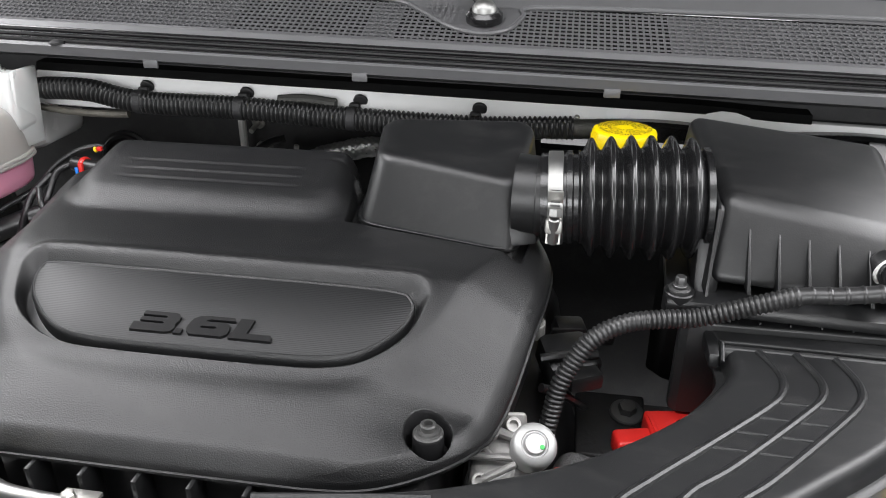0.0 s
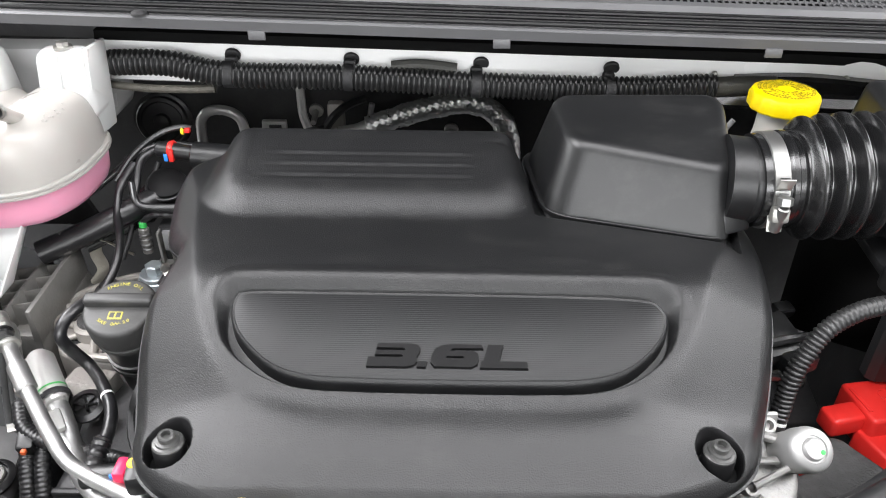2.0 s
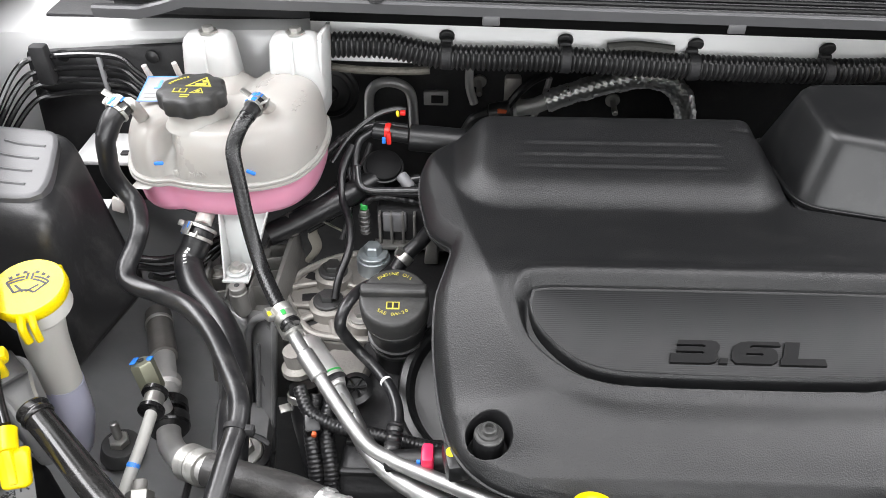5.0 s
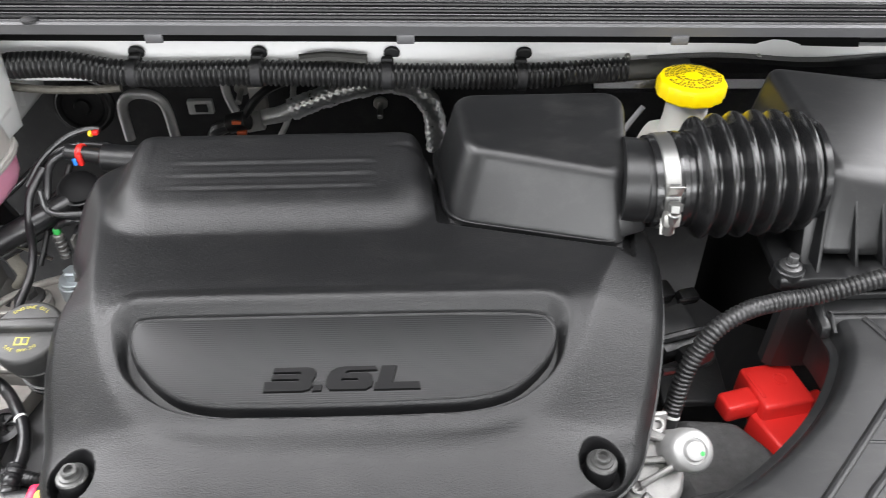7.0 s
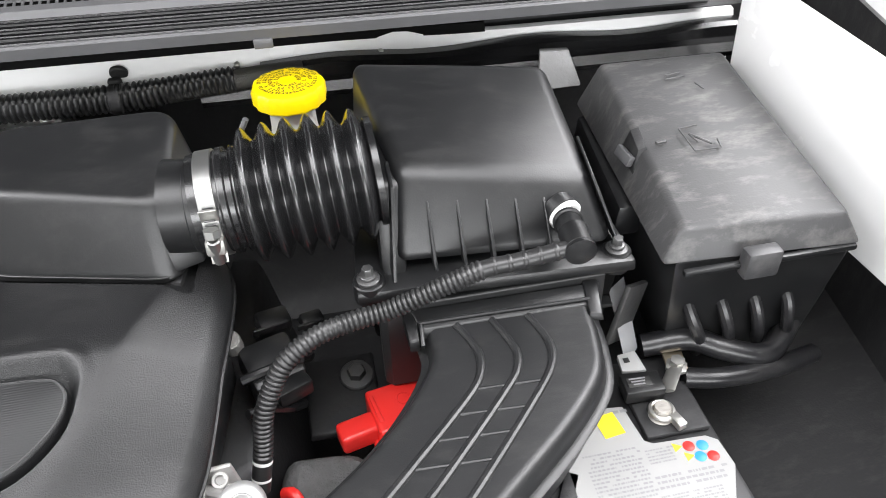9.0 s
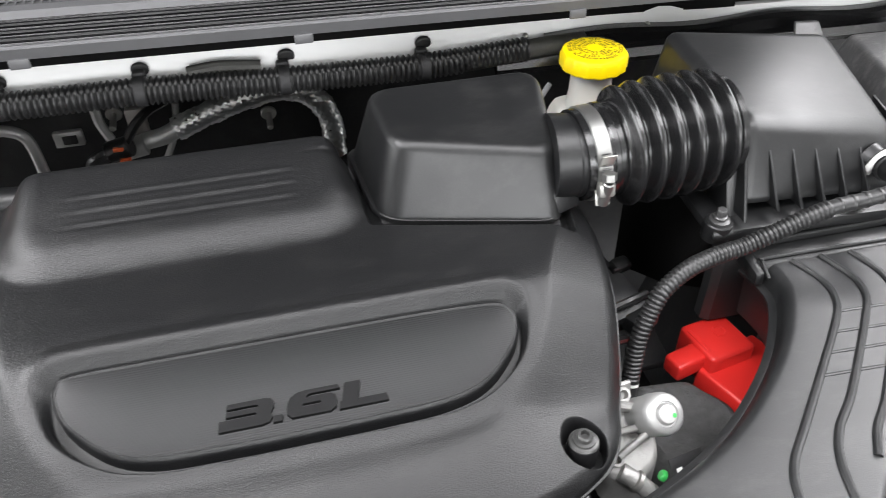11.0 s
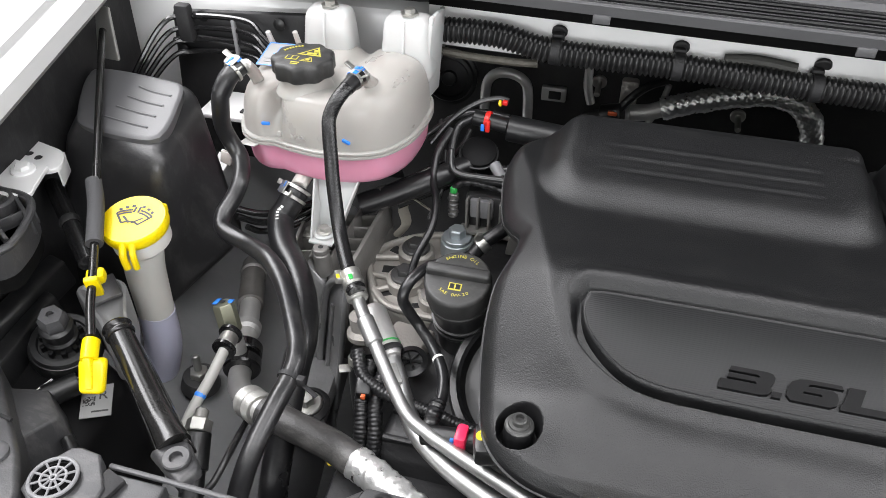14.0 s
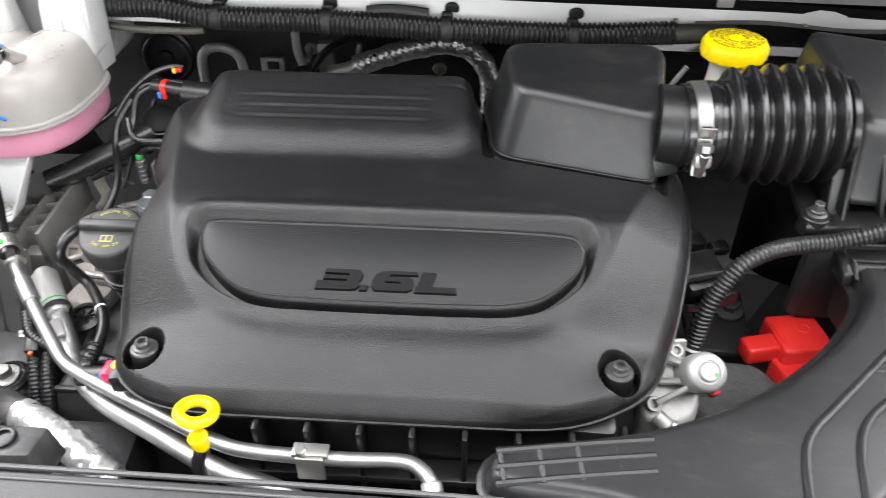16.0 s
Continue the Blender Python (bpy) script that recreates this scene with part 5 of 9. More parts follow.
def tank_shell(out, levels, dent=0.0):
    """A blown shell: rings (scale, z) drawn in towards the middle, with lobes pressed in between by dents."""
    bm = bmesh.new()
    cx, cy = -0.565, 0.797
    rings = []
    for s, z in levels:
        ring = []
        for x, y in out:
            px, py = cx + (x - cx) * s, cy + (y - cy) * s
            if dent:
                h = min(1.0, max(0.0, (z - levels[0][1]) / 0.02))
                front = max(0.0, min(1.0, (cy - py) / 0.03))
                v = math.exp(-((px + 0.6075) / 0.0085) ** 2) * front
                w = math.exp(-((px + 0.549) / 0.010) ** 2) * max(0.0, min(1.0, (py - 0.745) / 0.02))
                py += dent * 0.014 * v * h
                pz = z - dent * h * (0.007 * math.exp(-((px + 0.6075) / 0.010) ** 2) * (1 - front * 0.5) + 0.006 * w) * max(0.0, min(1.0, (1 - s) / 0.06))
                pz += dent * h * 0.007 * math.exp(-((px + 0.512) / 0.030) ** 2 - ((py - 0.795) / 0.05) ** 2)
                pz -= dent * h * 0.006 * max(0.0, -0.61 - px) / 0.04
            else:
                pz = z
            ring.append(bm.verts.new((px, py, pz)))
        rings.append(ring)
    n = len(out)
    for a, b in zip(rings, rings[1:]):
        for k in range(n):
            bm.faces.new((a[k], a[(k + 1) % n], b[(k + 1) % n], b[k]))
    bm.faces.new(rings[0][::-1])
    bm.faces.new(rings[-1])
    return bm


def coolant_tank():
    t = thing("coolant_tank", (-0.56, 0.795, 1.02), "milky white coolant expansion tank with pink coolant", "coolant tank")
    out = closed(TANKLINE, 0.004)
    zs = 1.0735
    up = [(1.0, zs), (0.998, zs + 0.012), (0.994, zs + 0.022), (0.982, zs + 0.032), (0.962, zs + 0.040), (0.930, zs + 0.047), (0.885, zs + 0.0515), (0.83, zs + 0.054), (0.76, zs + 0.0555), (0.66, zs + 0.056), (0.54, zs + 0.056), (0.4, zs + 0.056), (0.25, zs + 0.056), (0.08, zs + 0.056)]
    part("upper_shell", tank_shell(out, up, 1.45), TANK, t, "milky white plastic shell", angle=80)
    part("seam", slab(out, [(0.0, zs - 0.0045), (-0.0030, zs - 0.0042), (-0.0042, zs - 0.0032), (-0.0042, zs - 0.0008), (-0.0022, zs - 0.0002), (-0.0022, zs + 0.0006), (-0.0038, zs + 0.0010), (-0.0038, zs + 0.0028), (-0.0028, zs + 0.0036), (0.001, zs + 0.0038)]), TANK, t, "welded rim round the tank")
    dn = [(0.80, zs - 0.038), (0.90, zs - 0.0372), (0.945, zs - 0.035), (0.968, zs - 0.030), (0.980, zs - 0.020), (0.990, zs - 0.003)]
    part("lower_shell", tank_shell(out, dn), PINK, t, "lower shell filled with pink coolant", angle=80)
    lobe = closed([(-0.608, 0.750), (-0.598, 0.7385), (-0.575, 0.7345), (-0.55, 0.737), (-0.53, 0.745), (-0.528, 0.77), (-0.56, 0.79), (-0.60, 0.78)], 0.006)
    part("sump", slab(lobe, [(0.020, 1.026), (0.010, 1.027), (0.004, 1.030), (0.001, 1.036), (0.0, 1.044)]), PINK, t)
    for x in (-0.59, -0.502):
        lug = [(x - 0.032, 0.835), (x + 0.028, 0.835), (x + 0.028, 0.880), (x - 0.032, 0.880)]
        top = [(x - 0.026, 0.845), (x + 0.023, 0.845), (x + 0.023, 0.875), (x - 0.026, 0.875)]
        part("lug", box8([(a, b, 1.10) for a, b in lug], [(a, b, 1.169) for a, b in top], 0.010, 3), LEGPLASTIC, t, "thin milky mounting lug")
        part("lug_rib", box8([(x - 0.004, 0.831, 1.10), (x - 0.001, 0.831, 1.10), (x - 0.001, 0.85, 1.10), (x - 0.004, 0.85, 1.10)],
                             [(x - 0.004, 0.8425, 1.166), (x - 0.001, 0.8425, 1.166), (x - 0.001, 0.852, 1.166), (x - 0.004, 0.852, 1.166)], 0.0008), LEGPLASTIC, t)
        part("lug_bolt", lathe([(0.010, 0), (0.010, 0.002), (0.006, 0.0025), (0.006, 0.0065), (0.004, 0.007)], (x, 0.858, 1.169), (0, 0, 1), 6), ZINC, t, "zinc bolt head")
    part("web", box8([(-0.485, 0.84, 1.08), (-0.480, 0.84, 1.08), (-0.476, 0.880, 1.08), (-0.481, 0.880, 1.08)],
                     [(-0.479, 0.848, 1.172), (-0.474, 0.848, 1.172), (-0.470, 0.884, 1.172), (-0.475, 0.884, 1.172)], 0.002), LEGPLASTIC, t)
    part("leg", box8([(-0.563, 0.715, 0.985), (-0.540, 0.715, 0.985), (-0.540, 0.718, 0.985), (-0.563, 0.718, 0.985)],
                     [(-0.570, 0.740, 1.042), (-0.522, 0.740, 1.042), (-0.522, 0.743, 1.042), (-0.570, 0.743, 1.042)], 0.001), LEGPLASTIC, t, "thin milky mounting leg")
    for x0, x1 in ((-0.5635, -0.5705), (-0.540, -0.5225)):
        part("leg_rib", box8([(x0, 0.690, 0.985), (x0 + 0.002, 0.690, 0.985), (x0 + 0.002, 0.717, 0.985), (x0, 0.717, 0.985)],
                             [(x1, 0.731, 1.040), (x1 + 0.002, 0.731, 1.040), (x1 + 0.002, 0.745, 1.040), (x1, 0.745, 1.040)], 0.0006), LEGPLASTIC, t)
    part("leg_foot", box((-0.5515, 0.703, 0.985), (0.026, 0.030, 0.003), 0.001), LEGPLASTIC, t)
    part("leg_washer", cyl((-0.552, 0.703, 0.9865), (-0.552, 0.703, 0.990), 0.0115, n=24), LEGPLASTIC, t)
    hexbolt(t, (-0.552, 0.703, 0.990), (0, 0, 1), 0.0055, 0.006, ZINC, 1.5)
    part("side_ear", box8([(-0.650, 0.728, 1.066), (-0.628, 0.722, 1.069), (-0.618, 0.738, 1.069), (-0.645, 0.742, 1.066)],
                          [(-0.649, 0.726, 1.068), (-0.628, 0.720, 1.071), (-0.618, 0.738, 1.071), (-0.645, 0.742, 1.068)], 0.0008), TANK, t)
    part("ear_tab", box((-0.656, 0.712, 1.058), (0.012, 0.004, 0.018), 0.0016, rot(10, 20, 0)), TANK, t, "pale clip tab")
    part("filler_neck", lathe([(0.030, -0.006), (0.0262, 0.0), (0.0255, 0.006), (0.025, 0.014)], (-0.581, 0.761, 1.1275), (0, 0, 1), 32), TANK, t)
    zt = 1.1575
    cap = part("cap", lathe([(0.0265, 0), (0.0288, 0.0012), (0.0300, 0.003), (0.0300, 0.0150), (0.0294, 0.0170), (0.0280, 0.0182), (0.0270, 0.0186), (0.004, 0.0187)], (-0.581, 0.761, zt - 0.0190), (0, 0, 1), 96,
                            lambda a: 1 + 0.05 * math.cos(9 * a + 0.5)), CAPGREY, t, "black scalloped screw cap")
    def tri(x, y, s, inner, z):
        bm = bmesh.new()
        v = [bm.verts.new((x + dx * s, y + dy * s, z)) for dx, dy in ((-1, -0.75), (1, -0.75), (0.25, 0.85))]
        if inner:
            w = [bm.verts.new((x + dx * s * 0.72 + 0.0004, y - 0.02 * s + dy * s * 0.72, z)) for dx, dy in ((-1, -0.75), (1, -0.75), (0.25, 0.85))]
            for k in range(3):
                bm.faces.new((v[k], v[(k + 1) % 3], w[(k + 1) % 3], w[k]))
        else:
            bm.faces.new(v)
        return bm
    part("warning_mark", tri(-0.5745, 0.7700, 0.0125, True, zt), PRINT, cap, "yellow warning triangle")
    part("warning_symbol", box((-0.573, 0.7655, zt), (0.010, 0.0032, 0.0003), 0), PRINT, cap)
    part("warning_symbol", box((-0.571, 0.7710, zt), (0.004, 0.0050, 0.0003), 0, rot(0, 0, 20)), PRINT, cap)
    part("warning_mark", tri(-0.5725, 0.7525, 0.0068, True, zt), PRINT, cap, "small yellow warning triangle")
    part("warning_symbol", box((-0.572, 0.7520, zt), (0.0035, 0.0042, 0.0003), 0), PRINT, cap)
    part("book_symbol", box((-0.5885, 0.7525, zt), (0.0125, 0.0082, 0.0003), 0), PRINT, cap, "yellow book symbol")
    for dx in (-0.0029, 0.0029):
        part("book_page", box((-0.5885 + dx, 0.7527, zt + 0.0002), (0.0042, 0.0060, 0.0003), 0), CAPGREY, cap)
    for k in range(2):
        part("printed_line", box((-0.5815, 0.7435 - k * 0.0034, zt), (0.0085 - 0.001 * k, 0.0017, 0.0003), 0), PRINT, cap)
    for k in range(7):
        a = 2.75 - 0.13 * k
        part("printed_line", box((-0.580 + 0.0235 * math.cos(a), 0.757 + 0.0245 * math.sin(a), zt), (0.0020, 0.0026, 0.0003), 0, rot(0, 0, math.degrees(a) - 90)), PRINT, cap)
    tl = rot(20, -6, -10)
    lab = part("label", box((-0.630, 0.800, 1.1345), (0.034, 0.034, 0.0008), 0.0002, tl), LABELWHITE, t, "white sticker with blue border")
    o = Vector((-0.630, 0.800, 1.1345)) + tl @ Vector((0, 0, 0.0006))
    part("printed_symbol", box(o + tl @ Vector((0.001, 0.006, 0)), (0.003, 0.010, 0.0005), 0, tl), BLUEMARK, lab)
    part("printed_symbol", box(o + tl @ Vector((0.001, 0.001, 0)), (0.010, 0.0015, 0.0005), 0, tl), BLUEMARK, lab)
    for k, w in enumerate((0.024, 0.020)):
        part("printed_line", box(o + tl @ Vector((0, -0.006 - 0.0045 * k, 0)), (w, 0.0018, 0.0005), 0, tl), GREYPLASTIC, lab)
    for dx, dy, sx, sy in ((-0.0162, 0, 0.0010, 0.033), (0, 0.0162, 0.033, 0.0010), (0, -0.0162, 0.033, 0.0010)):
        part("border_line", box(o + tl @ Vector((dx, dy, -0.0001)), (sx, sy, 0.0005), 0, tl), BLUEMARK, lab)
    for (x, y), (ux, uy) in (((-0.643, 0.825), (-0.0035, -0.006)), ((-0.617, 0.832), (-0.002, -0.006))):
        part("nib", tube([(x, y, 1.108), (x, y, 1.125), (x + ux, y + uy, 1.150)], 0.0034, 10, 0.004, lambda s: 0.0036 - 0.02 * s), TANK, t)
    part("inlet_nozzle", tube([(-0.632, 0.765, 1.112), (-0.634, 0.755, 1.135), (-0.634, 0.742, 1.149)], 0.0062, 16, 0.004), TANK, t)
    part("inlet_stub", tube([(-0.652, 0.757, 1.135), (-0.660, 0.752, 1.147)], 0.004, 10, 0.003), TANK, t)
    part("top_nozzle", cyl((-0.512, 0.770, 1.130), (-0.516, 0.745, 1.150), 0.0066, n=16), TANK, t)
    part("outlet_nozzle", cyl((-0.584, 0.748, 1.034), (-0.586, 0.724, 1.027), 0.0085, n=18), NECK, t)
    for x, y, z in ((-0.615, 0.7295, 1.094), (-0.528, 0.7245, 1.089)):
        part("blue_mark", box((x, y, z), (0.009, 0.003, 0.0035), 0.0012, rot(0, 25 if x > -0.6 else -5, 0)), BLUEMARK, t, "small blue inspection mark")
    letters("MAX", 0.0065, pose(-0.5775, 0.7215, 1.0875, 84), TANK, t, depth=0.0005, stretch=1.2, label="raised milky level mark")
    for x, w in ((-0.598, 0.004), (-0.556, 0.004)):
        part("level_mark", box((x, 0.7235, 1.088), (w, 0.002, 0.006), 0.0006), TANK, t)
    rng = random.Random(4)
    for k in range(110):
        a, r = rng.random() * 6.28, math.sqrt(rng.random())
        x, y = -0.513 + 0.030 * r * math.cos(a), 0.795 + 0.042 * r * math.sin(a)
        z = 1.1295 + 0.007 * math.exp(-((x + 0.512) / 0.030) ** 2 - ((y - 0.795) / 0.05) ** 2)
        if x < -0.54:
            z -= 0.004
        part("moulded_pip", lathe([(0.0011, -0.0008), (0.0009, 0.0003), (0.0003, 0.0006)], (x, y, z - (0.002 if r > 0.85 else 0.0002)), (0, 0, 1), 5), TANK, t)


coolant_tank()


def spring_clip(parent_name, at, axis, r, label, marked=True, turn=0.0):
    """A constant tension clip: two rings joined by a bridge, two squeezed ears, splashes of blue paint."""
    t = thing(parent_name, at, label, "hose clip")
    z = Vector(axis).normalized()
    x = Vector((0, 0, 1)).cross(z)
    x = x.normalized() if x.length > 0.1 else Vector((1, 0, 0))
    y = z.cross(x)
    c, s = math.cos(turn), math.sin(turn)
    x, y = x * c + y * s, y * c - x * s
    o = Vector(at)
    turnm = Matrix((x, y, z)).transposed()
    for h in (-0.0052, 0.0052):
        part("band", lathe([(r, h - 0.0018), (r + 0.0011, h - 0.0015), (r + 0.0011, h + 0.0015), (r, h + 0.0018)], at, axis, 24, caps=False), ZINC, t)
    part("bridge", box(o + y * (r + 0.0004), (r * 1.2, 0.0012, 0.012), 0.0004, turnm), ZINC, t)
    part("bridge", box(o - x * (r + 0.0004), (0.0012, r * 1.1, 0.012), 0.0004, turnm), ZINC, t)
    part("ear", box(o + (x + y * 0.6).normalized() * (r + 0.0055) + z * 0.004, (0.011, 0.0014, 0.006), 0.0006, turnm @ rot(0, 0, 30)), ZINC, t)
    part("ear", box(o + (y * 0.8 - x).normalized() * (r + 0.0055) - z * 0.004, (0.011, 0.0014, 0.006), 0.0006, turnm @ rot(0, 0, -35)), ZINC, t)
    if marked:
        rng = random.Random(int(abs(at[0]) * 1000))
        for k in range(5):
            a = 1.0 + 1.4 * rng.random()
            part("blue_mark", box(o + (x * math.cos(a) + y * math.sin(a)) * (r + 0.0013) + z * (rng.random() - 0.5) * 0.011, (0.002 + 0.003 * rng.random(), 0.0006, 0.003 + 0.004 * rng.random()), 0.0002, turnm @ rot(0, 0, math.degrees(a) - 90)), BLUEMARK, t, "splash of blue paint")
    return t


def hose(name, pts, r, label, material=None, category="hose", step=0.006, n=16, rf=None):
    return solo(name, tube(pts, r, n, step, rf), material or HOSE, label, category, angle=80)


BRAID = mat("braided_rubber", (0.011, 0.011, 0.0115), 0.24, grain=500, bump=0.0, var=0.15)


def braid(m):
    nt = m.node_tree
    tc = nt.nodes.new("ShaderNodeTexCoord")
    vo = nt.nodes.new("ShaderNodeTexVoronoi")
    vo.inputs["Scale"].default_value = 1500
    nt.links.new(tc.outputs["Object"], vo.inputs["Vector"])
    bp = nt.nodes.new("ShaderNodeBump")
    bp.inputs["Strength"].default_value, bp.inputs["Distance"].default_value = 0.2, 0.0005
    nt.links.new(vo.outputs["Distance"], bp.inputs["Height"])
    nt.links.new(bp.outputs["Normal"], nt.nodes["Principled BSDF"].inputs["Normal"])


braid(BRAID)

def long_hose(name, pts, r, label, material, cuffs=(), prints=()):
    """A hose with moulded end cuffs and printed characters as its parts; cuffs and prints are (start, end) shares of its run."""
    t = thing(name, pts[len(pts) // 2], label, "hose")
    knit = (lambda s, a: 0.00022 * math.cos(math.pi * s / 0.0019) * math.cos(10 * a)) if material is BRAID else None
    part("hose", tube(pts, r, 40 if knit else 18, 0.0007 if knit else 0.005, knit=knit), material, t, angle=80)
    c = spline(pts, 0.002)
    for a, b in cuffs:
        seg = c[int(a * (len(c) - 1)):int(b * (len(c) - 1)) + 1]
        part("cuff", tube([seg[0], seg[len(seg) // 2], seg[-1]], r + 0.0007, 18, 0.003), HOSE, t)
    for a, b, w in prints:
        n = max(3, int((b - a) * len(c) * 0.002 / w))
        for k in range(n):
            i = int((a + (b - a) * k / n) * (len(c) - 2))
            d = (c[i + 1] - c[i]).normalized()
            up = Vector((0.1, -0.55, 0.8))
            up = (up - d * up.dot(d)).normalized()
            s = d.cross(up)
            part("printed_mark", box(c[i] + up * (r + 0.0001), (w * 0.75, w * (0.35 if k % 3 else 0.6), 0.0005), 0.0001, Matrix((s, d, up)).transposed()), WHITEPRINT, t)
    return t


long_hose("degas_hose", [(-0.516, 0.742, 1.152), (-0.520, 0.724, 1.150), (-0.526, 0.709, 1.143), (-0.531, 0.699, 1.130), (-0.529, 0.690, 1.118), (-0.525, 0.680, 1.100), (-0.521, 0.670, 1.080), (-0.515, 0.658, 1.060), (-0.506, 0.641, 1.044), (-0.494, 0.620, 1.036), (-0.483, 0.603, 1.030), (-0.474, 0.592, 1.025)], 0.0066, "black braided coolant hose down from the tank", BRAID, ((0.0, 0.10), (0.93, 1.0)))
t = thing("hose_crimp", (-0.480, 0.600, 1.028), "zinc crimp sleeve with green and yellow marks", "hose fitting")
part("sleeve", lathe([(0.0080, -0.0080), (0.0094, -0.0070), (0.0094, -0.002), (0.0087, 0.0), (0.0094, 0.002), (0.0094, 0.006), (0.0080, 0.0075)], (-0.4800, 0.5995, 1.0282), (0.6, -0.73, -0.33), 26), ZINC, t)
part("ear", box((-0.4905, 0.597, 1.030), (0.009, 0.012, 0.007), 0.0015, rot(10, 20, 40)), ZINC, t)
part("mark", box((-0.4785, 0.5935, 1.0366), (0.004, 0.005, 0.0012), 0.0003, rot(25, 10, 40)), GREENMARK, t, "green paint mark")
part("mark", box((-0.4905, 0.5935, 1.0340), (0.003, 0.004, 0.0012), 0.0003, rot(25, 10, 40)), YELLOWMARK, t, "yellow paint mark")
part("seal_ring", lathe([(0.0080, 0), (0.0090, 0.001), (0.0090, 0.0035), (0.0080, 0.0045)], (-0.4748, 0.5930, 1.0252), (0.6, -0.73, -0.33), 24), RUBBER, t, "black seal ring")
spring_clip("hose_clip", (-0.5165, 0.739, 1.1515), (-0.25, -0.9, -0.1), 0.0078, "zinc spring clip on the tank hose")
long_hose("heater_hose", [(-0.634, 0.736, 1.152), (-0.640, 0.724, 1.147), (-0.648, 0.714, 1.132), (-0.651, 0.712, 1.116), (-0.654, 0.714, 1.094), (-0.650, 0.716, 1.076), (-0.641, 0.713, 1.063), (-0.634, 0.702, 1.056), (-0.630, 0.688, 1.048), (-0.633, 0.674, 1.036), (-0.637, 0.657, 1.026), (-0.630, 0.645, 1.019), (-0.599, 0.632, 1.018), (-0.565, 0.609, 1.024), (-0.540, 0.585, 1.019), (-0.520, 0.556, 1.006), (-0.506, 0.530, 0.999), (-0.504, 0.510, 0.991), (-0.507, 0.480, 0.983), (-0.512, 0.44, 0.965), (-0.515, 0.40, 0.93)], 0.0086, "black rubber heater hose from the coolant tank", HOSE, ((0.0, 0.07),))
spring_clip("hose_clip", (-0.6365, 0.731, 1.150), (-0.45, -0.85, -0.4), 0.0098, "zinc spring clip with blue mark")
long_hose("radiator_hose", [(-0.586, 0.724, 1.026), (-0.589, 0.714, 1.018), (-0.594, 0.706, 1.008), (-0.597, 0.697, 1.002), (-0.584, 0.672, 0.991), (-0.560, 0.646, 0.982), (-0.538, 0.612, 0.974), (-0.526, 0.580, 0.962), (-0.525, 0.555, 0.946), (-0.524, 0.52, 0.915), (-0.523, 0.48, 0.87), (-0.525, 0.45, 0.80)], 0.0135, "thick black rubber coolant hose under the tank", HOSE, (), ((0.07, 0.13, 0.004),))
spring_clip("hose_clip", (-0.5875, 0.7175, 1.0225), (-0.3, -0.7, -0.6), 0.0142, "zinc spring clip with blue mark", True, 0.5)


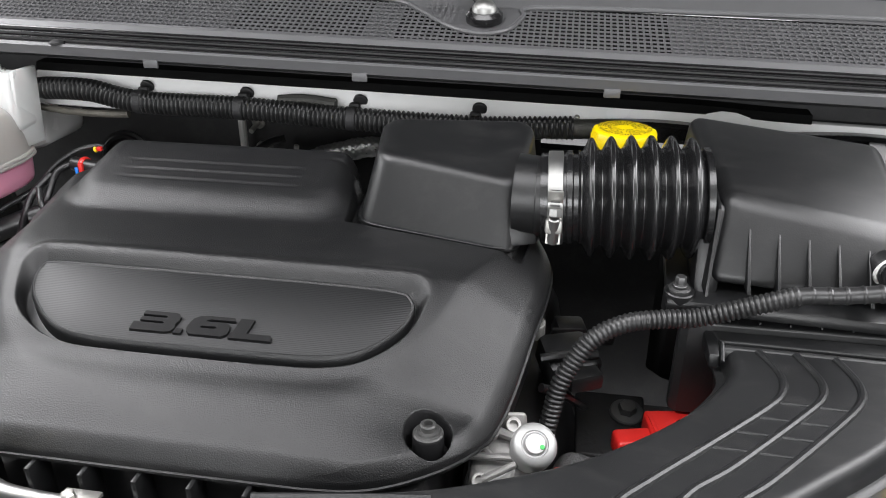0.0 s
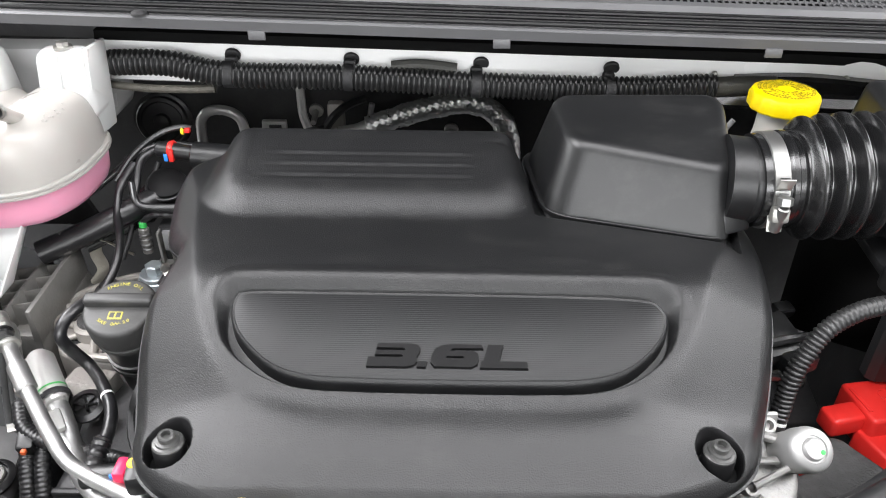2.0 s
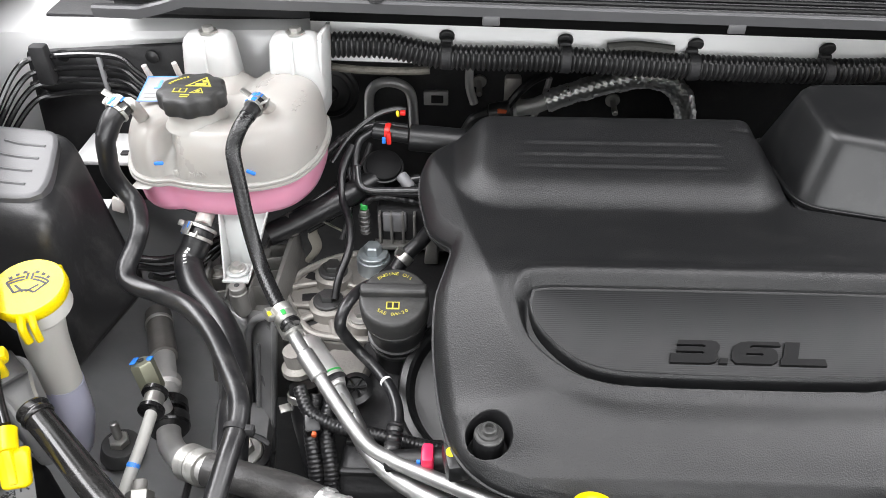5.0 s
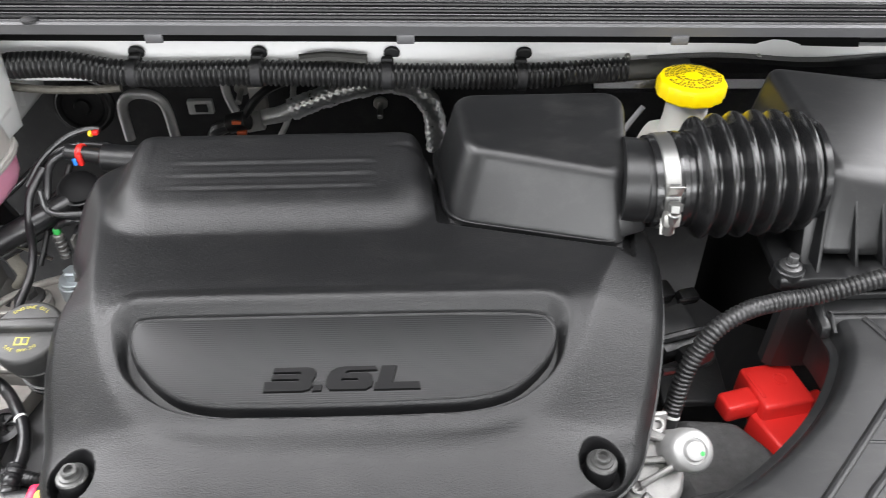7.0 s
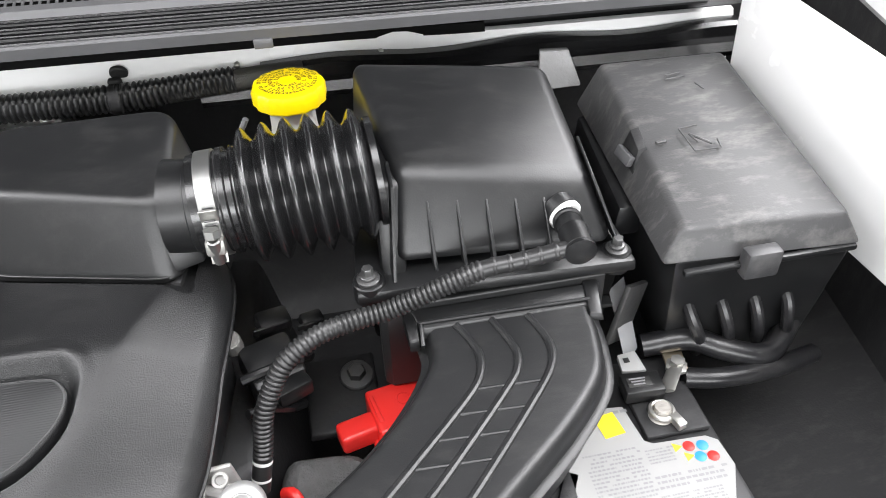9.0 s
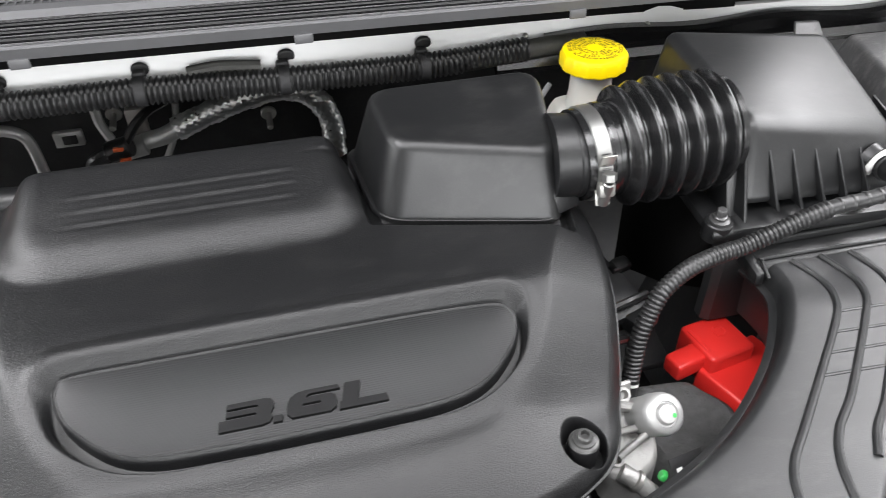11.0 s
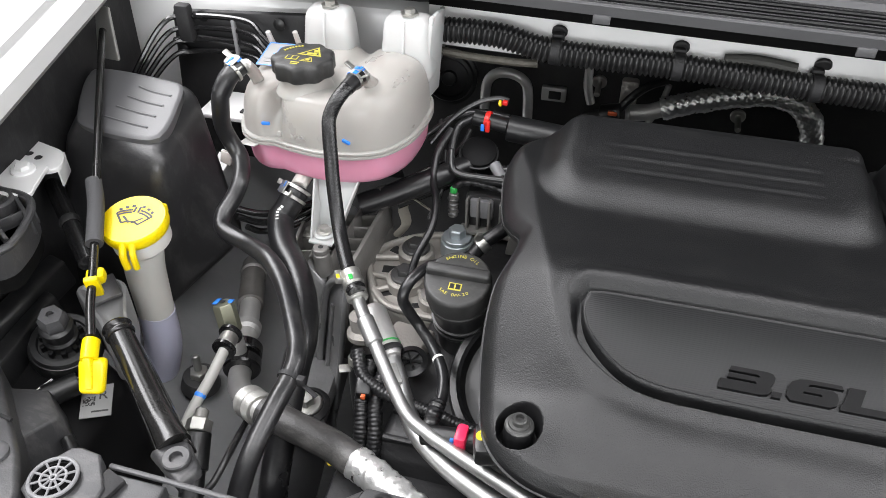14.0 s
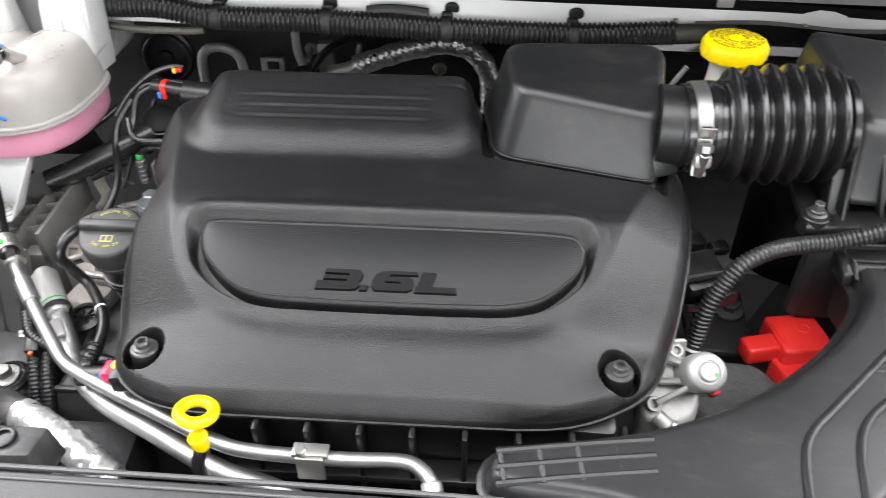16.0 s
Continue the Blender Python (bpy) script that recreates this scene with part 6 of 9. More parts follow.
# ---- refrigerant pipes ----
def alu_pipes():
    t = thing("thin_refrigerant_pipe", (-0.35, 0.5, 0.96), "thin bare aluminium refrigerant pipe", "pipe")
    part("pipe", tube([(-0.478, 0.600, 1.014), (-0.468, 0.586, 1.008), (-0.452, 0.566, 0.999), (-0.425, 0.535, 0.980), (-0.405, 0.515, 0.968), (-0.385, 0.503, 0.965), (-0.345, 0.483, 0.967), (-0.290, 0.458, 0.969), (-0.245, 0.438, 0.970), (-0.214, 0.430, 0.970), (-0.142, 0.427, 0.970), (-0.092, 0.428, 0.970), (-0.075, 0.420, 0.969), (-0.068, 0.411, 0.966)], 0.0060, 16, 0.005), ALU, t, angle=80)
    part("ferrule", cyl((-0.4825, 0.6065, 1.0185), (-0.4725, 0.592, 1.0115), 0.0098, n=20), ZINC, t, "crimped zinc ferrule")
    part("sleeve", cyl((-0.462, 0.578, 1.0045), (-0.446, 0.559, 0.9955), 0.0078, n=18), ALU, t)
    part("end_ball", cyl((-0.069, 0.413, 0.967), (-0.067, 0.405, 0.963), 0.0082, n=18), ALUDULL, t)
    t = thing("thick_refrigerant_pipe", (-0.38, 0.52, 0.94), "thick bare aluminium refrigerant pipe", "pipe")
    part("pipe", tube([(-0.470, 0.615, 0.978), (-0.455, 0.595, 0.972), (-0.432, 0.566, 0.962), (-0.416, 0.543, 0.948), (-0.395, 0.515, 0.942), (-0.360, 0.488, 0.943), (-0.311, 0.462, 0.946), (-0.270, 0.440, 0.948), (-0.235, 0.424, 0.948), (-0.19, 0.415, 0.940), (-0.16, 0.41, 0.92)], 0.0085, 18, 0.005), ALU, t, angle=80)
    part("muffler", lathe([(0.0085, 0), (0.0122, 0.006), (0.0122, 0.050), (0.0088, 0.058)], (-0.470, 0.617, 0.979), (0.037, -0.050, -0.012), 24), ALUDULL, t)
    part("band", lathe([(0.0126, 0), (0.0132, 0.001), (0.0132, 0.005), (0.0126, 0.006)], (-0.441, 0.578, 0.9695), (0.037, -0.050, -0.012), 24, caps=False), MATT, t)
    part("green_mark", lathe([(0.0127, 0), (0.0129, 0.002)], (-0.444, 0.582, 0.9705), (0.037, -0.050, -0.012), 24, caps=False), GREENMARK, t, "green paint band")
    part("bracket", box((-0.428, 0.553, 0.968), (0.010, 0.022, 0.006), 0.002, rot(10, 0, 35)), ALUDULL, t)
    t = thing("pipe_clip", (-0.163, 0.425, 0.975), "zinc saddle clip joining the two pipes", "clip")
    part("saddle", box((-0.163, 0.427, 0.979), (0.028, 0.012, 0.004), 0.001), ZINC, t)
    part("web", box((-0.163, 0.420, 0.966), (0.022, 0.003, 0.026), 0.001), ZINC, t)
    part("screw", cyl((-0.170, 0.424, 0.980), (-0.170, 0.424, 0.985), 0.005, n=6), ZINC, t)
    t = thing("service_valve", (-0.607, 0.595, 0.93), "zinc service valve with blue marked hexagon cap", "valve")
    part("stem", cyl((-0.606, 0.590, 0.900), (-0.612, 0.592, 0.955), 0.0085, n=16), ALUDULL, t)
    part("cap", lathe([(0.0100, -0.012), (0.0108, -0.010), (0.0108, 0.018), (0.0098, 0.020), (0.004, 0.0205)], (-0.6105, 0.5905, 0.951), (-0.25, 0.25, 1), 6), mat("olive_zinc", (0.36, 0.36, 0.27), 0.4, metal=0.7, bump=0.1), t, "olive zinc hexagon cap")
    part("hole", cyl((-0.6160, 0.5955, 0.9712), (-0.6161, 0.5956, 0.9716), 0.0032, n=12), MATT, t)
    part("blue_mark", box((-0.621, 0.594, 0.9715), (0.005, 0.010, 0.0008), 0.0001, rot(-10, -14, 0)), BLUEMARK, t)
    part("blue_mark", box((-0.609, 0.598, 0.9708), (0.006, 0.007, 0.0008), 0.0001, rot(-10, -14, 0)), BLUEMARK, t)
    t = thing("suction_pipe", (-0.60, 0.6, 0.9), "dull aluminium suction pipe with black rubber grommets", "pipe")
    part("pipe", tube([(-0.674, 0.752, 0.878), (-0.656, 0.712, 0.884), (-0.634, 0.662, 0.890), (-0.6135, 0.610, 0.893), (-0.606, 0.588, 0.891), (-0.596, 0.564, 0.895), (-0.575, 0.538, 0.910), (-0.550, 0.517, 0.928), (-0.530, 0.509, 0.931)], 0.0112, 18, 0.005), ALUDULL, t, angle=80)
    part("sleeve", tube([(-0.674, 0.752, 0.878), (-0.665, 0.732, 0.881), (-0.640, 0.676, 0.889)], 0.0142, 18, 0.005), mat("brown_grey_sleeve", (0.22, 0.21, 0.20), 0.45, metal=0.5, bump=0.3, var=0.3, blotch=60), t)
    part("joint", lathe([(0.0105, -0.008), (0.0145, -0.004), (0.015, 0.004), (0.0105, 0.009)], (-0.624, 0.637, 0.892), (-0.35, 0.9, -0.05), 22), ALUDULL, t)
    part("sleeve_ring", lathe([(0.0142, -0.003), (0.0152, -0.002), (0.0152, 0.002), (0.0142, 0.003)], (-0.6655, 0.733, 0.881), (-0.4, 0.9, -0.1), 26, caps=False), ALUDULL, t)
    for h in (-0.010, 0.008):
        part("grommet", lathe([(0.0105, -0.0075), (0.0175, -0.0070), (0.0190, -0.0050), (0.0190, 0.0050), (0.0175, 0.0070), (0.0105, 0.0075)], (-0.6085 - h * 0.4, 0.597 + h, 0.893), (-0.35, 0.93, 0.05), 26), RUBBER, t, "black rubber grommet")
    part("crimp", tube([(-0.563, 0.527, 0.920), (-0.541, 0.5125, 0.9305)], 0.0150, 22, 0.0015, lambda s: 0.0148 + 0.0012 * math.sin(s * 1300)), ZINC, t, "ringed zinc crimp")
    t = thing("thin_suction_pipe", (-0.60, 0.55, 0.93), "thin white coated pipe with sensor", "pipe")
    part("pipe", tube([(-0.600, 0.570, 0.950), (-0.597, 0.556, 0.950), (-0.601, 0.530, 0.936), (-0.606, 0.503, 0.923), (-0.612, 0.47, 0.90)], 0.0052, 12, 0.005), mat("pale_tube", (0.36, 0.355, 0.335), 0.45, bump=0.1), t)
    part("collar", cyl((-0.600, 0.573, 0.950), (-0.5985, 0.560, 0.9505), 0.0088, n=16), ZINC, t)
    part("ring", lathe([(0.0085, -0.003), (0.0115, -0.002), (0.0115, 0.002), (0.0085, 0.003)], (-0.601, 0.576, 0.950), (0, 1, 0), 20), RUBBER, t)
    part("ring", lathe([(0.0080, -0.003), (0.0115, -0.002), (0.0115, 0.002), (0.0080, 0.003)], (-0.598, 0.557, 0.9495), (0, 1, 0), 20), RUBBER, t)
    part("blue_mark", lathe([(0.0054, -0.002), (0.0057, 0), (0.0054, 0.002)], (-0.604, 0.515, 0.929), (0.1, 0.8, 0.4), 16, caps=False), BLUEMARK, t)
    t = thing("pressure_sensor", (-0.585, 0.47, 0.93), "black pressure sensor with bright hexagon", "sensor")
    part("tip", cyl((-0.590, 0.497, 0.935), (-0.588, 0.487, 0.932), 0.006, n=14), CASTDARK, t)
    part("hexagon", cyl((-0.588, 0.488, 0.932), (-0.586, 0.477, 0.928), 0.0115, n=6), ZINC, t)
    part("body", cyl((-0.586, 0.477, 0.928), (-0.578, 0.450, 0.912), 0.0125, n=18), SMOOTH, t)
    part("plug", cyl((-0.579, 0.453, 0.914), (-0.572, 0.430, 0.900), 0.0105, n=14), SMOOTH, t)
    part("lead", tube([(-0.572, 0.432, 0.900), (-0.560, 0.445, 0.905), (-0.556, 0.480, 0.915), (-0.562, 0.515, 0.905)], 0.0032, 10, 0.005), HOSE, t)
    t = thing("foil_hose", (-0.48, 0.48, 0.9), "black hose running into a silver foil sleeve", "hose")
    part("hose", tube([(-0.540, 0.5125, 0.9305), (-0.505, 0.504, 0.930), (-0.470, 0.497, 0.927), (-0.448, 0.487, 0.929), (-0.430, 0.478, 0.931)], 0.0140, 18, 0.005), DUSTYHOSE, t)
    part("foil_sleeve", tube([(-0.440, 0.483, 0.930), (-0.420, 0.473, 0.932), (-0.395, 0.461, 0.930), (-0.368, 0.447, 0.924), (-0.340, 0.432, 0.908)], 0.0155, 24, 0.0020, lambda s: 0.0142 + 0.0006 * math.sin(s * 310), knit=lambda s, a: 0.0006 * math.sin(s * 420 + 3 * a) + 0.0003 * math.sin(s * 900 - 4 * a)), FOIL, t, "wrinkled silver foil sleeve", angle=80)
    t = thing("cable_tie", (-0.5045, 0.508, 0.990), "black plastic cable tie round the heater hose", "cable tie")
    part("strap", lathe([(0.0088, -0.0024), (0.0100, -0.0022), (0.0100, 0.0022), (0.0088, 0.0024)], (-0.5045, 0.508, 0.9902), (0.06, 0.97, 0.2), 26, caps=False), MATT, t)
    part("head", box((-0.4925, 0.506, 0.992), (0.007, 0.006, 0.008), 0.001), MATT, t)
    part("tail", box((-0.484, 0.503, 0.985), (0.014, 0.004, 0.0012), 0.0003, rot(0, 30, -15)), MATT, t)
    t = thing("cable_bracket", (-0.52, 0.515, 0.92), "black plastic hose bracket with blue marks", "bracket")
    part("body", box((-0.512, 0.512, 0.926), (0.030, 0.016, 0.026), 0.004, rot(10, 10, -20)), SMOOTH, t)
    for k in range(2):
        part("blue_mark", box((-0.518 + k * 0.013, 0.507, 0.9405 - 0.002 * k), (0.0035, 0.004, 0.002), 0.0006, rot(0, 20, 20)), BLUEMARK, t)


alu_pipes()


# ---- oil filler and what stands round it ----
def oil_filler():
    ax = Vector((-0.01, -0.25, 1)).normalized()
    o = Vector((-0.388, 0.637, 0.968))
    t = thing("oil_filler", o, "black oil filler neck with printed screw cap", "oil filler")
    part("neck", lathe([(0.024, -0.05), (0.024, 0.0), (0.0275, 0.001), (0.0282, 0.003), (0.0275, 0.005), (0.0245, 0.0055), (0.0245, 0.009), (0.0275, 0.0095), (0.0275, 0.0125), (0.0255, 0.013), (0.0265, 0.032), (0.0268, 0.036)], o, ax, 40), SMOOTH, t)
    cap = part("cap", lathe([(0.0275, 0.034), (0.0288, 0.035), (0.0292, 0.0395), (0.0280, 0.0405), (0.0280, 0.042), (0.0298, 0.043), (0.0304, 0.046), (0.0304, 0.062), (0.0298, 0.0645), (0.0284, 0.0660), (0.0270, 0.0664), (0.001, 0.0664)], o, ax, 56), CAPGREY, t, "black screw cap with yellow print")
    lean = math.degrees(math.atan2(0.25, 1))
    m = Matrix.Translation(o + ax * 0.0666) @ pose(0, 0, 0, lean, -0.6, 0)
    bar = box((0, 0, 0), (0.0585, 0.0105, 0.012), 0.003, None, 3)
    bmesh.ops.transform(bar, matrix=m @ Matrix.Translation((0, 0.004, 0.0015)), verts=bar.verts)
    part("grip", bar, CAPGREY, cap)
    def arc(text, radius, mid, step, inward):
        for k, ch in enumerate(text):
            if ch == " ":
                continue
            a = mid + (k - (len(text) - 1) / 2) * step * (-1 if not inward else 1)
            letters(ch, 0.0044, m @ pose(radius * math.cos(a), 0.001 + radius * math.sin(a), 0.0002, 0, 0, math.degrees(a) - 90 + (180 if inward else 0)), PRINT, cap, name="printed_letter", depth=0.0001, stretch=1.15)
    arc("ENGINE OIL", 0.0222, math.pi / 2, 0.150, False)
    arc("SAE 0W-20", 0.0200, -math.pi / 2, 0.160, True)
    sym = box((0, 0, 0), (0.0115, 0.0075, 0.0004), 0)
    bmesh.ops.transform(sym, matrix=m @ Matrix.Translation((0.0, -0.0100, 0.0001)), verts=sym.verts)
    part("symbol", sym, PRINT, cap, "yellow open book symbol")
    for dx in (-0.0027, 0.0027):
        page = box((0, 0, 0), (0.0040, 0.0052, 0.0004), 0)
        bmesh.ops.transform(page, matrix=m @ Matrix.Translation((dx, -0.0098, 0.0003)), verts=page.verts)
        part("symbol", page, SMOOTH, cap)
    part("green_mark", tube([o + Vector((0.008, -0.0255, -0.004)), o + Vector((0.0085, -0.0262, -0.012)), o + Vector((0.006, -0.0262, -0.026))], 0.0022, 8, 0.003, flat=0.5), GREENMARK, t, "green paint dash")
    t = thing("pcv_hose", (-0.41, 0.57, 0.97), "thin black crankcase vent hose", "hose")
    part("hose", tube([(-0.395, 0.668, 1.010), (-0.408, 0.652, 1.020), (-0.420, 0.632, 1.028), (-0.430, 0.612, 1.026), (-0.434, 0.602, 1.014), (-0.430, 0.606, 0.995), (-0.420, 0.606, 0.978), (-0.402, 0.586, 0.976), (-0.387, 0.563, 0.974), (-0.381, 0.543, 0.971), (-0.381, 0.525, 0.968), (-0.383, 0.512, 0.962)], 0.0052, 14, 0.004), HOSE, t, angle=80)
    part("sleeve", tube([(-0.382, 0.533, 0.970), (-0.383, 0.520, 0.966), (-0.384, 0.508, 0.958)], 0.0072, 14, 0.0015, lambda s: 0.0070 + 0.0007 * math.sin(s * 1600)), HOSE, t)
    part("white_mark", lathe([(0.0053, -0.0014), (0.0055, 0), (0.0053, 0.0014)], (-0.3935, 0.574, 0.9755), (0.6, -0.8, 0), 16, caps=False), WHITEPRINT, t)
    t = thing("quick_connector", (-0.365, 0.503, 0.97), "black line connector with red locking ring", "connector")
    part("body", cyl((-0.388, 0.504, 0.960), (-0.352, 0.503, 0.966), 0.0088, n=18), SMOOTH, t)
    part("ring", box((-0.354, 0.500, 0.970), (0.010, 0.018, 0.020), 0.003), REDPINK, t, "bright red locking ring")
    part("blue_mark", box((-0.361, 0.4955, 0.972), (0.003, 0.002, 0.004), 0.0004), BLUEMARK, t)
    part("end", cyl((-0.350, 0.503, 0.966), (-0.335, 0.503, 0.968), 0.0095, n=18), SMOOTH, t)


oil_filler()


def engine_left():
    t = thing("engine_mount", (-0.48, 0.72, 0.9), "raw cast aluminium engine mount with four bolts", "engine mount")
    out = closed([(-0.500, 0.690), (-0.486, 0.673), (-0.450, 0.664), (-0.405, 0.668), (-0.400, 0.72), (-0.42, 0.80), (-0.470, 0.800), (-0.512, 0.765), (-0.520, 0.735)], 0.008)
    part("casting", slab(out, rounded(0.87, 0.9295, 0.004)), CAST, t)
    ring = [tuple(q) for q in inset(out, 0.004)]
    part("edge_rib", tube([(x, y, 0.932) for x, y in ring[::3]] + [(ring[0][0], ring[0][1], 0.932)], 0.0042, 10, 0.006), CAST, t)
    for (x0, y0), (x1, y1) in (((-0.497, 0.690), (-0.470, 0.704)), ((-0.516, 0.742), (-0.475, 0.752)), ((-0.508, 0.715), (-0.470, 0.712)), ((-0.469, 0.757), (-0.467, 0.709)), ((-0.467, 0.709), (-0.430, 0.690)), ((-0.469, 0.757), (-0.425, 0.735)), ((-0.455, 0.668), (-0.466, 0.705))):
        part("web", tube([(x0, y0, 0.932), ((x0 + x1) / 2, (y0 + y1) / 2, 0.9335), (x1, y1, 0.932)], 0.0036, 10, 0.006), CAST, t)
    # flat dark plates paint the shade of cast recesses on the top face
    for x, y, w, h, r in ((-0.490, 0.731, 0.020, 0.012, 8), (-0.448, 0.728, 0.014, 0.020, -20), (-0.484, 0.692, 0.016, 0.009, 30), (-0.447, 0.682, 0.010, 0.008, 20), (-0.494, 0.765, 0.014, 0.012, -20)):
        part("pocket", box((x, y, 0.9290), (w, h, 0.002), 0.0008, rot(0, 0, r)), DARK, t, "dark plate for the shade in a cast pocket")
    for x, y in ((-0.469, 0.757), (-0.467, 0.709)):
        part("boss", cyl((x, y, 0.920), (x, y, 0.944), 0.0200, n=28, bevel=0.003), CAST, t)
        hexbolt(t, (x, y, 0.944), (0, 0, 1), 0.0098, 0.009, STEEL, 1.6, label="dark steel bolt")
    part("boss", cyl((-0.430, 0.690, 0.920), (-0.430, 0.690, 0.942), 0.0165, n=24, bevel=0.002), CAST, t)
    hexbolt(t, (-0.430, 0.690, 0.942), (0, 0, 1), 0.0085, 0.008, ZINC, 1.6, label="zinc bolt")
    t = thing("lifting_bolt", (-0.428, 0.785, 0.95), "pale zinc flange bolt on a round boss", "bolt")
    zb = mat("pale_zinc", (0.42, 0.46, 0.48), 0.4, metal=0.6, bump=0.1)
    part("boss", cyl((-0.428, 0.780, 0.92), (-0.428, 0.780, 0.948), 0.0185, n=24), zb, t)
    part("washer", cyl((-0.428, 0.780, 0.948), (-0.428, 0.780, 0.953), 0.0165, n=24), zb, t)
    part("head", lathe([(0.0098, 0), (0.0098, 0.009), (0.008, 0.0105), (0.004, 0.0105)], (-0.428, 0.780, 0.953), (0, 0, 1), 6), zb, t)
    t = thing("chassis_bracket", (-0.53, 0.68, 0.85), "ribbed dark cast bracket below the coolant tank", "bracket")
    part("plate", box8([(-0.61, 0.70, 0.80), (-0.52, 0.70, 0.80), (-0.492, 0.81, 0.80), (-0.62, 0.80, 0.80)],
                       [(-0.590, 0.690, 0.938), (-0.514, 0.690, 0.938), (-0.508, 0.80, 0.944), (-0.600, 0.775, 0.944)], 0.006), CASTDARK, t)
    def wall(name, x0, y0, x1, y1, z0, z1, w):
        d = Vector((x1 - x0, y1 - y0, 0)).normalized()
        q = Vector((-d.y, d.x, 0)) * w
        a, b, up = Vector((x0, y0, 0.930)), Vector((x1, y1, 0.930)), Vector((0, 0, 1))
        part(name, box8([a - q, b - q, b + q, a + q], [a - q * 0.6 + up * (z0 - 0.93), b - q * 0.6 + up * (z1 - 0.93), b + q * 0.6 + up * (z1 - 0.93), a + q * 0.6 + up * (z0 - 0.93)], 0.0012), CASTDARK, t)
    wall("rail", -0.518, 0.690, -0.513, 0.797, 0.968, 0.978, 0.0042)
    wall("rail", -0.545, 0.692, -0.539, 0.786, 0.964, 0.972, 0.0026)
    wall("rail", -0.566, 0.690, -0.572, 0.770, 0.964, 0.970, 0.0026)
    wall("rail", -0.588, 0.692, -0.598, 0.765, 0.964, 0.970, 0.0034)
    for k, y in enumerate((0.706, 0.728, 0.750, 0.772)):
        wall("rung", -0.590 - 0.002 * k, y - 0.004, -0.517, y + 0.004, 0.958, 0.966, 0.0018)
    part("boss", cyl((-0.585, 0.735, 0.930), (-0.585, 0.735, 0.958), 0.0095, n=20), CASTDARK, t)
    part("front_panel", box8([(-0.592, 0.632, 0.74), (-0.556, 0.622, 0.74), (-0.556, 0.634, 0.74), (-0.592, 0.644, 0.74)],
                             [(-0.564, 0.676, 0.968), (-0.542, 0.670, 0.945), (-0.542, 0.682, 0.945), (-0.564, 0.688, 0.968)], 0.004), PRESSED, t, "satin dark grey pressed face")
    part("side_wall", box8([(-0.557, 0.634, 0.74), (-0.536, 0.612, 0.74), (-0.532, 0.622, 0.74), (-0.553, 0.644, 0.74)],
                           [(-0.545, 0.682, 0.948), (-0.503, 0.638, 0.985), (-0.499, 0.648, 0.985), (-0.541, 0.692, 0.948)], 0.004), PRESSED, t, "satin dark grey pressed side")
    part("rolled_rim", tube([(-0.501, 0.634, 0.990), (-0.514, 0.644, 0.982), (-0.530, 0.658, 0.962), (-0.541, 0.666, 0.935), (-0.5455, 0.656, 0.89), (-0.550, 0.642, 0.83), (-0.556, 0.625, 0.75)], 0.0036, 12, 0.006), PRESSED, t, "rounded edge of the pressing")
    part("outer_rim", tube([(-0.501, 0.634, 0.990), (-0.506, 0.632, 0.95), (-0.515, 0.628, 0.88), (-0.526, 0.620, 0.80), (-0.535, 0.614, 0.75)], 0.0030, 12, 0.006), PRESSED, t)
    part("pressed_rib", tube([(-0.566, 0.678, 0.960), (-0.571, 0.668, 0.92), (-0.577, 0.655, 0.86), (-0.587, 0.638, 0.77)], 0.0050, 12, 0.008), PRESSED, t)
    part("pressed_rib", tube([(-0.528, 0.655, 0.935), (-0.534, 0.645, 0.88), (-0.541, 0.634, 0.81)], 0.0030, 10, 0.008), PRESSED, t)
    part("boss", cyl((-0.549, 0.684, 0.950), (-0.549, 0.684, 0.978), 0.0094, 0.0088, n=24), CASTDARK, t)
    part("sleeve", cyl((-0.549, 0.684, 0.978), (-0.549, 0.684, 0.985), 0.0082, n=24), CASTDARK, t)
    part("hole", cyl((-0.549, 0.684, 0.985), (-0.549, 0.684, 0.9853), 0.0028, n=14), MATT, t)
    part("foot", box8([(-0.572, 0.555, 0.835), (-0.512, 0.555, 0.835), (-0.522, 0.645, 0.835), (-0.585, 0.655, 0.835)],
                      [(-0.570, 0.558, 0.855), (-0.514, 0.558, 0.855), (-0.524, 0.645, 0.858), (-0.583, 0.655, 0.858)], 0.006), PRESSED, t, "bolted foot of the pressing")
    part("bush", lathe([(0.024, 0), (0.0245, 0.003), (0.020, 0.006), (0.0185, 0.006), (0.018, 0.003)], (-0.536, 0.582, 0.855), (0, 0, 1), 32), HOSE, t, "black rubber bush")
    hexbolt(t, (-0.536, 0.582, 0.859), (0, 0, 1), 0.0095, 0.011, ZINC, 1.75, label="flange bolt on a rubber bush")
    hexbolt(t, (-0.585, 0.735, 0.958), (0, 0, 1), 0.005, 0.006, ZINC, 1.9)
    t = thing("lower_stud", (-0.662, 0.59, 0.85), "zinc stud on a round grey plate", "stud")
    part("plate", cyl((-0.664, 0.590, 0.842), (-0.662, 0.590, 0.858), 0.021, 0.018, n=26), STEEL, t)
    part("nut", cyl((-0.6625, 0.590, 0.858), (-0.662, 0.590, 0.866), 0.010, n=6), ZINC, t)
    part("pin", cyl((-0.662, 0.590, 0.866), (-0.664, 0.594, 0.884), 0.0042, n=12), ZINC, t)
    # covers, plugs and leads on the engine's side
    t = thing("coil_cover", (-0.40, 0.80, 0.97), "black ribbed coil housing on the engine side", "engine part")
    part("body", box((-0.395, 0.825, 0.955), (0.058, 0.06, 0.09), 0.006), DARK, t)
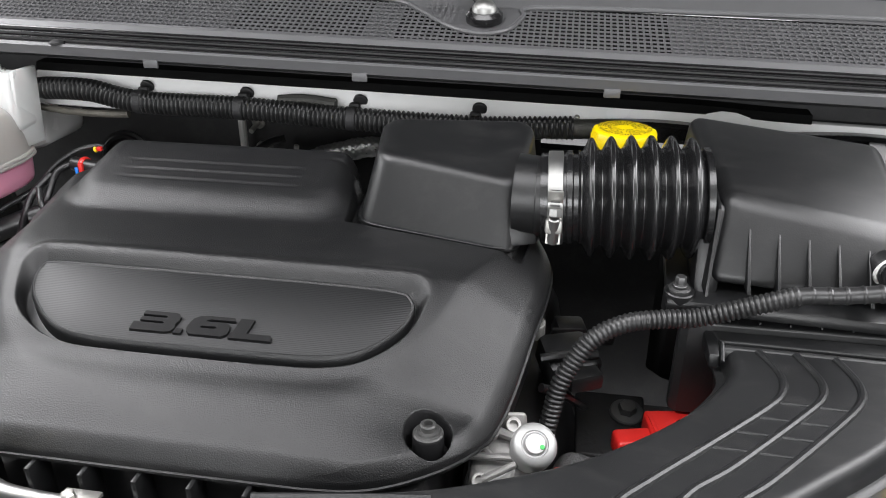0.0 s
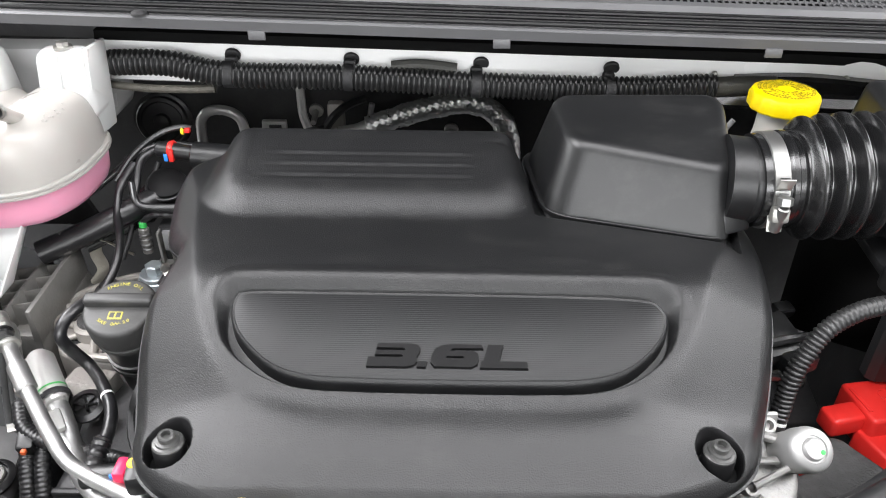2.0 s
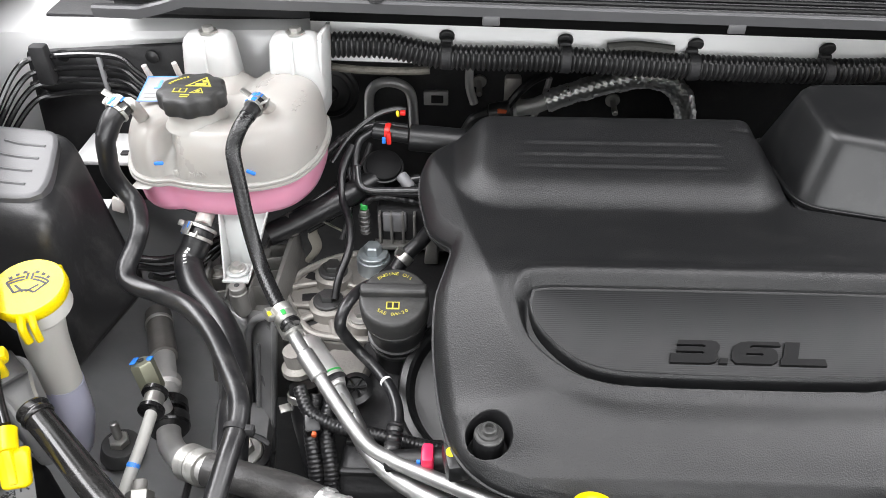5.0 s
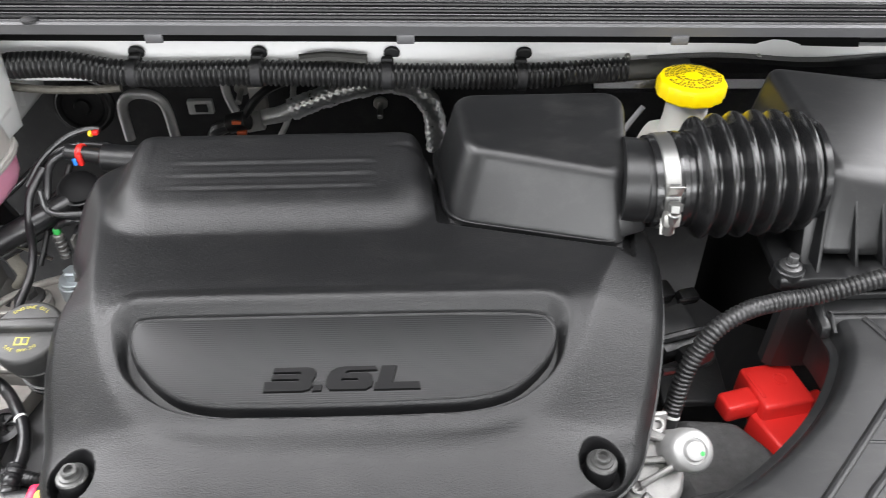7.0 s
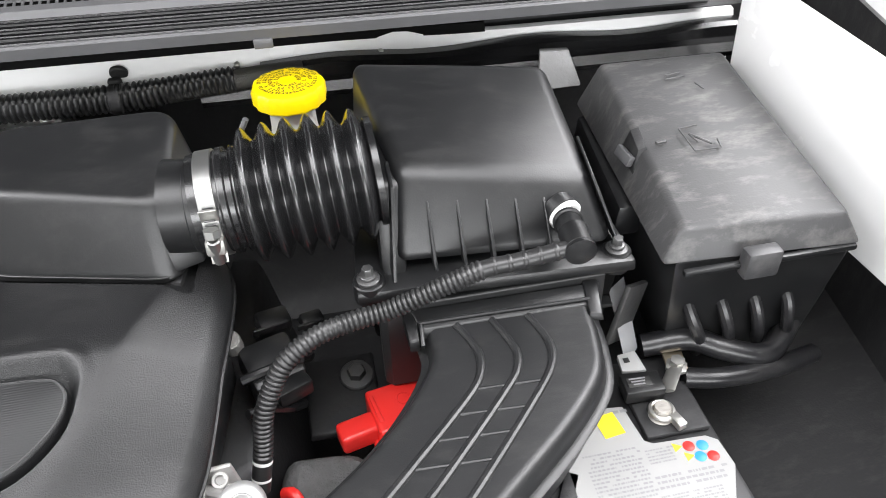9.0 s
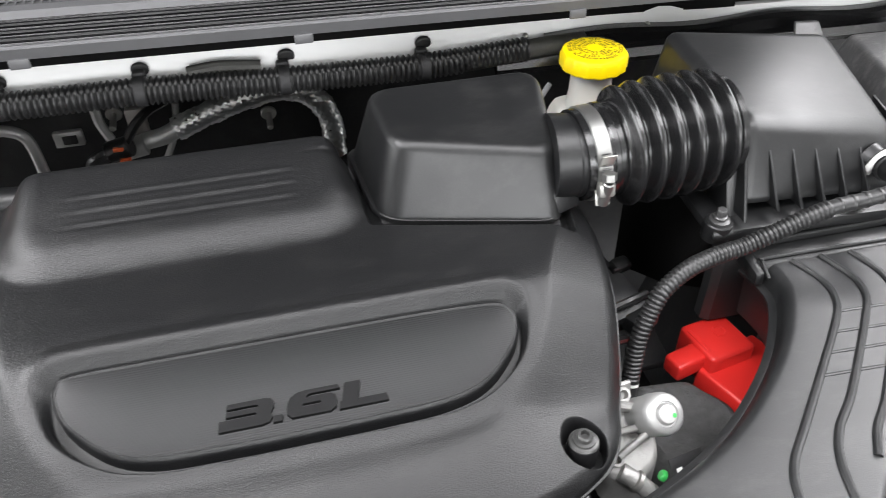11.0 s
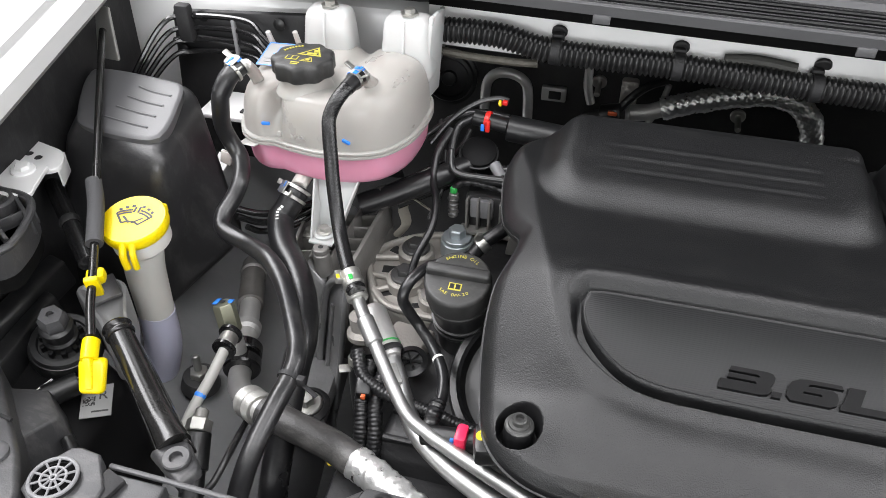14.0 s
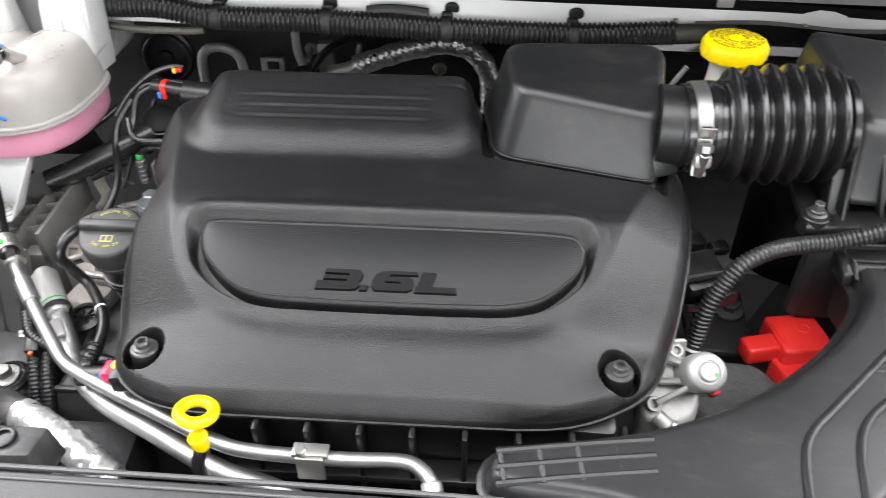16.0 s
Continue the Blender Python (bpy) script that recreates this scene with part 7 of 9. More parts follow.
    for k in range(5):
        part("rib", box((-0.420 + k * 0.0125, 0.793, 0.975), (0.003, 0.012, 0.045), 0.001), CASTDARK, t)
    part("rail", box((-0.397, 0.790, 0.957), (0.060, 0.014, 0.005), 0.001), CASTDARK, t)
    part("face", box((-0.404, 0.7935, 0.985), (0.026, 0.006, 0.024), 0.002), GREYPLASTIC, t, "grey plug face")
    part("wedge", box8([(-0.372, 0.77, 0.945), (-0.356, 0.77, 0.945), (-0.356, 0.80, 0.945), (-0.372, 0.80, 0.945)],
                       [(-0.366, 0.775, 0.985), (-0.358, 0.775, 0.985), (-0.358, 0.80, 0.985), (-0.366, 0.80, 0.985)], 0.002), CASTDARK, t)
    t = thing("vent_stub_hose", (-0.378, 0.735, 0.985), "short black vent hose with a zinc clamp", "hose")
    part("hose", tube([(-0.398, 0.728, 0.972), (-0.388, 0.738, 0.984), (-0.374, 0.750, 0.992), (-0.362, 0.768, 0.998), (-0.352, 0.79, 1.0)], 0.0078, 14, 0.004), HOSE, t)
    part("clamp", lathe([(0.0085, -0.005), (0.0094, -0.0045), (0.0094, 0.0045), (0.0085, 0.005)], (-0.390, 0.736, 0.982), (0.7, 0.6, 0.6), 22, caps=False), ZINC, t, "zinc hose clamp")
    part("clamp_ear", box((-0.394, 0.732, 0.993), (0.008, 0.004, 0.008), 0.001, rot(0, 30, 20)), ZINC, t)
    t = thing("coil_spring_plug", (-0.437, 0.79, 0.99), "grey ribbed connector plug with green tip", "connector")
    part("body", cyl((-0.437, 0.795, 0.968), (-0.437, 0.797, 0.998), 0.0055, n=12), CASTDARK, t)
    for k in range(4):
        part("rib", lathe([(0.0055, -0.001), (0.0068, 0), (0.0055, 0.001)], (-0.437, 0.7955, 0.974 + 0.006 * k), (0, 0, 1), 12, caps=False), STEEL, t)
    part("tip", cyl((-0.437, 0.797, 0.998), (-0.437, 0.798, 1.005), 0.0042, n=10), GREENMARK, t, "green tip")
    part("lead", tube([(-0.437, 0.798, 1.004), (-0.425, 0.80, 1.012), (-0.405, 0.80, 1.012), (-0.375, 0.80, 1.006)], 0.0038, 10, 0.002, lambda s: 0.0036 + 0.0005 * math.sin(s * 2500)), HOSE, t)
    t = thing("injector_lead", (-0.45, 0.76, 1.0), "black wire lead down to the engine mount", "lead")
    part("lead", tube([(-0.452, 0.842, 1.05), (-0.460, 0.815, 1.035), (-0.458, 0.79, 1.015), (-0.448, 0.765, 1.005), (-0.446, 0.74, 0.99), (-0.455, 0.715, 0.97), (-0.458, 0.70, 0.955)], 0.0042, 12, 0.005), HOSE, t)
    t = thing("lower_radiator_hose", (-0.46, 0.80, 1.0), "black hose with printed band behind the tank", "hose")
    part("hose", tube([(-0.535, 0.765, 0.985), (-0.50, 0.782, 0.995), (-0.46, 0.80, 1.01), (-0.42, 0.83, 1.02)], 0.0125, 16, 0.006), HOSE, t)
    part("print_band", lathe([(0.0126, -0.006), (0.0129, 0), (0.0126, 0.006)], (-0.512, 0.777, 0.991), (0.85, 0.45, 0.25), 22, caps=False), CASTDARK, t)
    t = thing("ground_strap", (-0.47, 0.79, 0.98), "pale woven earth strap on the engine", "strap")
    part("strap", tube([(-0.506, 0.795, 0.925), (-0.494, 0.80, 0.942), (-0.497, 0.80, 0.964), (-0.487, 0.80, 0.979), (-0.473, 0.80, 0.972), (-0.456, 0.80, 0.961)], 0.0065, 8, 0.004, flat=0.2), mat("woven_strap", (0.36, 0.34, 0.29), 0.7, grain=300, bump=0.8), t)
    t = thing("valve_cover_plug", (-0.42, 0.60, 0.95), "black starred plastic plug on the engine", "engine part")
    part("disc", lathe([(0.015, 0), (0.016, 0.004), (0.011, 0.006), (0.0105, 0.003), (0.002, 0.003)], (-0.424, 0.590, 0.945), (0, -0.3, 1), 28), SMOOTH, t)
    for k in range(6):
        a = k * math.pi / 3
        part("spoke", tube([(-0.424, 0.589, 0.9495), (-0.424 + 0.010 * math.cos(a), 0.589 + 0.010 * math.sin(a), 0.9515)], 0.0012, 6, 0.004), SMOOTH, t)
    t = thing("valve_cover", (-0.36, 0.6, 0.9), "black engine valve cover with ledges beside the oil filler", "engine part")
    part("body", box8([(-0.46, 0.47, 0.80), (-0.30, 0.47, 0.80), (-0.30, 0.80, 0.80), (-0.44, 0.80, 0.80)],
                      [(-0.43, 0.52, 0.925), (-0.30, 0.52, 0.925), (-0.30, 0.80, 0.945), (-0.42, 0.80, 0.945)], 0.008), DARK, t)
    part("ledge", box((-0.385, 0.545, 0.930), (0.085, 0.006, 0.006), 0.002), DARK, t)
    part("ledge", box((-0.39, 0.520, 0.922), (0.08, 0.006, 0.006), 0.002), DARK, t)
    part("bank_end", lathe([(0.072, -0.03), (0.075, 0.004), (0.075, 0.016), (0.072, 0.0205), (0.066, 0.0215), (0.063, 0.019), (0.061, 0.008), (0.02, 0.008), (0.016, 0.012), (0.002, 0.012)], (-0.309, 0.588, 0.950), (-0.18, -0.42, 0.88), 56), SMOOTH, t, "round black end housing")
    part("corner", box((-0.331, 0.485, 0.990), (0.020, 0.028, 0.020), 0.005, rot(0, 0, 12)), SMOOTH, t)
    part("yellow_dot", lathe([(0.0045, 0), (0.004, 0.0008), (0.0005, 0.001)], (-0.335, 0.485, 1.0002), (0, -0.1, 1), 16), YELLOWMARK, t, "yellow paint dot")
    for x, y, m2 in ((-0.470, 0.494, YELLOWMARK), (-0.447, 0.505, BLUEMARK), (-0.415, 0.484, GREENMARK)):
        solo("paint_dot", lathe([(0.0035, 0), (0.003, 0.001), (0.0005, 0.0012)], (x, y, 0.905), (0, -0.4, 1), 10), m2, "small paint inspection dot", "marking", "paint dots")
    t = thing("starter_leads", (-0.44, 0.53, 0.91), "two corrugated black cable looms with plugs", "wiring loom")
    for x, y in ((-0.452, 0.525), (-0.438, 0.522)):
        part("conduit", tube([(x - 0.004, y + 0.05, 0.955), (x - 0.006, y + 0.025, 0.940), (x, y, 0.920), (x + 0.002, y - 0.02, 0.89), (x, y - 0.03, 0.86)], 0.0065, 12, 0.0011, lambda s: 0.0058 + 0.0011 * abs(math.sin(s * 850))), HOSE, t, angle=80)
    part("plug", box((-0.455, 0.548, 0.948), (0.014, 0.018, 0.016), 0.003, rot(20, 0, 10)), SMOOTH, t)
    part("plug_lock", box((-0.452, 0.536, 0.950), (0.004, 0.004, 0.004), 0.0008), ORANGE, t)
    part("loom", tube([(-0.470, 0.575, 0.965), (-0.458, 0.555, 0.955), (-0.43, 0.545, 0.948), (-0.40, 0.54, 0.946), (-0.365, 0.53, 0.948), (-0.33, 0.52, 0.95)], 0.0058, 12, 0.0011, lambda s: 0.0053 + 0.001 * abs(math.sin(s * 850))), HOSE, t, angle=80)
    t = thing("side_housing", (-0.48, 0.52, 0.85), "black gearbox housing with bolts low in the bay", "engine part")
    part("body", box8([(-0.48, 0.38, 0.70), (-0.33, 0.38, 0.70), (-0.33, 0.52, 0.70), (-0.48, 0.52, 0.70)],
                      [(-0.465, 0.40, 0.895), (-0.34, 0.40, 0.895), (-0.34, 0.50, 0.91), (-0.465, 0.50, 0.91)], 0.012), DARK, t)
    hexbolt(t, (-0.435, 0.497, 0.905), (0, -0.3, 1), 0.006, 0.006, ZINC, 1.6)
    hexbolt(t, (-0.405, 0.455, 0.90), (0, -0.3, 1), 0.006, 0.006, STEEL, 1.8)
    t = thing("pipe_flange", (-0.475, 0.625, 0.96), "pale aluminium pipe flange with spring clips", "pipe fitting")
    part("flange", lathe([(0.014, 0), (0.0165, 0.003), (0.0165, 0.008), (0.012, 0.012), (0.012, 0.026)], (-0.477, 0.610, 0.946), (-0.1, 0.1, 1), 26), CAST, t)
    part("hose", tube([(-0.473, 0.597, 0.942), (-0.472, 0.585, 0.92), (-0.465, 0.57, 0.895), (-0.46, 0.56, 0.86)], 0.013, 16, 0.006), HOSE, t)
    part("clip", lathe([(0.0138, -0.004), (0.0150, -0.003), (0.0150, 0.003), (0.0138, 0.004)], (-0.4725, 0.592, 0.933), (0, 0.4, 0.9), 24, caps=False), ZINC, t)
    part("clip_ear", box((-0.487, 0.580, 0.930), (0.012, 0.008, 0.002), 0.0005, rot(20, 10, 30)), ZINC, t)
    part("plate", box8([(-0.465, 0.60, 0.93), (-0.42, 0.60, 0.93), (-0.41, 0.635, 0.93), (-0.455, 0.64, 0.93)],
                       [(-0.463, 0.602, 0.947), (-0.422, 0.602, 0.947), (-0.412, 0.633, 0.95), (-0.453, 0.638, 0.95)], 0.004), CAST, t)


engine_left()


# ---- left corner: strut cover, washer filler, prop rod, headlamp ----
GLOSS = mat("gloss_black_steel", (0.012, 0.0118, 0.0115), 0.17, grain=120, bump=0.10, var=0.3, rvar=0.08, blotch=50, spec=0.5, dust=0.05)
FOAM = mat("foam_grip", (0.055, 0.055, 0.058), 0.75, grain=900, bump=0.5, var=0.15)


def left_corner():
    t = thing("strut_cover", (-0.72, 0.72, 0.85), "tall black plastic cover with a grey grooved top", "cover")
    low = [(-0.855, 0.615, 0.84), (-0.716, 0.628, 0.888), (-0.640, 0.705, 0.962), (-0.88, 0.82, 0.84)]
    high = [(-0.812, 0.672, 1.084), (-0.686, 0.652, 1.085), (-0.706, 0.768, 1.109), (-0.848, 0.787, 1.106)]
    part("body", box8(low, high, 0.018, 4), mat("strut_plastic", (0.020, 0.020, 0.021), 0.36, grain=700, bump=0.12, var=0.2, blotch=18, dust=0.12), t)
    top = closed([(-0.796, 0.684), (-0.75, 0.674), (-0.710, 0.672), (-0.700, 0.686), (-0.706, 0.722), (-0.717, 0.752), (-0.745, 0.761), (-0.822, 0.770), (-0.834, 0.755), (-0.815, 0.708)], 0.006)
    lie = lambda x, y: -0.0245 + (y - 0.68) * 0.22 + (x + 0.75) * 0.05
    part("top_panel", slab(top, [(0, 1.105), (0, 1.1165), (0.002, 1.1180), (0.005, 1.1185)], lie), COWLGREY, t, "smooth grey top panel")
    for k in range(4):
        y = 0.690 + k * 0.016
        pts = [(-0.775 + 0.004 * k, y + 0.006), (-0.745, y), (-0.720, y - 0.004)]
        part("groove", tube([(a, b, 1.1182 + lie(a, b)) for a, b in pts], 0.0014, 6, 0.008), COWLGREY, t)
    t = thing("washer_filler", (-0.69, 0.585, 0.85), "milky washer filler neck with yellow wiper cap", "washer filler")
    ax = Vector((0.02, -0.18, 1)).normalized()
    o = Vector((-0.6885, 0.598, 1.036))
    part("neck", tube([(-0.690, 0.600, 1.036), (-0.697, 0.600, 0.995), (-0.699, 0.600, 0.960), (-0.700, 0.600, 0.935)], 0.021, 20, 0.006, lambda s: 0.0200 - 0.02 * s), NECK, t)
    part("lower_neck", tube([(-0.699, 0.600, 0.937), (-0.700, 0.600, 0.932), (-0.702, 0.600, 0.905), (-0.706, 0.600, 0.88), (-0.725, 0.600, 0.83), (-0.748, 0.602, 0.79)], 0.022, 20, 0.006, lambda s: 0.0181 + 0.02 * s), NECKBLUE, t, "lower neck with bluish fluid")
    part("collar", lathe([(0.022, -0.012), (0.027, -0.006), (0.0275, 0.008), (0.026, 0.012)], o, ax, 32), NECK, t)
    cap = part("cap", lathe([(0.029, 0.010), (0.0305, 0.013), (0.0305, 0.020), (0.029, 0.0225), (0.001, 0.0230)], o, ax, 40), YELLOW, t, "bright yellow flip cap")
    m = Matrix.Translation(o + ax * 0.0232) @ pose(0, 0, 0, math.degrees(math.atan2(0.18, 1)), 1, 6)
    fan = bmesh.new()
    def stroke(a, b, w):
        a, b = Vector((*a, 0)), Vector((*b, 0))
        d = (b - a).normalized()
        s = Vector((-d.y, d.x, 0)) * w * 1.7
        fan.faces.new([fan.verts.new(m @ p) for p in (a - s, b - s, b + s, a + s)])
    def bow(r, a0, a1, w, n=14):
        p = [(r * math.cos(radians(a0 + (a1 - a0) * k / n)), r * math.sin(radians(a0 + (a1 - a0) * k / n)) - 0.0165) for k in range(n + 1)]
        for u, v in zip(p, p[1:]):
            stroke(u, v, w)
    for r in (0.0235, 0.0265):
        bow(r, 50, 82, 0.0006)
        bow(r, 98, 130, 0.0006)
    bow(0.0120, 50, 130, 0.0006)
    for side in (-1, 1):
        stroke((side * 0.0171, 0.0040), (side * 0.0077, -0.0075), 0.0006)
        stroke((side * 0.0095, 0.0010), (side * 0.0010, -0.0062), 0.0006)
        stroke((side * 0.0020, 0.0068), (side * 0.0020, 0.0142), 0.0006)
        for k in range(3):
            bow(0.0315 - 0.0010 * k, 90 - side * (9 + 11 * k) - 3, 90 - side * (9 + 11 * k) + 3, 0.0009, 3)
    part("wiper_symbol", fan, CAPGREY, cap, "dark grey printed wiper symbol", smooth=False)
    part("hinge", box(o + Vector((0, 0.029, 0.012)), (0.026, 0.006, 0.010), 0.002), YELLOW, cap)
    part("latch", tube([o + Vector((0.005, -0.030, 0.014)), o + Vector((0.006, -0.036, 0.004)), o + Vector((0.007, -0.036, -0.010))], 0.0035, 8, 0.003), YELLOW, cap)
    part("latch", tube([o + Vector((0.013, -0.029, 0.014)), o + Vector((0.015, -0.034, 0.004)), o + Vector((0.015, -0.034, -0.010))], 0.003, 8, 0.003), YELLOW, cap)
    t = thing("bonnet_prop_rod", (-0.70, 0.55, 1.03), "black steel bonnet prop rod with grey foam grip", "prop rod")
    rod = [(-0.842, 0.808, 1.134), (-0.838, 0.800, 1.132), (-0.781, 0.700, 1.107), (-0.720, 0.591, 1.072), (-0.690, 0.535, 1.052), (-0.670, 0.497, 1.041), (-0.652, 0.470, 1.036)]
    part("rod", tube(rod, 0.0038, 12, 0.006), GLOSS, t)
    part("foam_grip", tube([(-0.736, 0.613, 1.078), (-0.720, 0.590, 1.070), (-0.699, 0.552, 1.058)], 0.0074, 16, 0.006), FOAM, t, "dark grey foam grip")
    part("handle", tube([(-0.6495, 0.467, 1.0355), (-0.6475, 0.462, 1.034), (-0.6435, 0.4525, 1.030)], 0.0068, 16, 0.003), YELLOW, t, "yellow rod end")
    part("handle_tab", box8([(-0.6455, 0.431, 1.012), (-0.6275, 0.436, 1.012), (-0.6275, 0.443, 1.006), (-0.6455, 0.440, 1.006)],
                            [(-0.6535, 0.450, 1.030), (-0.6325, 0.455, 1.032), (-0.6325, 0.463, 1.026), (-0.6535, 0.460, 1.024)], 0.004, 3), YELLOW, t, "yellow finger tab")
    part("tab_ridge", box8([(-0.640, 0.434, 1.016), (-0.634, 0.436, 1.016), (-0.634, 0.440, 1.012), (-0.640, 0.438, 1.012)],
                           [(-0.6465, 0.449, 1.0345), (-0.6405, 0.451, 1.0345), (-0.6405, 0.455, 1.030), (-0.6465, 0.453, 1.030)], 0.0015), YELLOW, t)
    part("hinge_plate", box8([(-0.866, 0.800, 1.105), (-0.822, 0.795, 1.105), (-0.822, 0.80, 1.105), (-0.866, 0.805, 1.105)],
                             [(-0.858, 0.822, 1.155), (-0.838, 0.820, 1.155), (-0.838, 0.825, 1.155), (-0.858, 0.827, 1.155)], 0.002), ZINC, t, "zinc pivot plate")
    part("clip", box((-0.685, 0.528, 1.044), (0.016, 0.013, 0.012), 0.004, rot(10, 0, 30)), YELLOW, t, "yellow rod clip")
    part("clip_wing", box((-0.679, 0.516, 1.044), (0.012, 0.006, 0.022), 0.002, rot(10, 0, 30)), YELLOW, t)
    t = thing("headlamp", (-0.72, 0.47, 0.9), "black headlamp housing with round rear plug", "headlamp")
    part("housing", box8([(-0.90, 0.34, 0.78), (-0.645, 0.36, 0.78), (-0.645, 0.49, 0.78), (-0.90, 0.60, 0.78)],
                         [(-0.90, 0.35, 0.985), (-0.662, 0.37, 0.945), (-0.660, 0.500, 0.955), (-0.90, 0.60, 0.990)], 0.014, 3), LETTER, t)
    pa = Vector((0.20, -0.20, 0.96)).normalized()
    po = Vector((-0.716, 0.498, 0.984))
    part("plug_collar", lathe([(0.030, -0.016), (0.0305, -0.002), (0.029, 0.002), (0.0275, 0.0025)], po, pa, 40), SMOOTH, t)
    part("plug_flange", lathe([(0.0275, 0), (0.0282, 0.004), (0.0265, 0.0062), (0.0215, 0.0066), (0.0205, 0.004), (0.0160, 0.004)], po, pa, 40), SMOOTH, t)
    u = pa.orthogonal().normalized()
    v = pa.cross(u)
    for k in range(10):
        a = k * math.pi / 5 + 0.2
        d = u * math.cos(a) + v * math.sin(a)
        part("plug_tooth", box(po + pa * 0.0075 + d * 0.0165, (0.0042, 0.0042, 0.008), 0.0008, Matrix((d, pa.cross(d), pa)).transposed()), LETTER, t)
    part("plug_stem", lathe([(0.0145, 0.002), (0.0145, 0.014), (0.0120, 0.016), (0.0120, 0.024), (0.0138, 0.026), (0.0138, 0.030), (0.0105, 0.032)], po, pa, 28), SMOOTH, t)
    part("plug_head", lathe([(0.0105, 0.031), (0.0118, 0.033), (0.0118, 0.043), (0.0098, 0.0475), (0.0034, 0.0485), (0.0030, 0.044), (0.0003, 0.044)], po, pa, 6), FOAM, t, "dark grey hexagonal plug head")
    back = closed([(-0.728, 0.541), (-0.716, 0.560), (-0.702, 0.566), (-0.688, 0.560), (-0.668, 0.532), (-0.648, 0.503), (-0.660, 0.491), (-0.686, 0.512)], 0.004)
    part("rear_plate", slab(back, [(0, 0.960), (0, 1.004), (0.0015, 1.0065), (0.004, 1.007), (0.0065, 1.0045), (0.008, 1.004)]), PRESSED, t, "satin grey mounting plate")
    part("ridge", box8([(-0.792, 0.48, 0.97), (-0.766, 0.478, 0.97), (-0.768, 0.585, 0.97), (-0.796, 0.59, 0.97)],
                       [(-0.787, 0.482, 1.004), (-0.770, 0.480, 1.000), (-0.772, 0.582, 1.000), (-0.790, 0.585, 1.004)], 0.004), SMOOTH, t)
    part("ridge", box8([(-0.766, 0.446, 0.96), (-0.742, 0.442, 0.96), (-0.752, 0.545, 0.96), (-0.772, 0.55, 0.96)],
                       [(-0.763, 0.448, 0.992), (-0.746, 0.444, 0.990), (-0.755, 0.542, 0.992), (-0.769, 0.547, 0.994)], 0.003), SMOOTH, t)
    part("motor_box", box8([(-0.735, 0.440, 0.93), (-0.690, 0.452, 0.93), (-0.660, 0.425, 0.93), (-0.690, 0.380, 0.93)],
                           [(-0.728, 0.436, 0.992), (-0.690, 0.446, 0.990), (-0.668, 0.428, 0.984), (-0.684, 0.390, 0.990)], 0.004), COWLDARK, t, "dusty dark grey adjuster box")
    part("motor_shaft", cyl((-0.700, 0.446, 0.975), (-0.682, 0.468, 0.975), 0.0105, 0.0098, 24), SMOOTH, t)
    part("cable_boss", tube([(-0.662, 0.420, 0.966), (-0.652, 0.412, 0.962), (-0.642, 0.400, 0.957)], 0.0055, 12, 0.003), SMOOTH, t)
    lm = pose(-0.6685, 0.4650, 0.9585, 2, 6, 30) @ Matrix.Scale(0.84, 4)
    plate = box((0, 0, 0), (0.030, 0.042, 0.0012), 0.0004)
    bmesh.ops.transform(plate, matrix=lm, verts=plate.verts)
    lab = part("label", plate, LABELWHITE, t, "white printed sticker")
    letters("R", 0.016, lm @ pose(0.006, 0.006, 0.0008), BLACKPRINT, lab, name="printed_letter", depth=0.0001)
    code = bmesh.new()
    rng = random.Random(12)
    for i in range(9):
        for j in range(9):
            if rng.random() < 0.5:
                x, y = -0.013 + i * 0.0013, -0.006 + j * 0.0013
                code.faces.new([code.verts.new(lm @ Vector((x + dx, y + dy, 0.0008))) for dx, dy in ((0, 0), (0.0013, 0), (0.0013, 0.0013), (0, 0.0013))])
    part("printed_block", code, BLACKPRINT, lab, smooth=False)
    part("printed_line", box(lm @ Vector((0.004, -0.014, 0.0007)), (0.016, 0.002, 0.0004), 0, lm.to_3x3()), BLACKPRINT, lab)
    chalk = (((-0.717, 0.452), (-0.711, 0.468)), ((-0.711, 0.468), (-0.709, 0.455)), ((-0.709, 0.455), (-0.704, 0.470)), ((-0.702, 0.472), (-0.693, 0.471)), ((-0.697, 0.474), (-0.698, 0.462)), ((-0.694, 0.466), (-0.688, 0.480)), ((-0.687, 0.481), (-0.685, 0.470)))
    for a, b in chalk:
        part("chalk_stroke", tube([(a[0], a[1], 0.970), (b[0], b[1], 0.971)], 0.0006, 6, 0.006), WHITEPRINT, t, "white chalk stroke")
    w = thing("bumper_side_panel", (-0.70, 0.36, 1.01), "dark grey plastic panel beside the headlamp", "panel")
    part("sheet", slab([(-0.80, 0.44), (-0.722, 0.440), (-0.688, 0.408), (-0.650, 0.374), (-0.626, 0.345), (-0.617, 0.320), (-0.617, 0.26), (-0.80, 0.26)], rounded(0.985, 1.018, 0.005)), COWLDARK, w)
    part("seam", tube([(-0.735, 0.405, 1.0185), (-0.70, 0.398, 1.0185), (-0.672, 0.394, 1.018)], 0.0016, 8, 0.01), MATT, w)
    part("clip", lathe([(0.009, 0), (0.009, 0.0025), (0.007, 0.004), (0.001, 0.0046)], (-0.662, 0.366, 1.018), (0, 0, 1), 24), MESHGREY, w, "round push clip")
    t = thing("upper_bracket", (-0.79, 0.60, 1.08), "white painted body bracket with two holes and a bolt", "bracket")
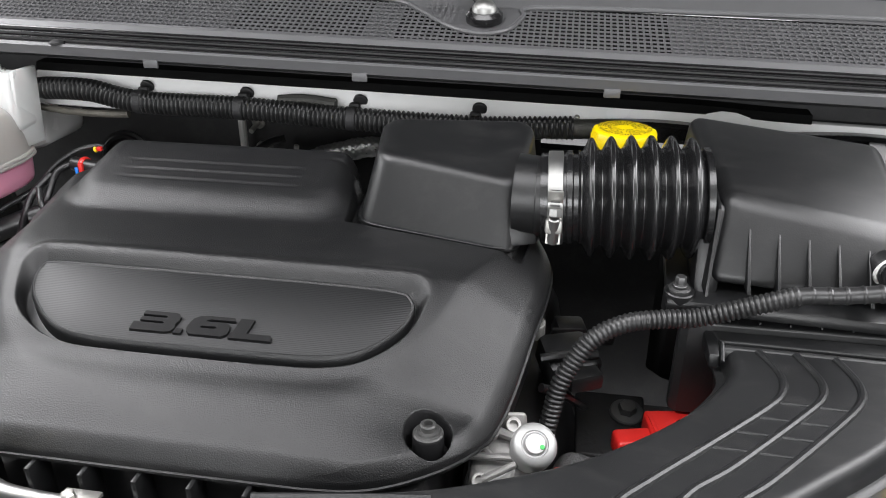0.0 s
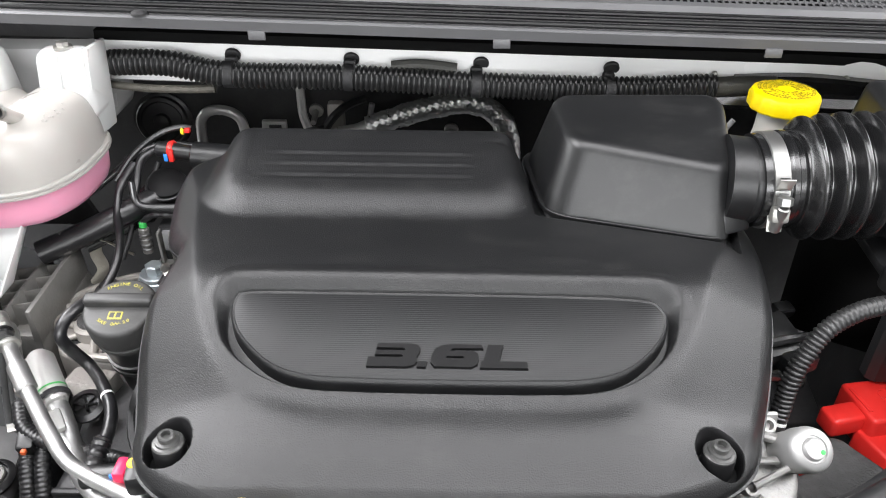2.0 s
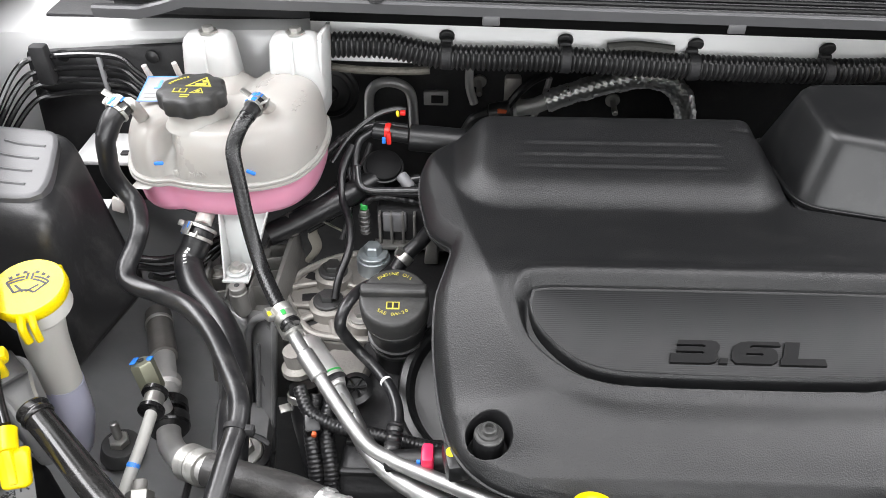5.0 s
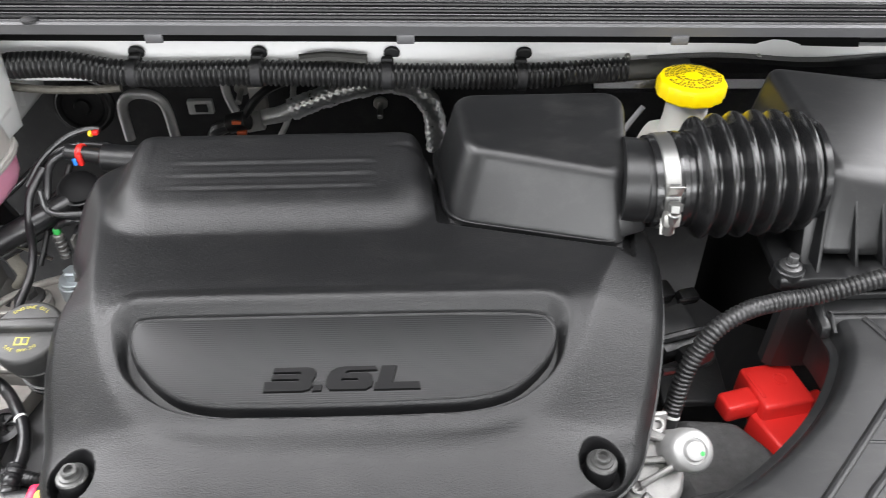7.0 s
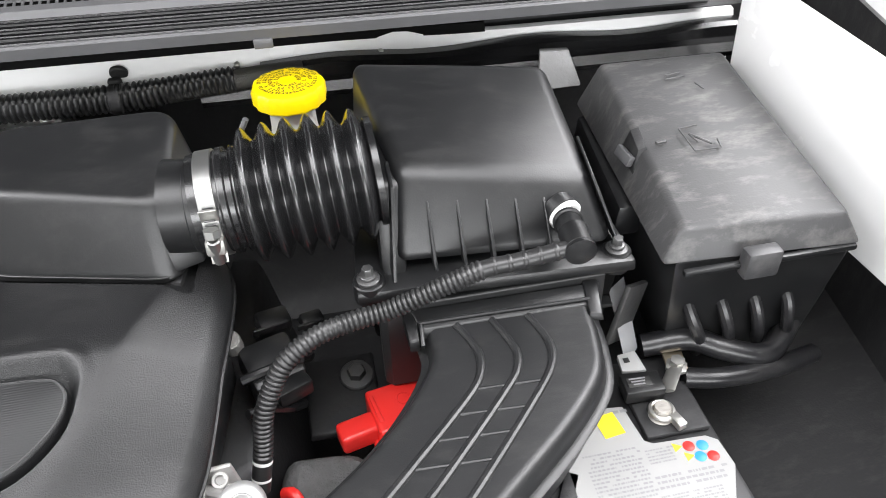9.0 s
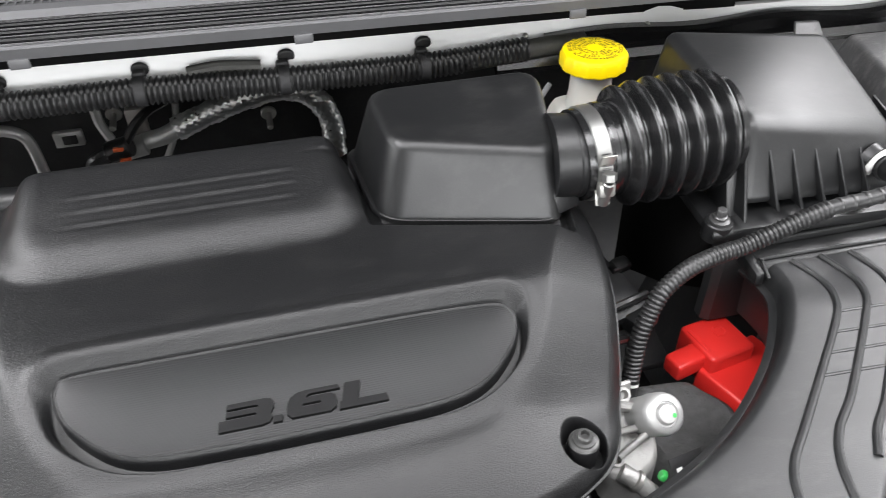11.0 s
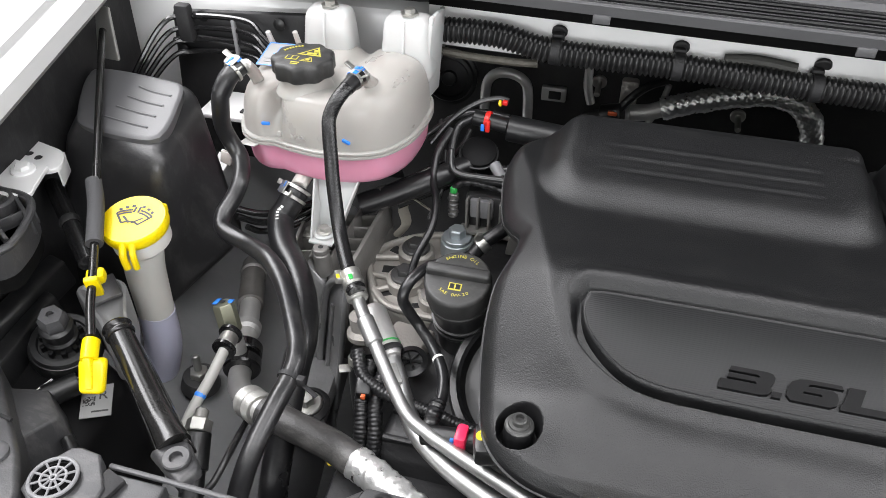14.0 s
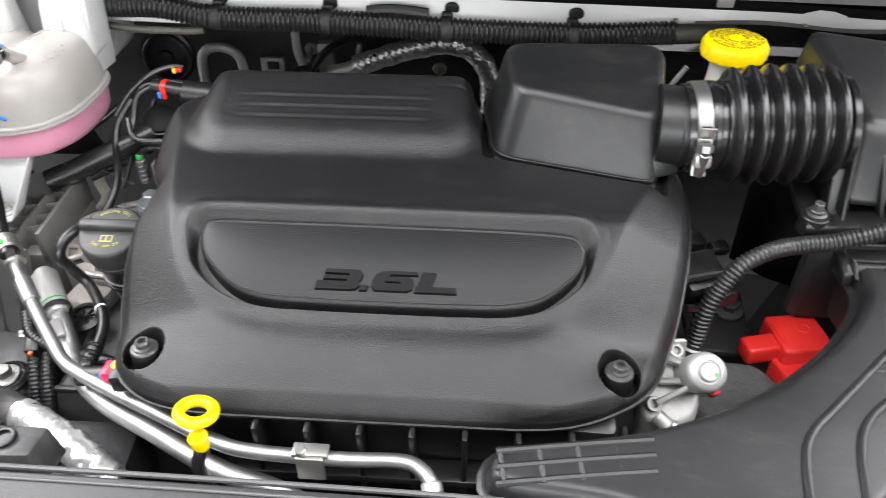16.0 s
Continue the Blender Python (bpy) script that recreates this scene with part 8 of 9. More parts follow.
    part("upper_plate", slab(closed([(-0.850, 0.640), (-0.832, 0.653), (-0.808, 0.649), (-0.787, 0.641), (-0.775, 0.616), (-0.800, 0.604), (-0.84, 0.606)], 0.004), [(0, 1.080), (0, 1.0835), (0.0008, 1.0845)]), WHITE, t)
    part("folded_lip", box8([(-0.7885, 0.642, 1.062), (-0.7775, 0.617, 1.062), (-0.776, 0.618, 1.062), (-0.787, 0.643, 1.062)],
                            [(-0.7885, 0.642, 1.084), (-0.7775, 0.617, 1.084), (-0.776, 0.618, 1.084), (-0.787, 0.643, 1.084)], 0.0005), WHITE, t)
    part("lower_plate", slab(closed([(-0.850, 0.610), (-0.800, 0.611), (-0.781, 0.612), (-0.777, 0.603), (-0.769, 0.580), (-0.766, 0.566), (-0.79, 0.560), (-0.85, 0.555)], 0.004), [(0, 1.0855), (0, 1.0885), (0.0008, 1.0893)]), WHITE, t)
    hexbolt(t, (-0.795, 0.5975, 1.0893), (0.1, -0.05, 1), 0.0070, 0.006, WHITE, 1.6, label="white painted bolt")
    for x, y in ((-0.8165, 0.6305), (-0.8035, 0.6265)):
        part("hole", cyl((x, y, 1.0830), (x, y, 1.0852), 0.0038, n=16), MATT, t)
    t = thing("headlamp_mount_arm", (-0.78, 0.53, 1.06), "black plastic mounting arm with lattice ribs", "bracket")
    arm = closed([(-0.850, 0.566), (-0.790, 0.567), (-0.764, 0.563), (-0.748, 0.546), (-0.736, 0.515), (-0.738, 0.490), (-0.78, 0.472), (-0.85, 0.47)], 0.006)
    # web near-black for the shade in the pockets between the ribs
    part("web", slab(arm, [(0.002, 1.045), (0, 1.075), (0.001, 1.076)]), HOLE, t)
    part("rim", tube([(x, y, 1.087) for x, y in arm[::3]] + [(arm[0][0], arm[0][1], 1.087)], 0.0036, 10, 0.005), COWLDARK, t)
    part("rim_wall", slab(arm, [(0.0, 1.060), (-0.001, 1.086), (0.003, 1.087), (0.004, 1.076)], None, False), COWLDARK, t)
    for (x0, y0), (x1, y1) in (((-0.782, 0.565), (-0.742, 0.536)), ((-0.80, 0.545), (-0.742, 0.508)), ((-0.815, 0.522), (-0.752, 0.482)), ((-0.790, 0.478), (-0.752, 0.552)), ((-0.815, 0.485), (-0.778, 0.558))):
        part("rib", box8([(x0 - 0.002, y0, 1.07), (x0 + 0.002, y0 + 0.002, 1.07), (x1 + 0.002, y1 + 0.002, 1.07), (x1 - 0.002, y1, 1.07)],
                         [(x0 - 0.0015, y0, 1.088), (x0 + 0.0015, y0 + 0.002, 1.088), (x1 + 0.0015, y1 + 0.002, 1.088), (x1 - 0.0015, y1, 1.088)], 0.0006), COWLDARK, t)
    part("boss", lathe([(0.0165, -0.02), (0.0165, 0.0), (0.0145, 0.002), (0.012, 0.002), (0.011, -0.003)], (-0.789, 0.552, 1.088), (0, 0, 1), 28), COWLDARK, t)
    hexbolt(t, (-0.789, 0.552, 1.085), (0, 0, 1), 0.0065, 0.006, STEEL, 1.6, label="dark steel bolt")
    t = thing("radiator_brace", (-0.59, 0.44, 1.0), "glossy black tubular brace with flattened end", "brace")
    part("tube", tube([(-0.641, 0.488, 1.024), (-0.618, 0.469, 1.018), (-0.590, 0.445, 1.010), (-0.568, 0.427, 1.004), (-0.554, 0.416, 1.001)], 0.0104, 22, 0.004, lambda s: 0.0104 + 0.0022 * soft(s, 0.085, 0.12)), GLOSS, t, angle=60)
    part("collar", tube([(-0.6475, 0.4935, 1.0262), (-0.639, 0.4865, 1.0238)], 0.0118, 22, 0.0016, lambda s: 0.0116 + 0.0007 * math.sin(s * 900)), GLOSS, t, "rippled collar")
    part("side_flange", box8([(-0.628, 0.490, 1.000), (-0.546, 0.421, 0.985), (-0.543, 0.424, 0.985), (-0.625, 0.493, 1.000)],
                             [(-0.630, 0.488, 1.016), (-0.548, 0.419, 1.001), (-0.545, 0.422, 1.001), (-0.627, 0.491, 1.016)], 0.001), GLOSS, t)
    part("foot", box8([(-0.572, 0.405, 0.995), (-0.530, 0.381, 0.995), (-0.522, 0.401, 0.995), (-0.545, 0.423, 0.995)],
                      [(-0.566, 0.406, 1.005), (-0.532, 0.385, 1.005), (-0.525, 0.401, 1.005), (-0.546, 0.420, 1.006)], 0.003), COWLDARK, t, "flattened grey foot")
    part("foot_ring", lathe([(0.0105, 0), (0.0105, 0.003), (0.0095, 0.004), (0.0050, 0.004), (0.0042, 0.0005), (0.0002, 0.0004)], (-0.543, 0.402, 1.0052), (0, 0, 1), 26), COWLDARK, t)
    part("clamp_plate", box((-0.701, 0.546, 1.0095), (0.036, 0.026, 0.004), 0.0015, rot(3, -3, -42)), STEEL, t, "bare steel plate at the brace's end")
    hexbolt(t, (-0.711, 0.550, 1.0115), (0, 0, 1), 0.0052, 0.005, BOLT, 1.5)
    h = thing("wing_conduit", (-0.767, 0.600, 1.033), "glossy black conduit beside the wing", "conduit")
    part("tube", tube([(-0.813, 0.640, 1.043), (-0.767, 0.600, 1.033), (-0.722, 0.560, 1.025)], 0.0085, 14, 0.005), RUBBER, h)
    part("band", lathe([(0.0088, -0.005), (0.0094, -0.004), (0.0094, 0.004), (0.0088, 0.005)], (-0.767, 0.600, 1.033), (0.091, -0.080, -0.018), 20, caps=False), MATT, h, "black tape band")
    # lines on the bulkhead corner
    t = thing("brake_lines", (-0.70, 0.85, 1.1), "four black brake lines in a clip", "brake lines")
    for k in range(4):
        z = 1.135 - 0.014 * k
        part("line", tube([(-0.84, 0.80 - 0.004 * k, 1.05 - 0.01 * k), (-0.80, 0.85, z - 0.01), (-0.77, 0.868, z), (-0.70, 0.868, z + 0.002), (-0.67, 0.852, z - 0.008), (-0.63, 0.83, z - 0.028)], 0.0032, 8, 0.006), RUBBER, t)
    part("clip", box((-0.715, 0.868, 1.112), (0.005, 0.006, 0.05), 0.002), GREYPLASTIC, t)
    part("clip", box((-0.775, 0.866, 1.128), (0.018, 0.014, 0.044), 0.004), MATT, t)
    t = thing("dark_corner_panel", (-0.72, 0.9, 1.08), "black sound deadening panel behind the brake lines", "panel")
    part("sheet", box8([(-0.815, 0.872, 0.95), (-0.52, 0.875, 0.95), (-0.52, 0.885, 0.95), (-0.815, 0.882, 0.95)],
                       [(-0.80, 0.880, 1.135), (-0.60, 0.880, 1.148), (-0.60, 0.89, 1.148), (-0.80, 0.89, 1.135)], 0.004), MATT, t)
    for x, z in ((-0.79, 1.09), (-0.755, 1.135), (-0.66, 1.135)):
        part("push_pin", lathe([(0.007, 0), (0.007, 0.002), (0.004, 0.0035), (0.0005, 0.004)], (x, 0.8735, z), (0, -1, 0.05), 16), SMOOTH, t, "black push pin")
    part("fold", tube([(-0.80, 0.874, 1.10), (-0.76, 0.871, 1.108), (-0.68, 0.872, 1.104), (-0.60, 0.874, 1.112)], 0.004, 8, 0.012), MATT, t)
    t = thing("tank_shelf", (-0.68, 0.83, 1.03), "white painted ledge beside the tank", "ledge")
    part("ledge", box((-0.70, 0.835, 1.045), (0.09, 0.06, 0.006), 0.002), WHITE, t)
    part("slot", box((-0.69, 0.82, 1.0495), (0.012, 0.008, 0.002), 0.0005), MATT, t)
    for k in range(3):
        hose("vacuum_line", [(-0.66 + 0.01 * k, 0.70, 1.005 - 0.012 * k), (-0.63, 0.715, 0.99 - 0.012 * k), (-0.60, 0.74, 0.985 - 0.01 * k), (-0.56, 0.78, 0.99)], 0.0036, "thin black line below the coolant tank", RUBBER, "line", n=8)


left_corner()


# ---- front panel, dipstick ----
def front():
    t = thing("radiator_cover_panel", (-0.3, 0.3, 1.0), "matt dark grey plastic radiator cover panel", "cover panel")
    out = [(-0.578, 0.377), (-0.535, 0.3768), (-0.5335, 0.356), (-0.528, 0.3505), (-0.494, 0.3495), (-0.487, 0.3545), (-0.478, 0.3758), (-0.40, 0.3735), (-0.25, 0.3725), (-0.10, 0.371), (0.02, 0.369), (0.06, 0.33), (0.06, 0.20), (-0.60, 0.20), (-0.60, 0.30), (-0.588, 0.36)]
    lie = lambda x, y: (y - 0.37) * 0.12
    part("sheet", slab(out, rounded(0.985, 1.012, 0.0025), lie, fill="CDT"), mat("panel_plastic", (0.031, 0.0315, 0.033), 0.42, grain=900, bump=0.2, var=0.08, blotch=8), t)
    part("rear_lip", tube([(-0.585, 0.384, 1.007), (-0.52, 0.383, 1.007), (-0.40, 0.380, 1.007), (-0.25, 0.379, 1.007), (-0.10, 0.3775, 1.007), (0.0, 0.376, 1.006)], 0.0022, 8, 0.02), MESHGREY, t)
    part("groove_bead", tube([(-0.474, 0.3695, 1.0125), (-0.44, 0.3685, 1.0125), (-0.40, 0.3675, 1.0125), (-0.25, 0.3665, 1.0125), (-0.02, 0.364, 1.0122)], 0.0012, 8, 0.02), MESHGREY, t)
    part("notch_floor", box((-0.507, 0.363, 0.998), (0.060, 0.030, 0.006), 0.001), COWLDARK, t, "sunk floor of the screw notch")
    part("screw_washer", lathe([(0.0100, 0), (0.0100, 0.0015), (0.0090, 0.0022), (0.001, 0.0022)], (-0.493, 0.365, 1.001), (0, 0, 1), 26), MESHGREY, t)
    hexbolt(t, (-0.493, 0.365, 1.003), (0, 0, 1), 0.0052, 0.004, MESHGREY, 1.5)
    part("blue_mark", box((-0.4925, 0.3645, 1.0092), (0.006, 0.005, 0.0008), 0.0002), BLUEMARK, t, "blue paint mark")
    part("clip", lathe([(0.0118, 0), (0.0118, 0.0025), (0.010, 0.004), (0.001, 0.0046)], (-0.412, 0.359, 1.0085), (0, 0, 1), 30), COWLGREY, t, "round push clip")
    t = thing("horn_grille", (-0.605, 0.357, 1.02), "grey round grille on a black bracket", "grille")
    part("bracket", slab([(-0.626, 0.346), (-0.628, 0.360), (-0.613, 0.3845), (-0.606, 0.3865), (-0.590, 0.3845), (-0.571, 0.361), (-0.571, 0.354), (-0.588, 0.336), (-0.594, 0.333), (-0.612, 0.337)], rounded(1.004, 1.019, 0.002)), COWLDARK, t)
    c = Vector((-0.6065, 0.3570, 1.0230))
    part("rim", ring_wheel(c, (0, 0, 1), 0.0158, 0.0014, 40, 8), GREYPLASTIC, t)
    part("wall", lathe([(0.0165, -0.006), (0.0168, 0.0), (0.0150, 0.0004), (0.0148, -0.003)], c, (0, 0, 1), 40, caps=False), MATT, t)
    part("well", cyl((c.x, c.y, 1.0165), (c.x, c.y, 1.0195), 0.0150, n=32), HOLE, t)
    part("inner_ring", ring_wheel(c, (0, 0, 1), 0.0085, 0.0010, 28, 6), GREYPLASTIC, t)
    part("hub", ring_wheel(c, (0, 0, 1), 0.0022, 0.0011, 16, 6), GREYPLASTIC, t)
    for k in range(10):
        a = k * math.pi / 5
        d = Vector((math.cos(a), math.sin(a), 0))
        part("spoke", tube([c + d * 0.003, c + d * 0.0155], 0.0009, 6, 0.004), GREYPLASTIC, t)
    solo("dark_tape_strip", box((-0.580, 0.346, 1.0145), (0.018, 0.06, 0.004), 0.001, rot(0, 0, -18)), MATT, "black felt tape beside the panel", "tape")
    solo("copper_tape_piece", box((-0.588, 0.318, 1.012), (0.014, 0.014, 0.003), 0.0008, rot(0, 0, -18)), COPPER, "small piece of copper coloured tape", "tape")
    t = thing("carrier_bracket", (-0.386, 0.404, 0.99), "dark grey carrier bracket with a round hole", "bracket")
    part("block", box8([(-0.416, 0.388, 0.965), (-0.362, 0.390, 0.965), (-0.358, 0.424, 0.965), (-0.408, 0.424, 0.965)],
                       [(-0.413, 0.391, 1.000), (-0.364, 0.394, 1.000), (-0.361, 0.421, 0.999), (-0.405, 0.421, 0.999)], 0.0025), COWLDARK, t)
    part("side_gusset", box8([(-0.452, 0.388, 0.970), (-0.414, 0.388, 0.970), (-0.407, 0.422, 0.970), (-0.440, 0.410, 0.970)],
                             [(-0.448, 0.390, 0.978), (-0.412, 0.390, 0.998), (-0.406, 0.420, 0.997), (-0.438, 0.408, 0.977)], 0.002), COWLDARK, t)
    part("collar", lathe([(0.0095, 0), (0.0095, 0.002), (0.0080, 0.0026), (0.0062, 0.0022), (0.0060, -0.004), (0.0005, -0.004)], (-0.389, 0.4075, 1.0005), (0, 0, 1), 26), SMOOTH, t, "round push clip hole")
    t = thing("dipstick", (-0.24, 0.42, 0.98), "yellow ring handled oil dipstick", "dipstick")
    ax = Vector((0.10, -0.85, 0.52)).normalized()
    c = Vector((-0.2400, 0.4200, 1.0280))
    part("ring", ring_wheel(c, (0.12, 0.20, 0.95), 0.0122, 0.0046, 40, 14), YELLOW, t, "yellow plastic ring")
    part("neck", cyl(c + Vector((0.002, -0.012, -0.012)), c + Vector((0.003, -0.012, -0.026)), 0.0075, 0.006, 16), YELLOW, t)
    part("shaft", tube([c + Vector((0.003, -0.012, -0.024)), (-0.240, 0.400, 0.985), (-0.234, 0.408, 0.92), (-0.22, 0.43, 0.86)], 0.0052, 12, 0.006), HOSE, t)
    t = thing("intake_manifold", (-0.11, 0.5, 0.9), "black plastic intake manifold with upright fins", "manifold")
    part("body", box8([(-0.28, 0.472, 0.80), (0.085, 0.462, 0.80), (0.09, 0.72, 0.80), (-0.28, 0.72, 0.80)],
                      [(-0.27, 0.462, 0.985), (0.075, 0.452, 0.985), (0.08, 0.72, 1.0), (-0.30, 0.72, 1.0)], 0.01), SMOOTH, t)
    for k in range(9):
        x = -0.25 + k * 0.041
        part("fin", box((x, 0.447, 0.955), (0.004, 0.022, 0.07), 0.001), SMOOTH, t)
    part("rail", box((-0.09, 0.446, 0.932), (0.34, 0.022, 0.008), 0.002), SMOOTH, t)


front()


# ---- right side: brake reservoir, valve, battery, fuse box ----
def brake_reservoir():
    t = thing("brake_fluid_reservoir", (0.216, 0.84, 1.05), "milky brake fluid reservoir with yellow cap", "brake reservoir")
    part("body", box8([(0.168, 0.812, 1.02), (0.268, 0.812, 1.02), (0.268, 0.885, 1.02), (0.168, 0.885, 1.02)],
                      [(0.185, 0.828, 1.078), (0.252, 0.828, 1.076), (0.252, 0.872, 1.082), (0.185, 0.872, 1.084)], 0.012, 3), NECK, t)
    part("float_lead", tube([(0.150, 0.85, 1.06), (0.160, 0.848, 1.085), (0.172, 0.846, 1.108)], 0.0028, 8, 0.004), GREYPLASTIC, t, "pale wire tie")
    part("neck", lathe([(0.024, -0.01), (0.0215, 0.008), (0.0205, 0.035)], (0.2155, 0.843, 1.090), (0, 0, 1), 30), NECK, t)
    cap = part("cap", lathe([(0.0315, 0), (0.0335, 0.002), (0.0335, 0.013), (0.0315, 0.017), (0.027, 0.019), (0.001, 0.0195)], (0.2155, 0.843, 1.1235), (0, 0, 1), 60,
                            lambda a: 1 + 0.016 * (1 if math.sin(14 * a) > 0 else -1)), YELLOW, t, "bright yellow notched cap")
    rng = random.Random(9)
    text = bmesh.new()
    for radius in (0.0255, 0.0205, 0.0155, 0.0105):
        n = int(2 * math.pi * radius / 0.0031)
        for k in range(n):
            if rng.random() < 0.16:
                continue
            ang = 2 * math.pi * k / n
            for q in range(3):
                w, h = ((0.0022, 0.0008), (0.0008, 0.0038), (0.0020, 0.0008))[q]
                c = Vector((rng.choice((-0.0007, 0.0007)) if q == 1 else 0.0, radius + (0.0013, 0.0, -0.0012)[q] * rng.choice((1, 1, 0.1)), 0))
                v = [c + Vector((sx * w / 2, sy * h / 2, 0)) for sx, sy in ((-1, -1), (1, -1), (1, 1), (-1, 1))]
                text.faces.new([text.verts.new(Matrix.Rotation(ang, 3, "Z") @ p + Vector((0.2155, 0.843, 1.1434))) for p in v])
    part("printed_mark", text, BLACKPRINT, cap, "black embossed warning print", smooth=False)


brake_reservoir()


PALEALU = mat("pale_aluminium", (0.42, 0.42, 0.415), 0.5, metal=0.6, grain=400, bump=0.15, var=0.1, blotch=50)


def egr_valve():
    ax = Vector((0.10, -0.62, 0.78)).normalized()
    o = Vector((0.1465, 0.518, 0.988))
    t = thing("metal_valve", o, "bare aluminium valve with a round silver lid", "valve")
    part("drum", lathe([(0.0150, -0.022), (0.0158, -0.006), (0.0168, 0.0), (0.0170, 0.014), (0.0160, 0.0185), (0.0140, 0.0208), (0.0100, 0.0218), (0.0094, 0.0205), (0.0086, 0.0205), (0.0080, 0.0224), (0.0070, 0.0236), (0.001, 0.0240)], o, ax, 48), PALEALU, t, "silver drum lid")
    part("green_mark", lathe([(0.0020, 0.0238), (0.0017, 0.0245), (0.0002, 0.0246)], o + Vector((0.005, -0.001, -0.002)), ax, 12), GREENMARK, t, "green paint dot")
    body = closed([(0.100, 0.508), (0.104, 0.494), (0.120, 0.488), (0.140, 0.492), (0.150, 0.508), (0.147, 0.535), (0.128, 0.546), (0.106, 0.540)], 0.005)
    part("body", slab(body, rounded(0.935, 0.972, 0.005), lambda x, y: (y - 0.52) * 0.55), RAWCAST, t)
    part("back_wall", box8([(0.100, 0.540, 0.960), (0.145, 0.545, 0.960), (0.145, 0.552, 0.960), (0.100, 0.547, 0.960)],
                           [(0.104, 0.541, 0.998), (0.140, 0.545, 0.998), (0.140, 0.550, 0.998), (0.104, 0.546, 0.998)], 0.003), RAWCAST, t)
    for x, y, z, r in ((0.114, 0.531, 0.992, 0.0075), (0.131, 0.541, 0.990, 0.0060), (0.110, 0.500, 0.968, 0.0065)):
        part("boss", lathe([(r, -0.016), (r, 0.003), (r * 0.92, 0.0036), (r * 0.6, 0.0036), (r * 0.55, -0.002), (0.0003, -0.002)], (x, y, z), ax, 22), RAWCAST, t)
    for a, b, r in (((0.100, 0.515, 0.978), (0.136, 0.514, 0.982), 0.0030), ((0.112, 0.498, 0.972), (0.136, 0.505, 0.984), 0.0028), ((0.121, 0.536, 0.986), (0.136, 0.528, 0.988), 0.0040), ((0.104, 0.526, 0.984), (0.118, 0.515, 0.979), 0.0032)):
        m = [(p + q) / 2 for p, q in zip(a, b)]
        part("arm", tube([a, m, b], r, 10, 0.004), RAWCAST, t)
    part("lower_fitting", tube([(0.112, 0.492, 0.962), (0.122, 0.484, 0.957), (0.136, 0.474, 0.945)], 0.0072, 14, 0.004), RAWCAST, t)
    part("collar", lathe([(0.0078, -0.002), (0.009, -0.001), (0.009, 0.002), (0.0078, 0.003)], (0.122, 0.484, 0.957), (0.7, -0.5, -0.4), 20), ZINC, t)
    part("green_tip", cyl((0.140, 0.482, 0.962), (0.144, 0.480, 0.960), 0.0045, n=12), GREENMARK, t)
    part("red_stub", tube([(0.168, 0.562, 0.928), (0.175, 0.557, 0.933), (0.180, 0.549, 0.927)], 0.0052, 12, 0.004), RED, t, "red rubber hose stub")
    part("black_label", box((0.162, 0.480, 0.965), (0.030, 0.002, 0.024), 0.0005, rot(-40, 0, 10)), MATT, t)
    for k in range(3):
        part("printed_mark", box((0.154 + 0.008 * k, 0.4785, 0.966 - 0.002 * (k % 2)), (0.005, 0.0012, 0.006), 0.0002, rot(-40, 0, 10)), WHITEPRINT, t)


RAWCAST = mat("raw_casting", (0.36, 0.355, 0.345), 0.5, metal=0.55, grain=300, bump=0.5, var=0.25, blotch=70)
egr_valve()


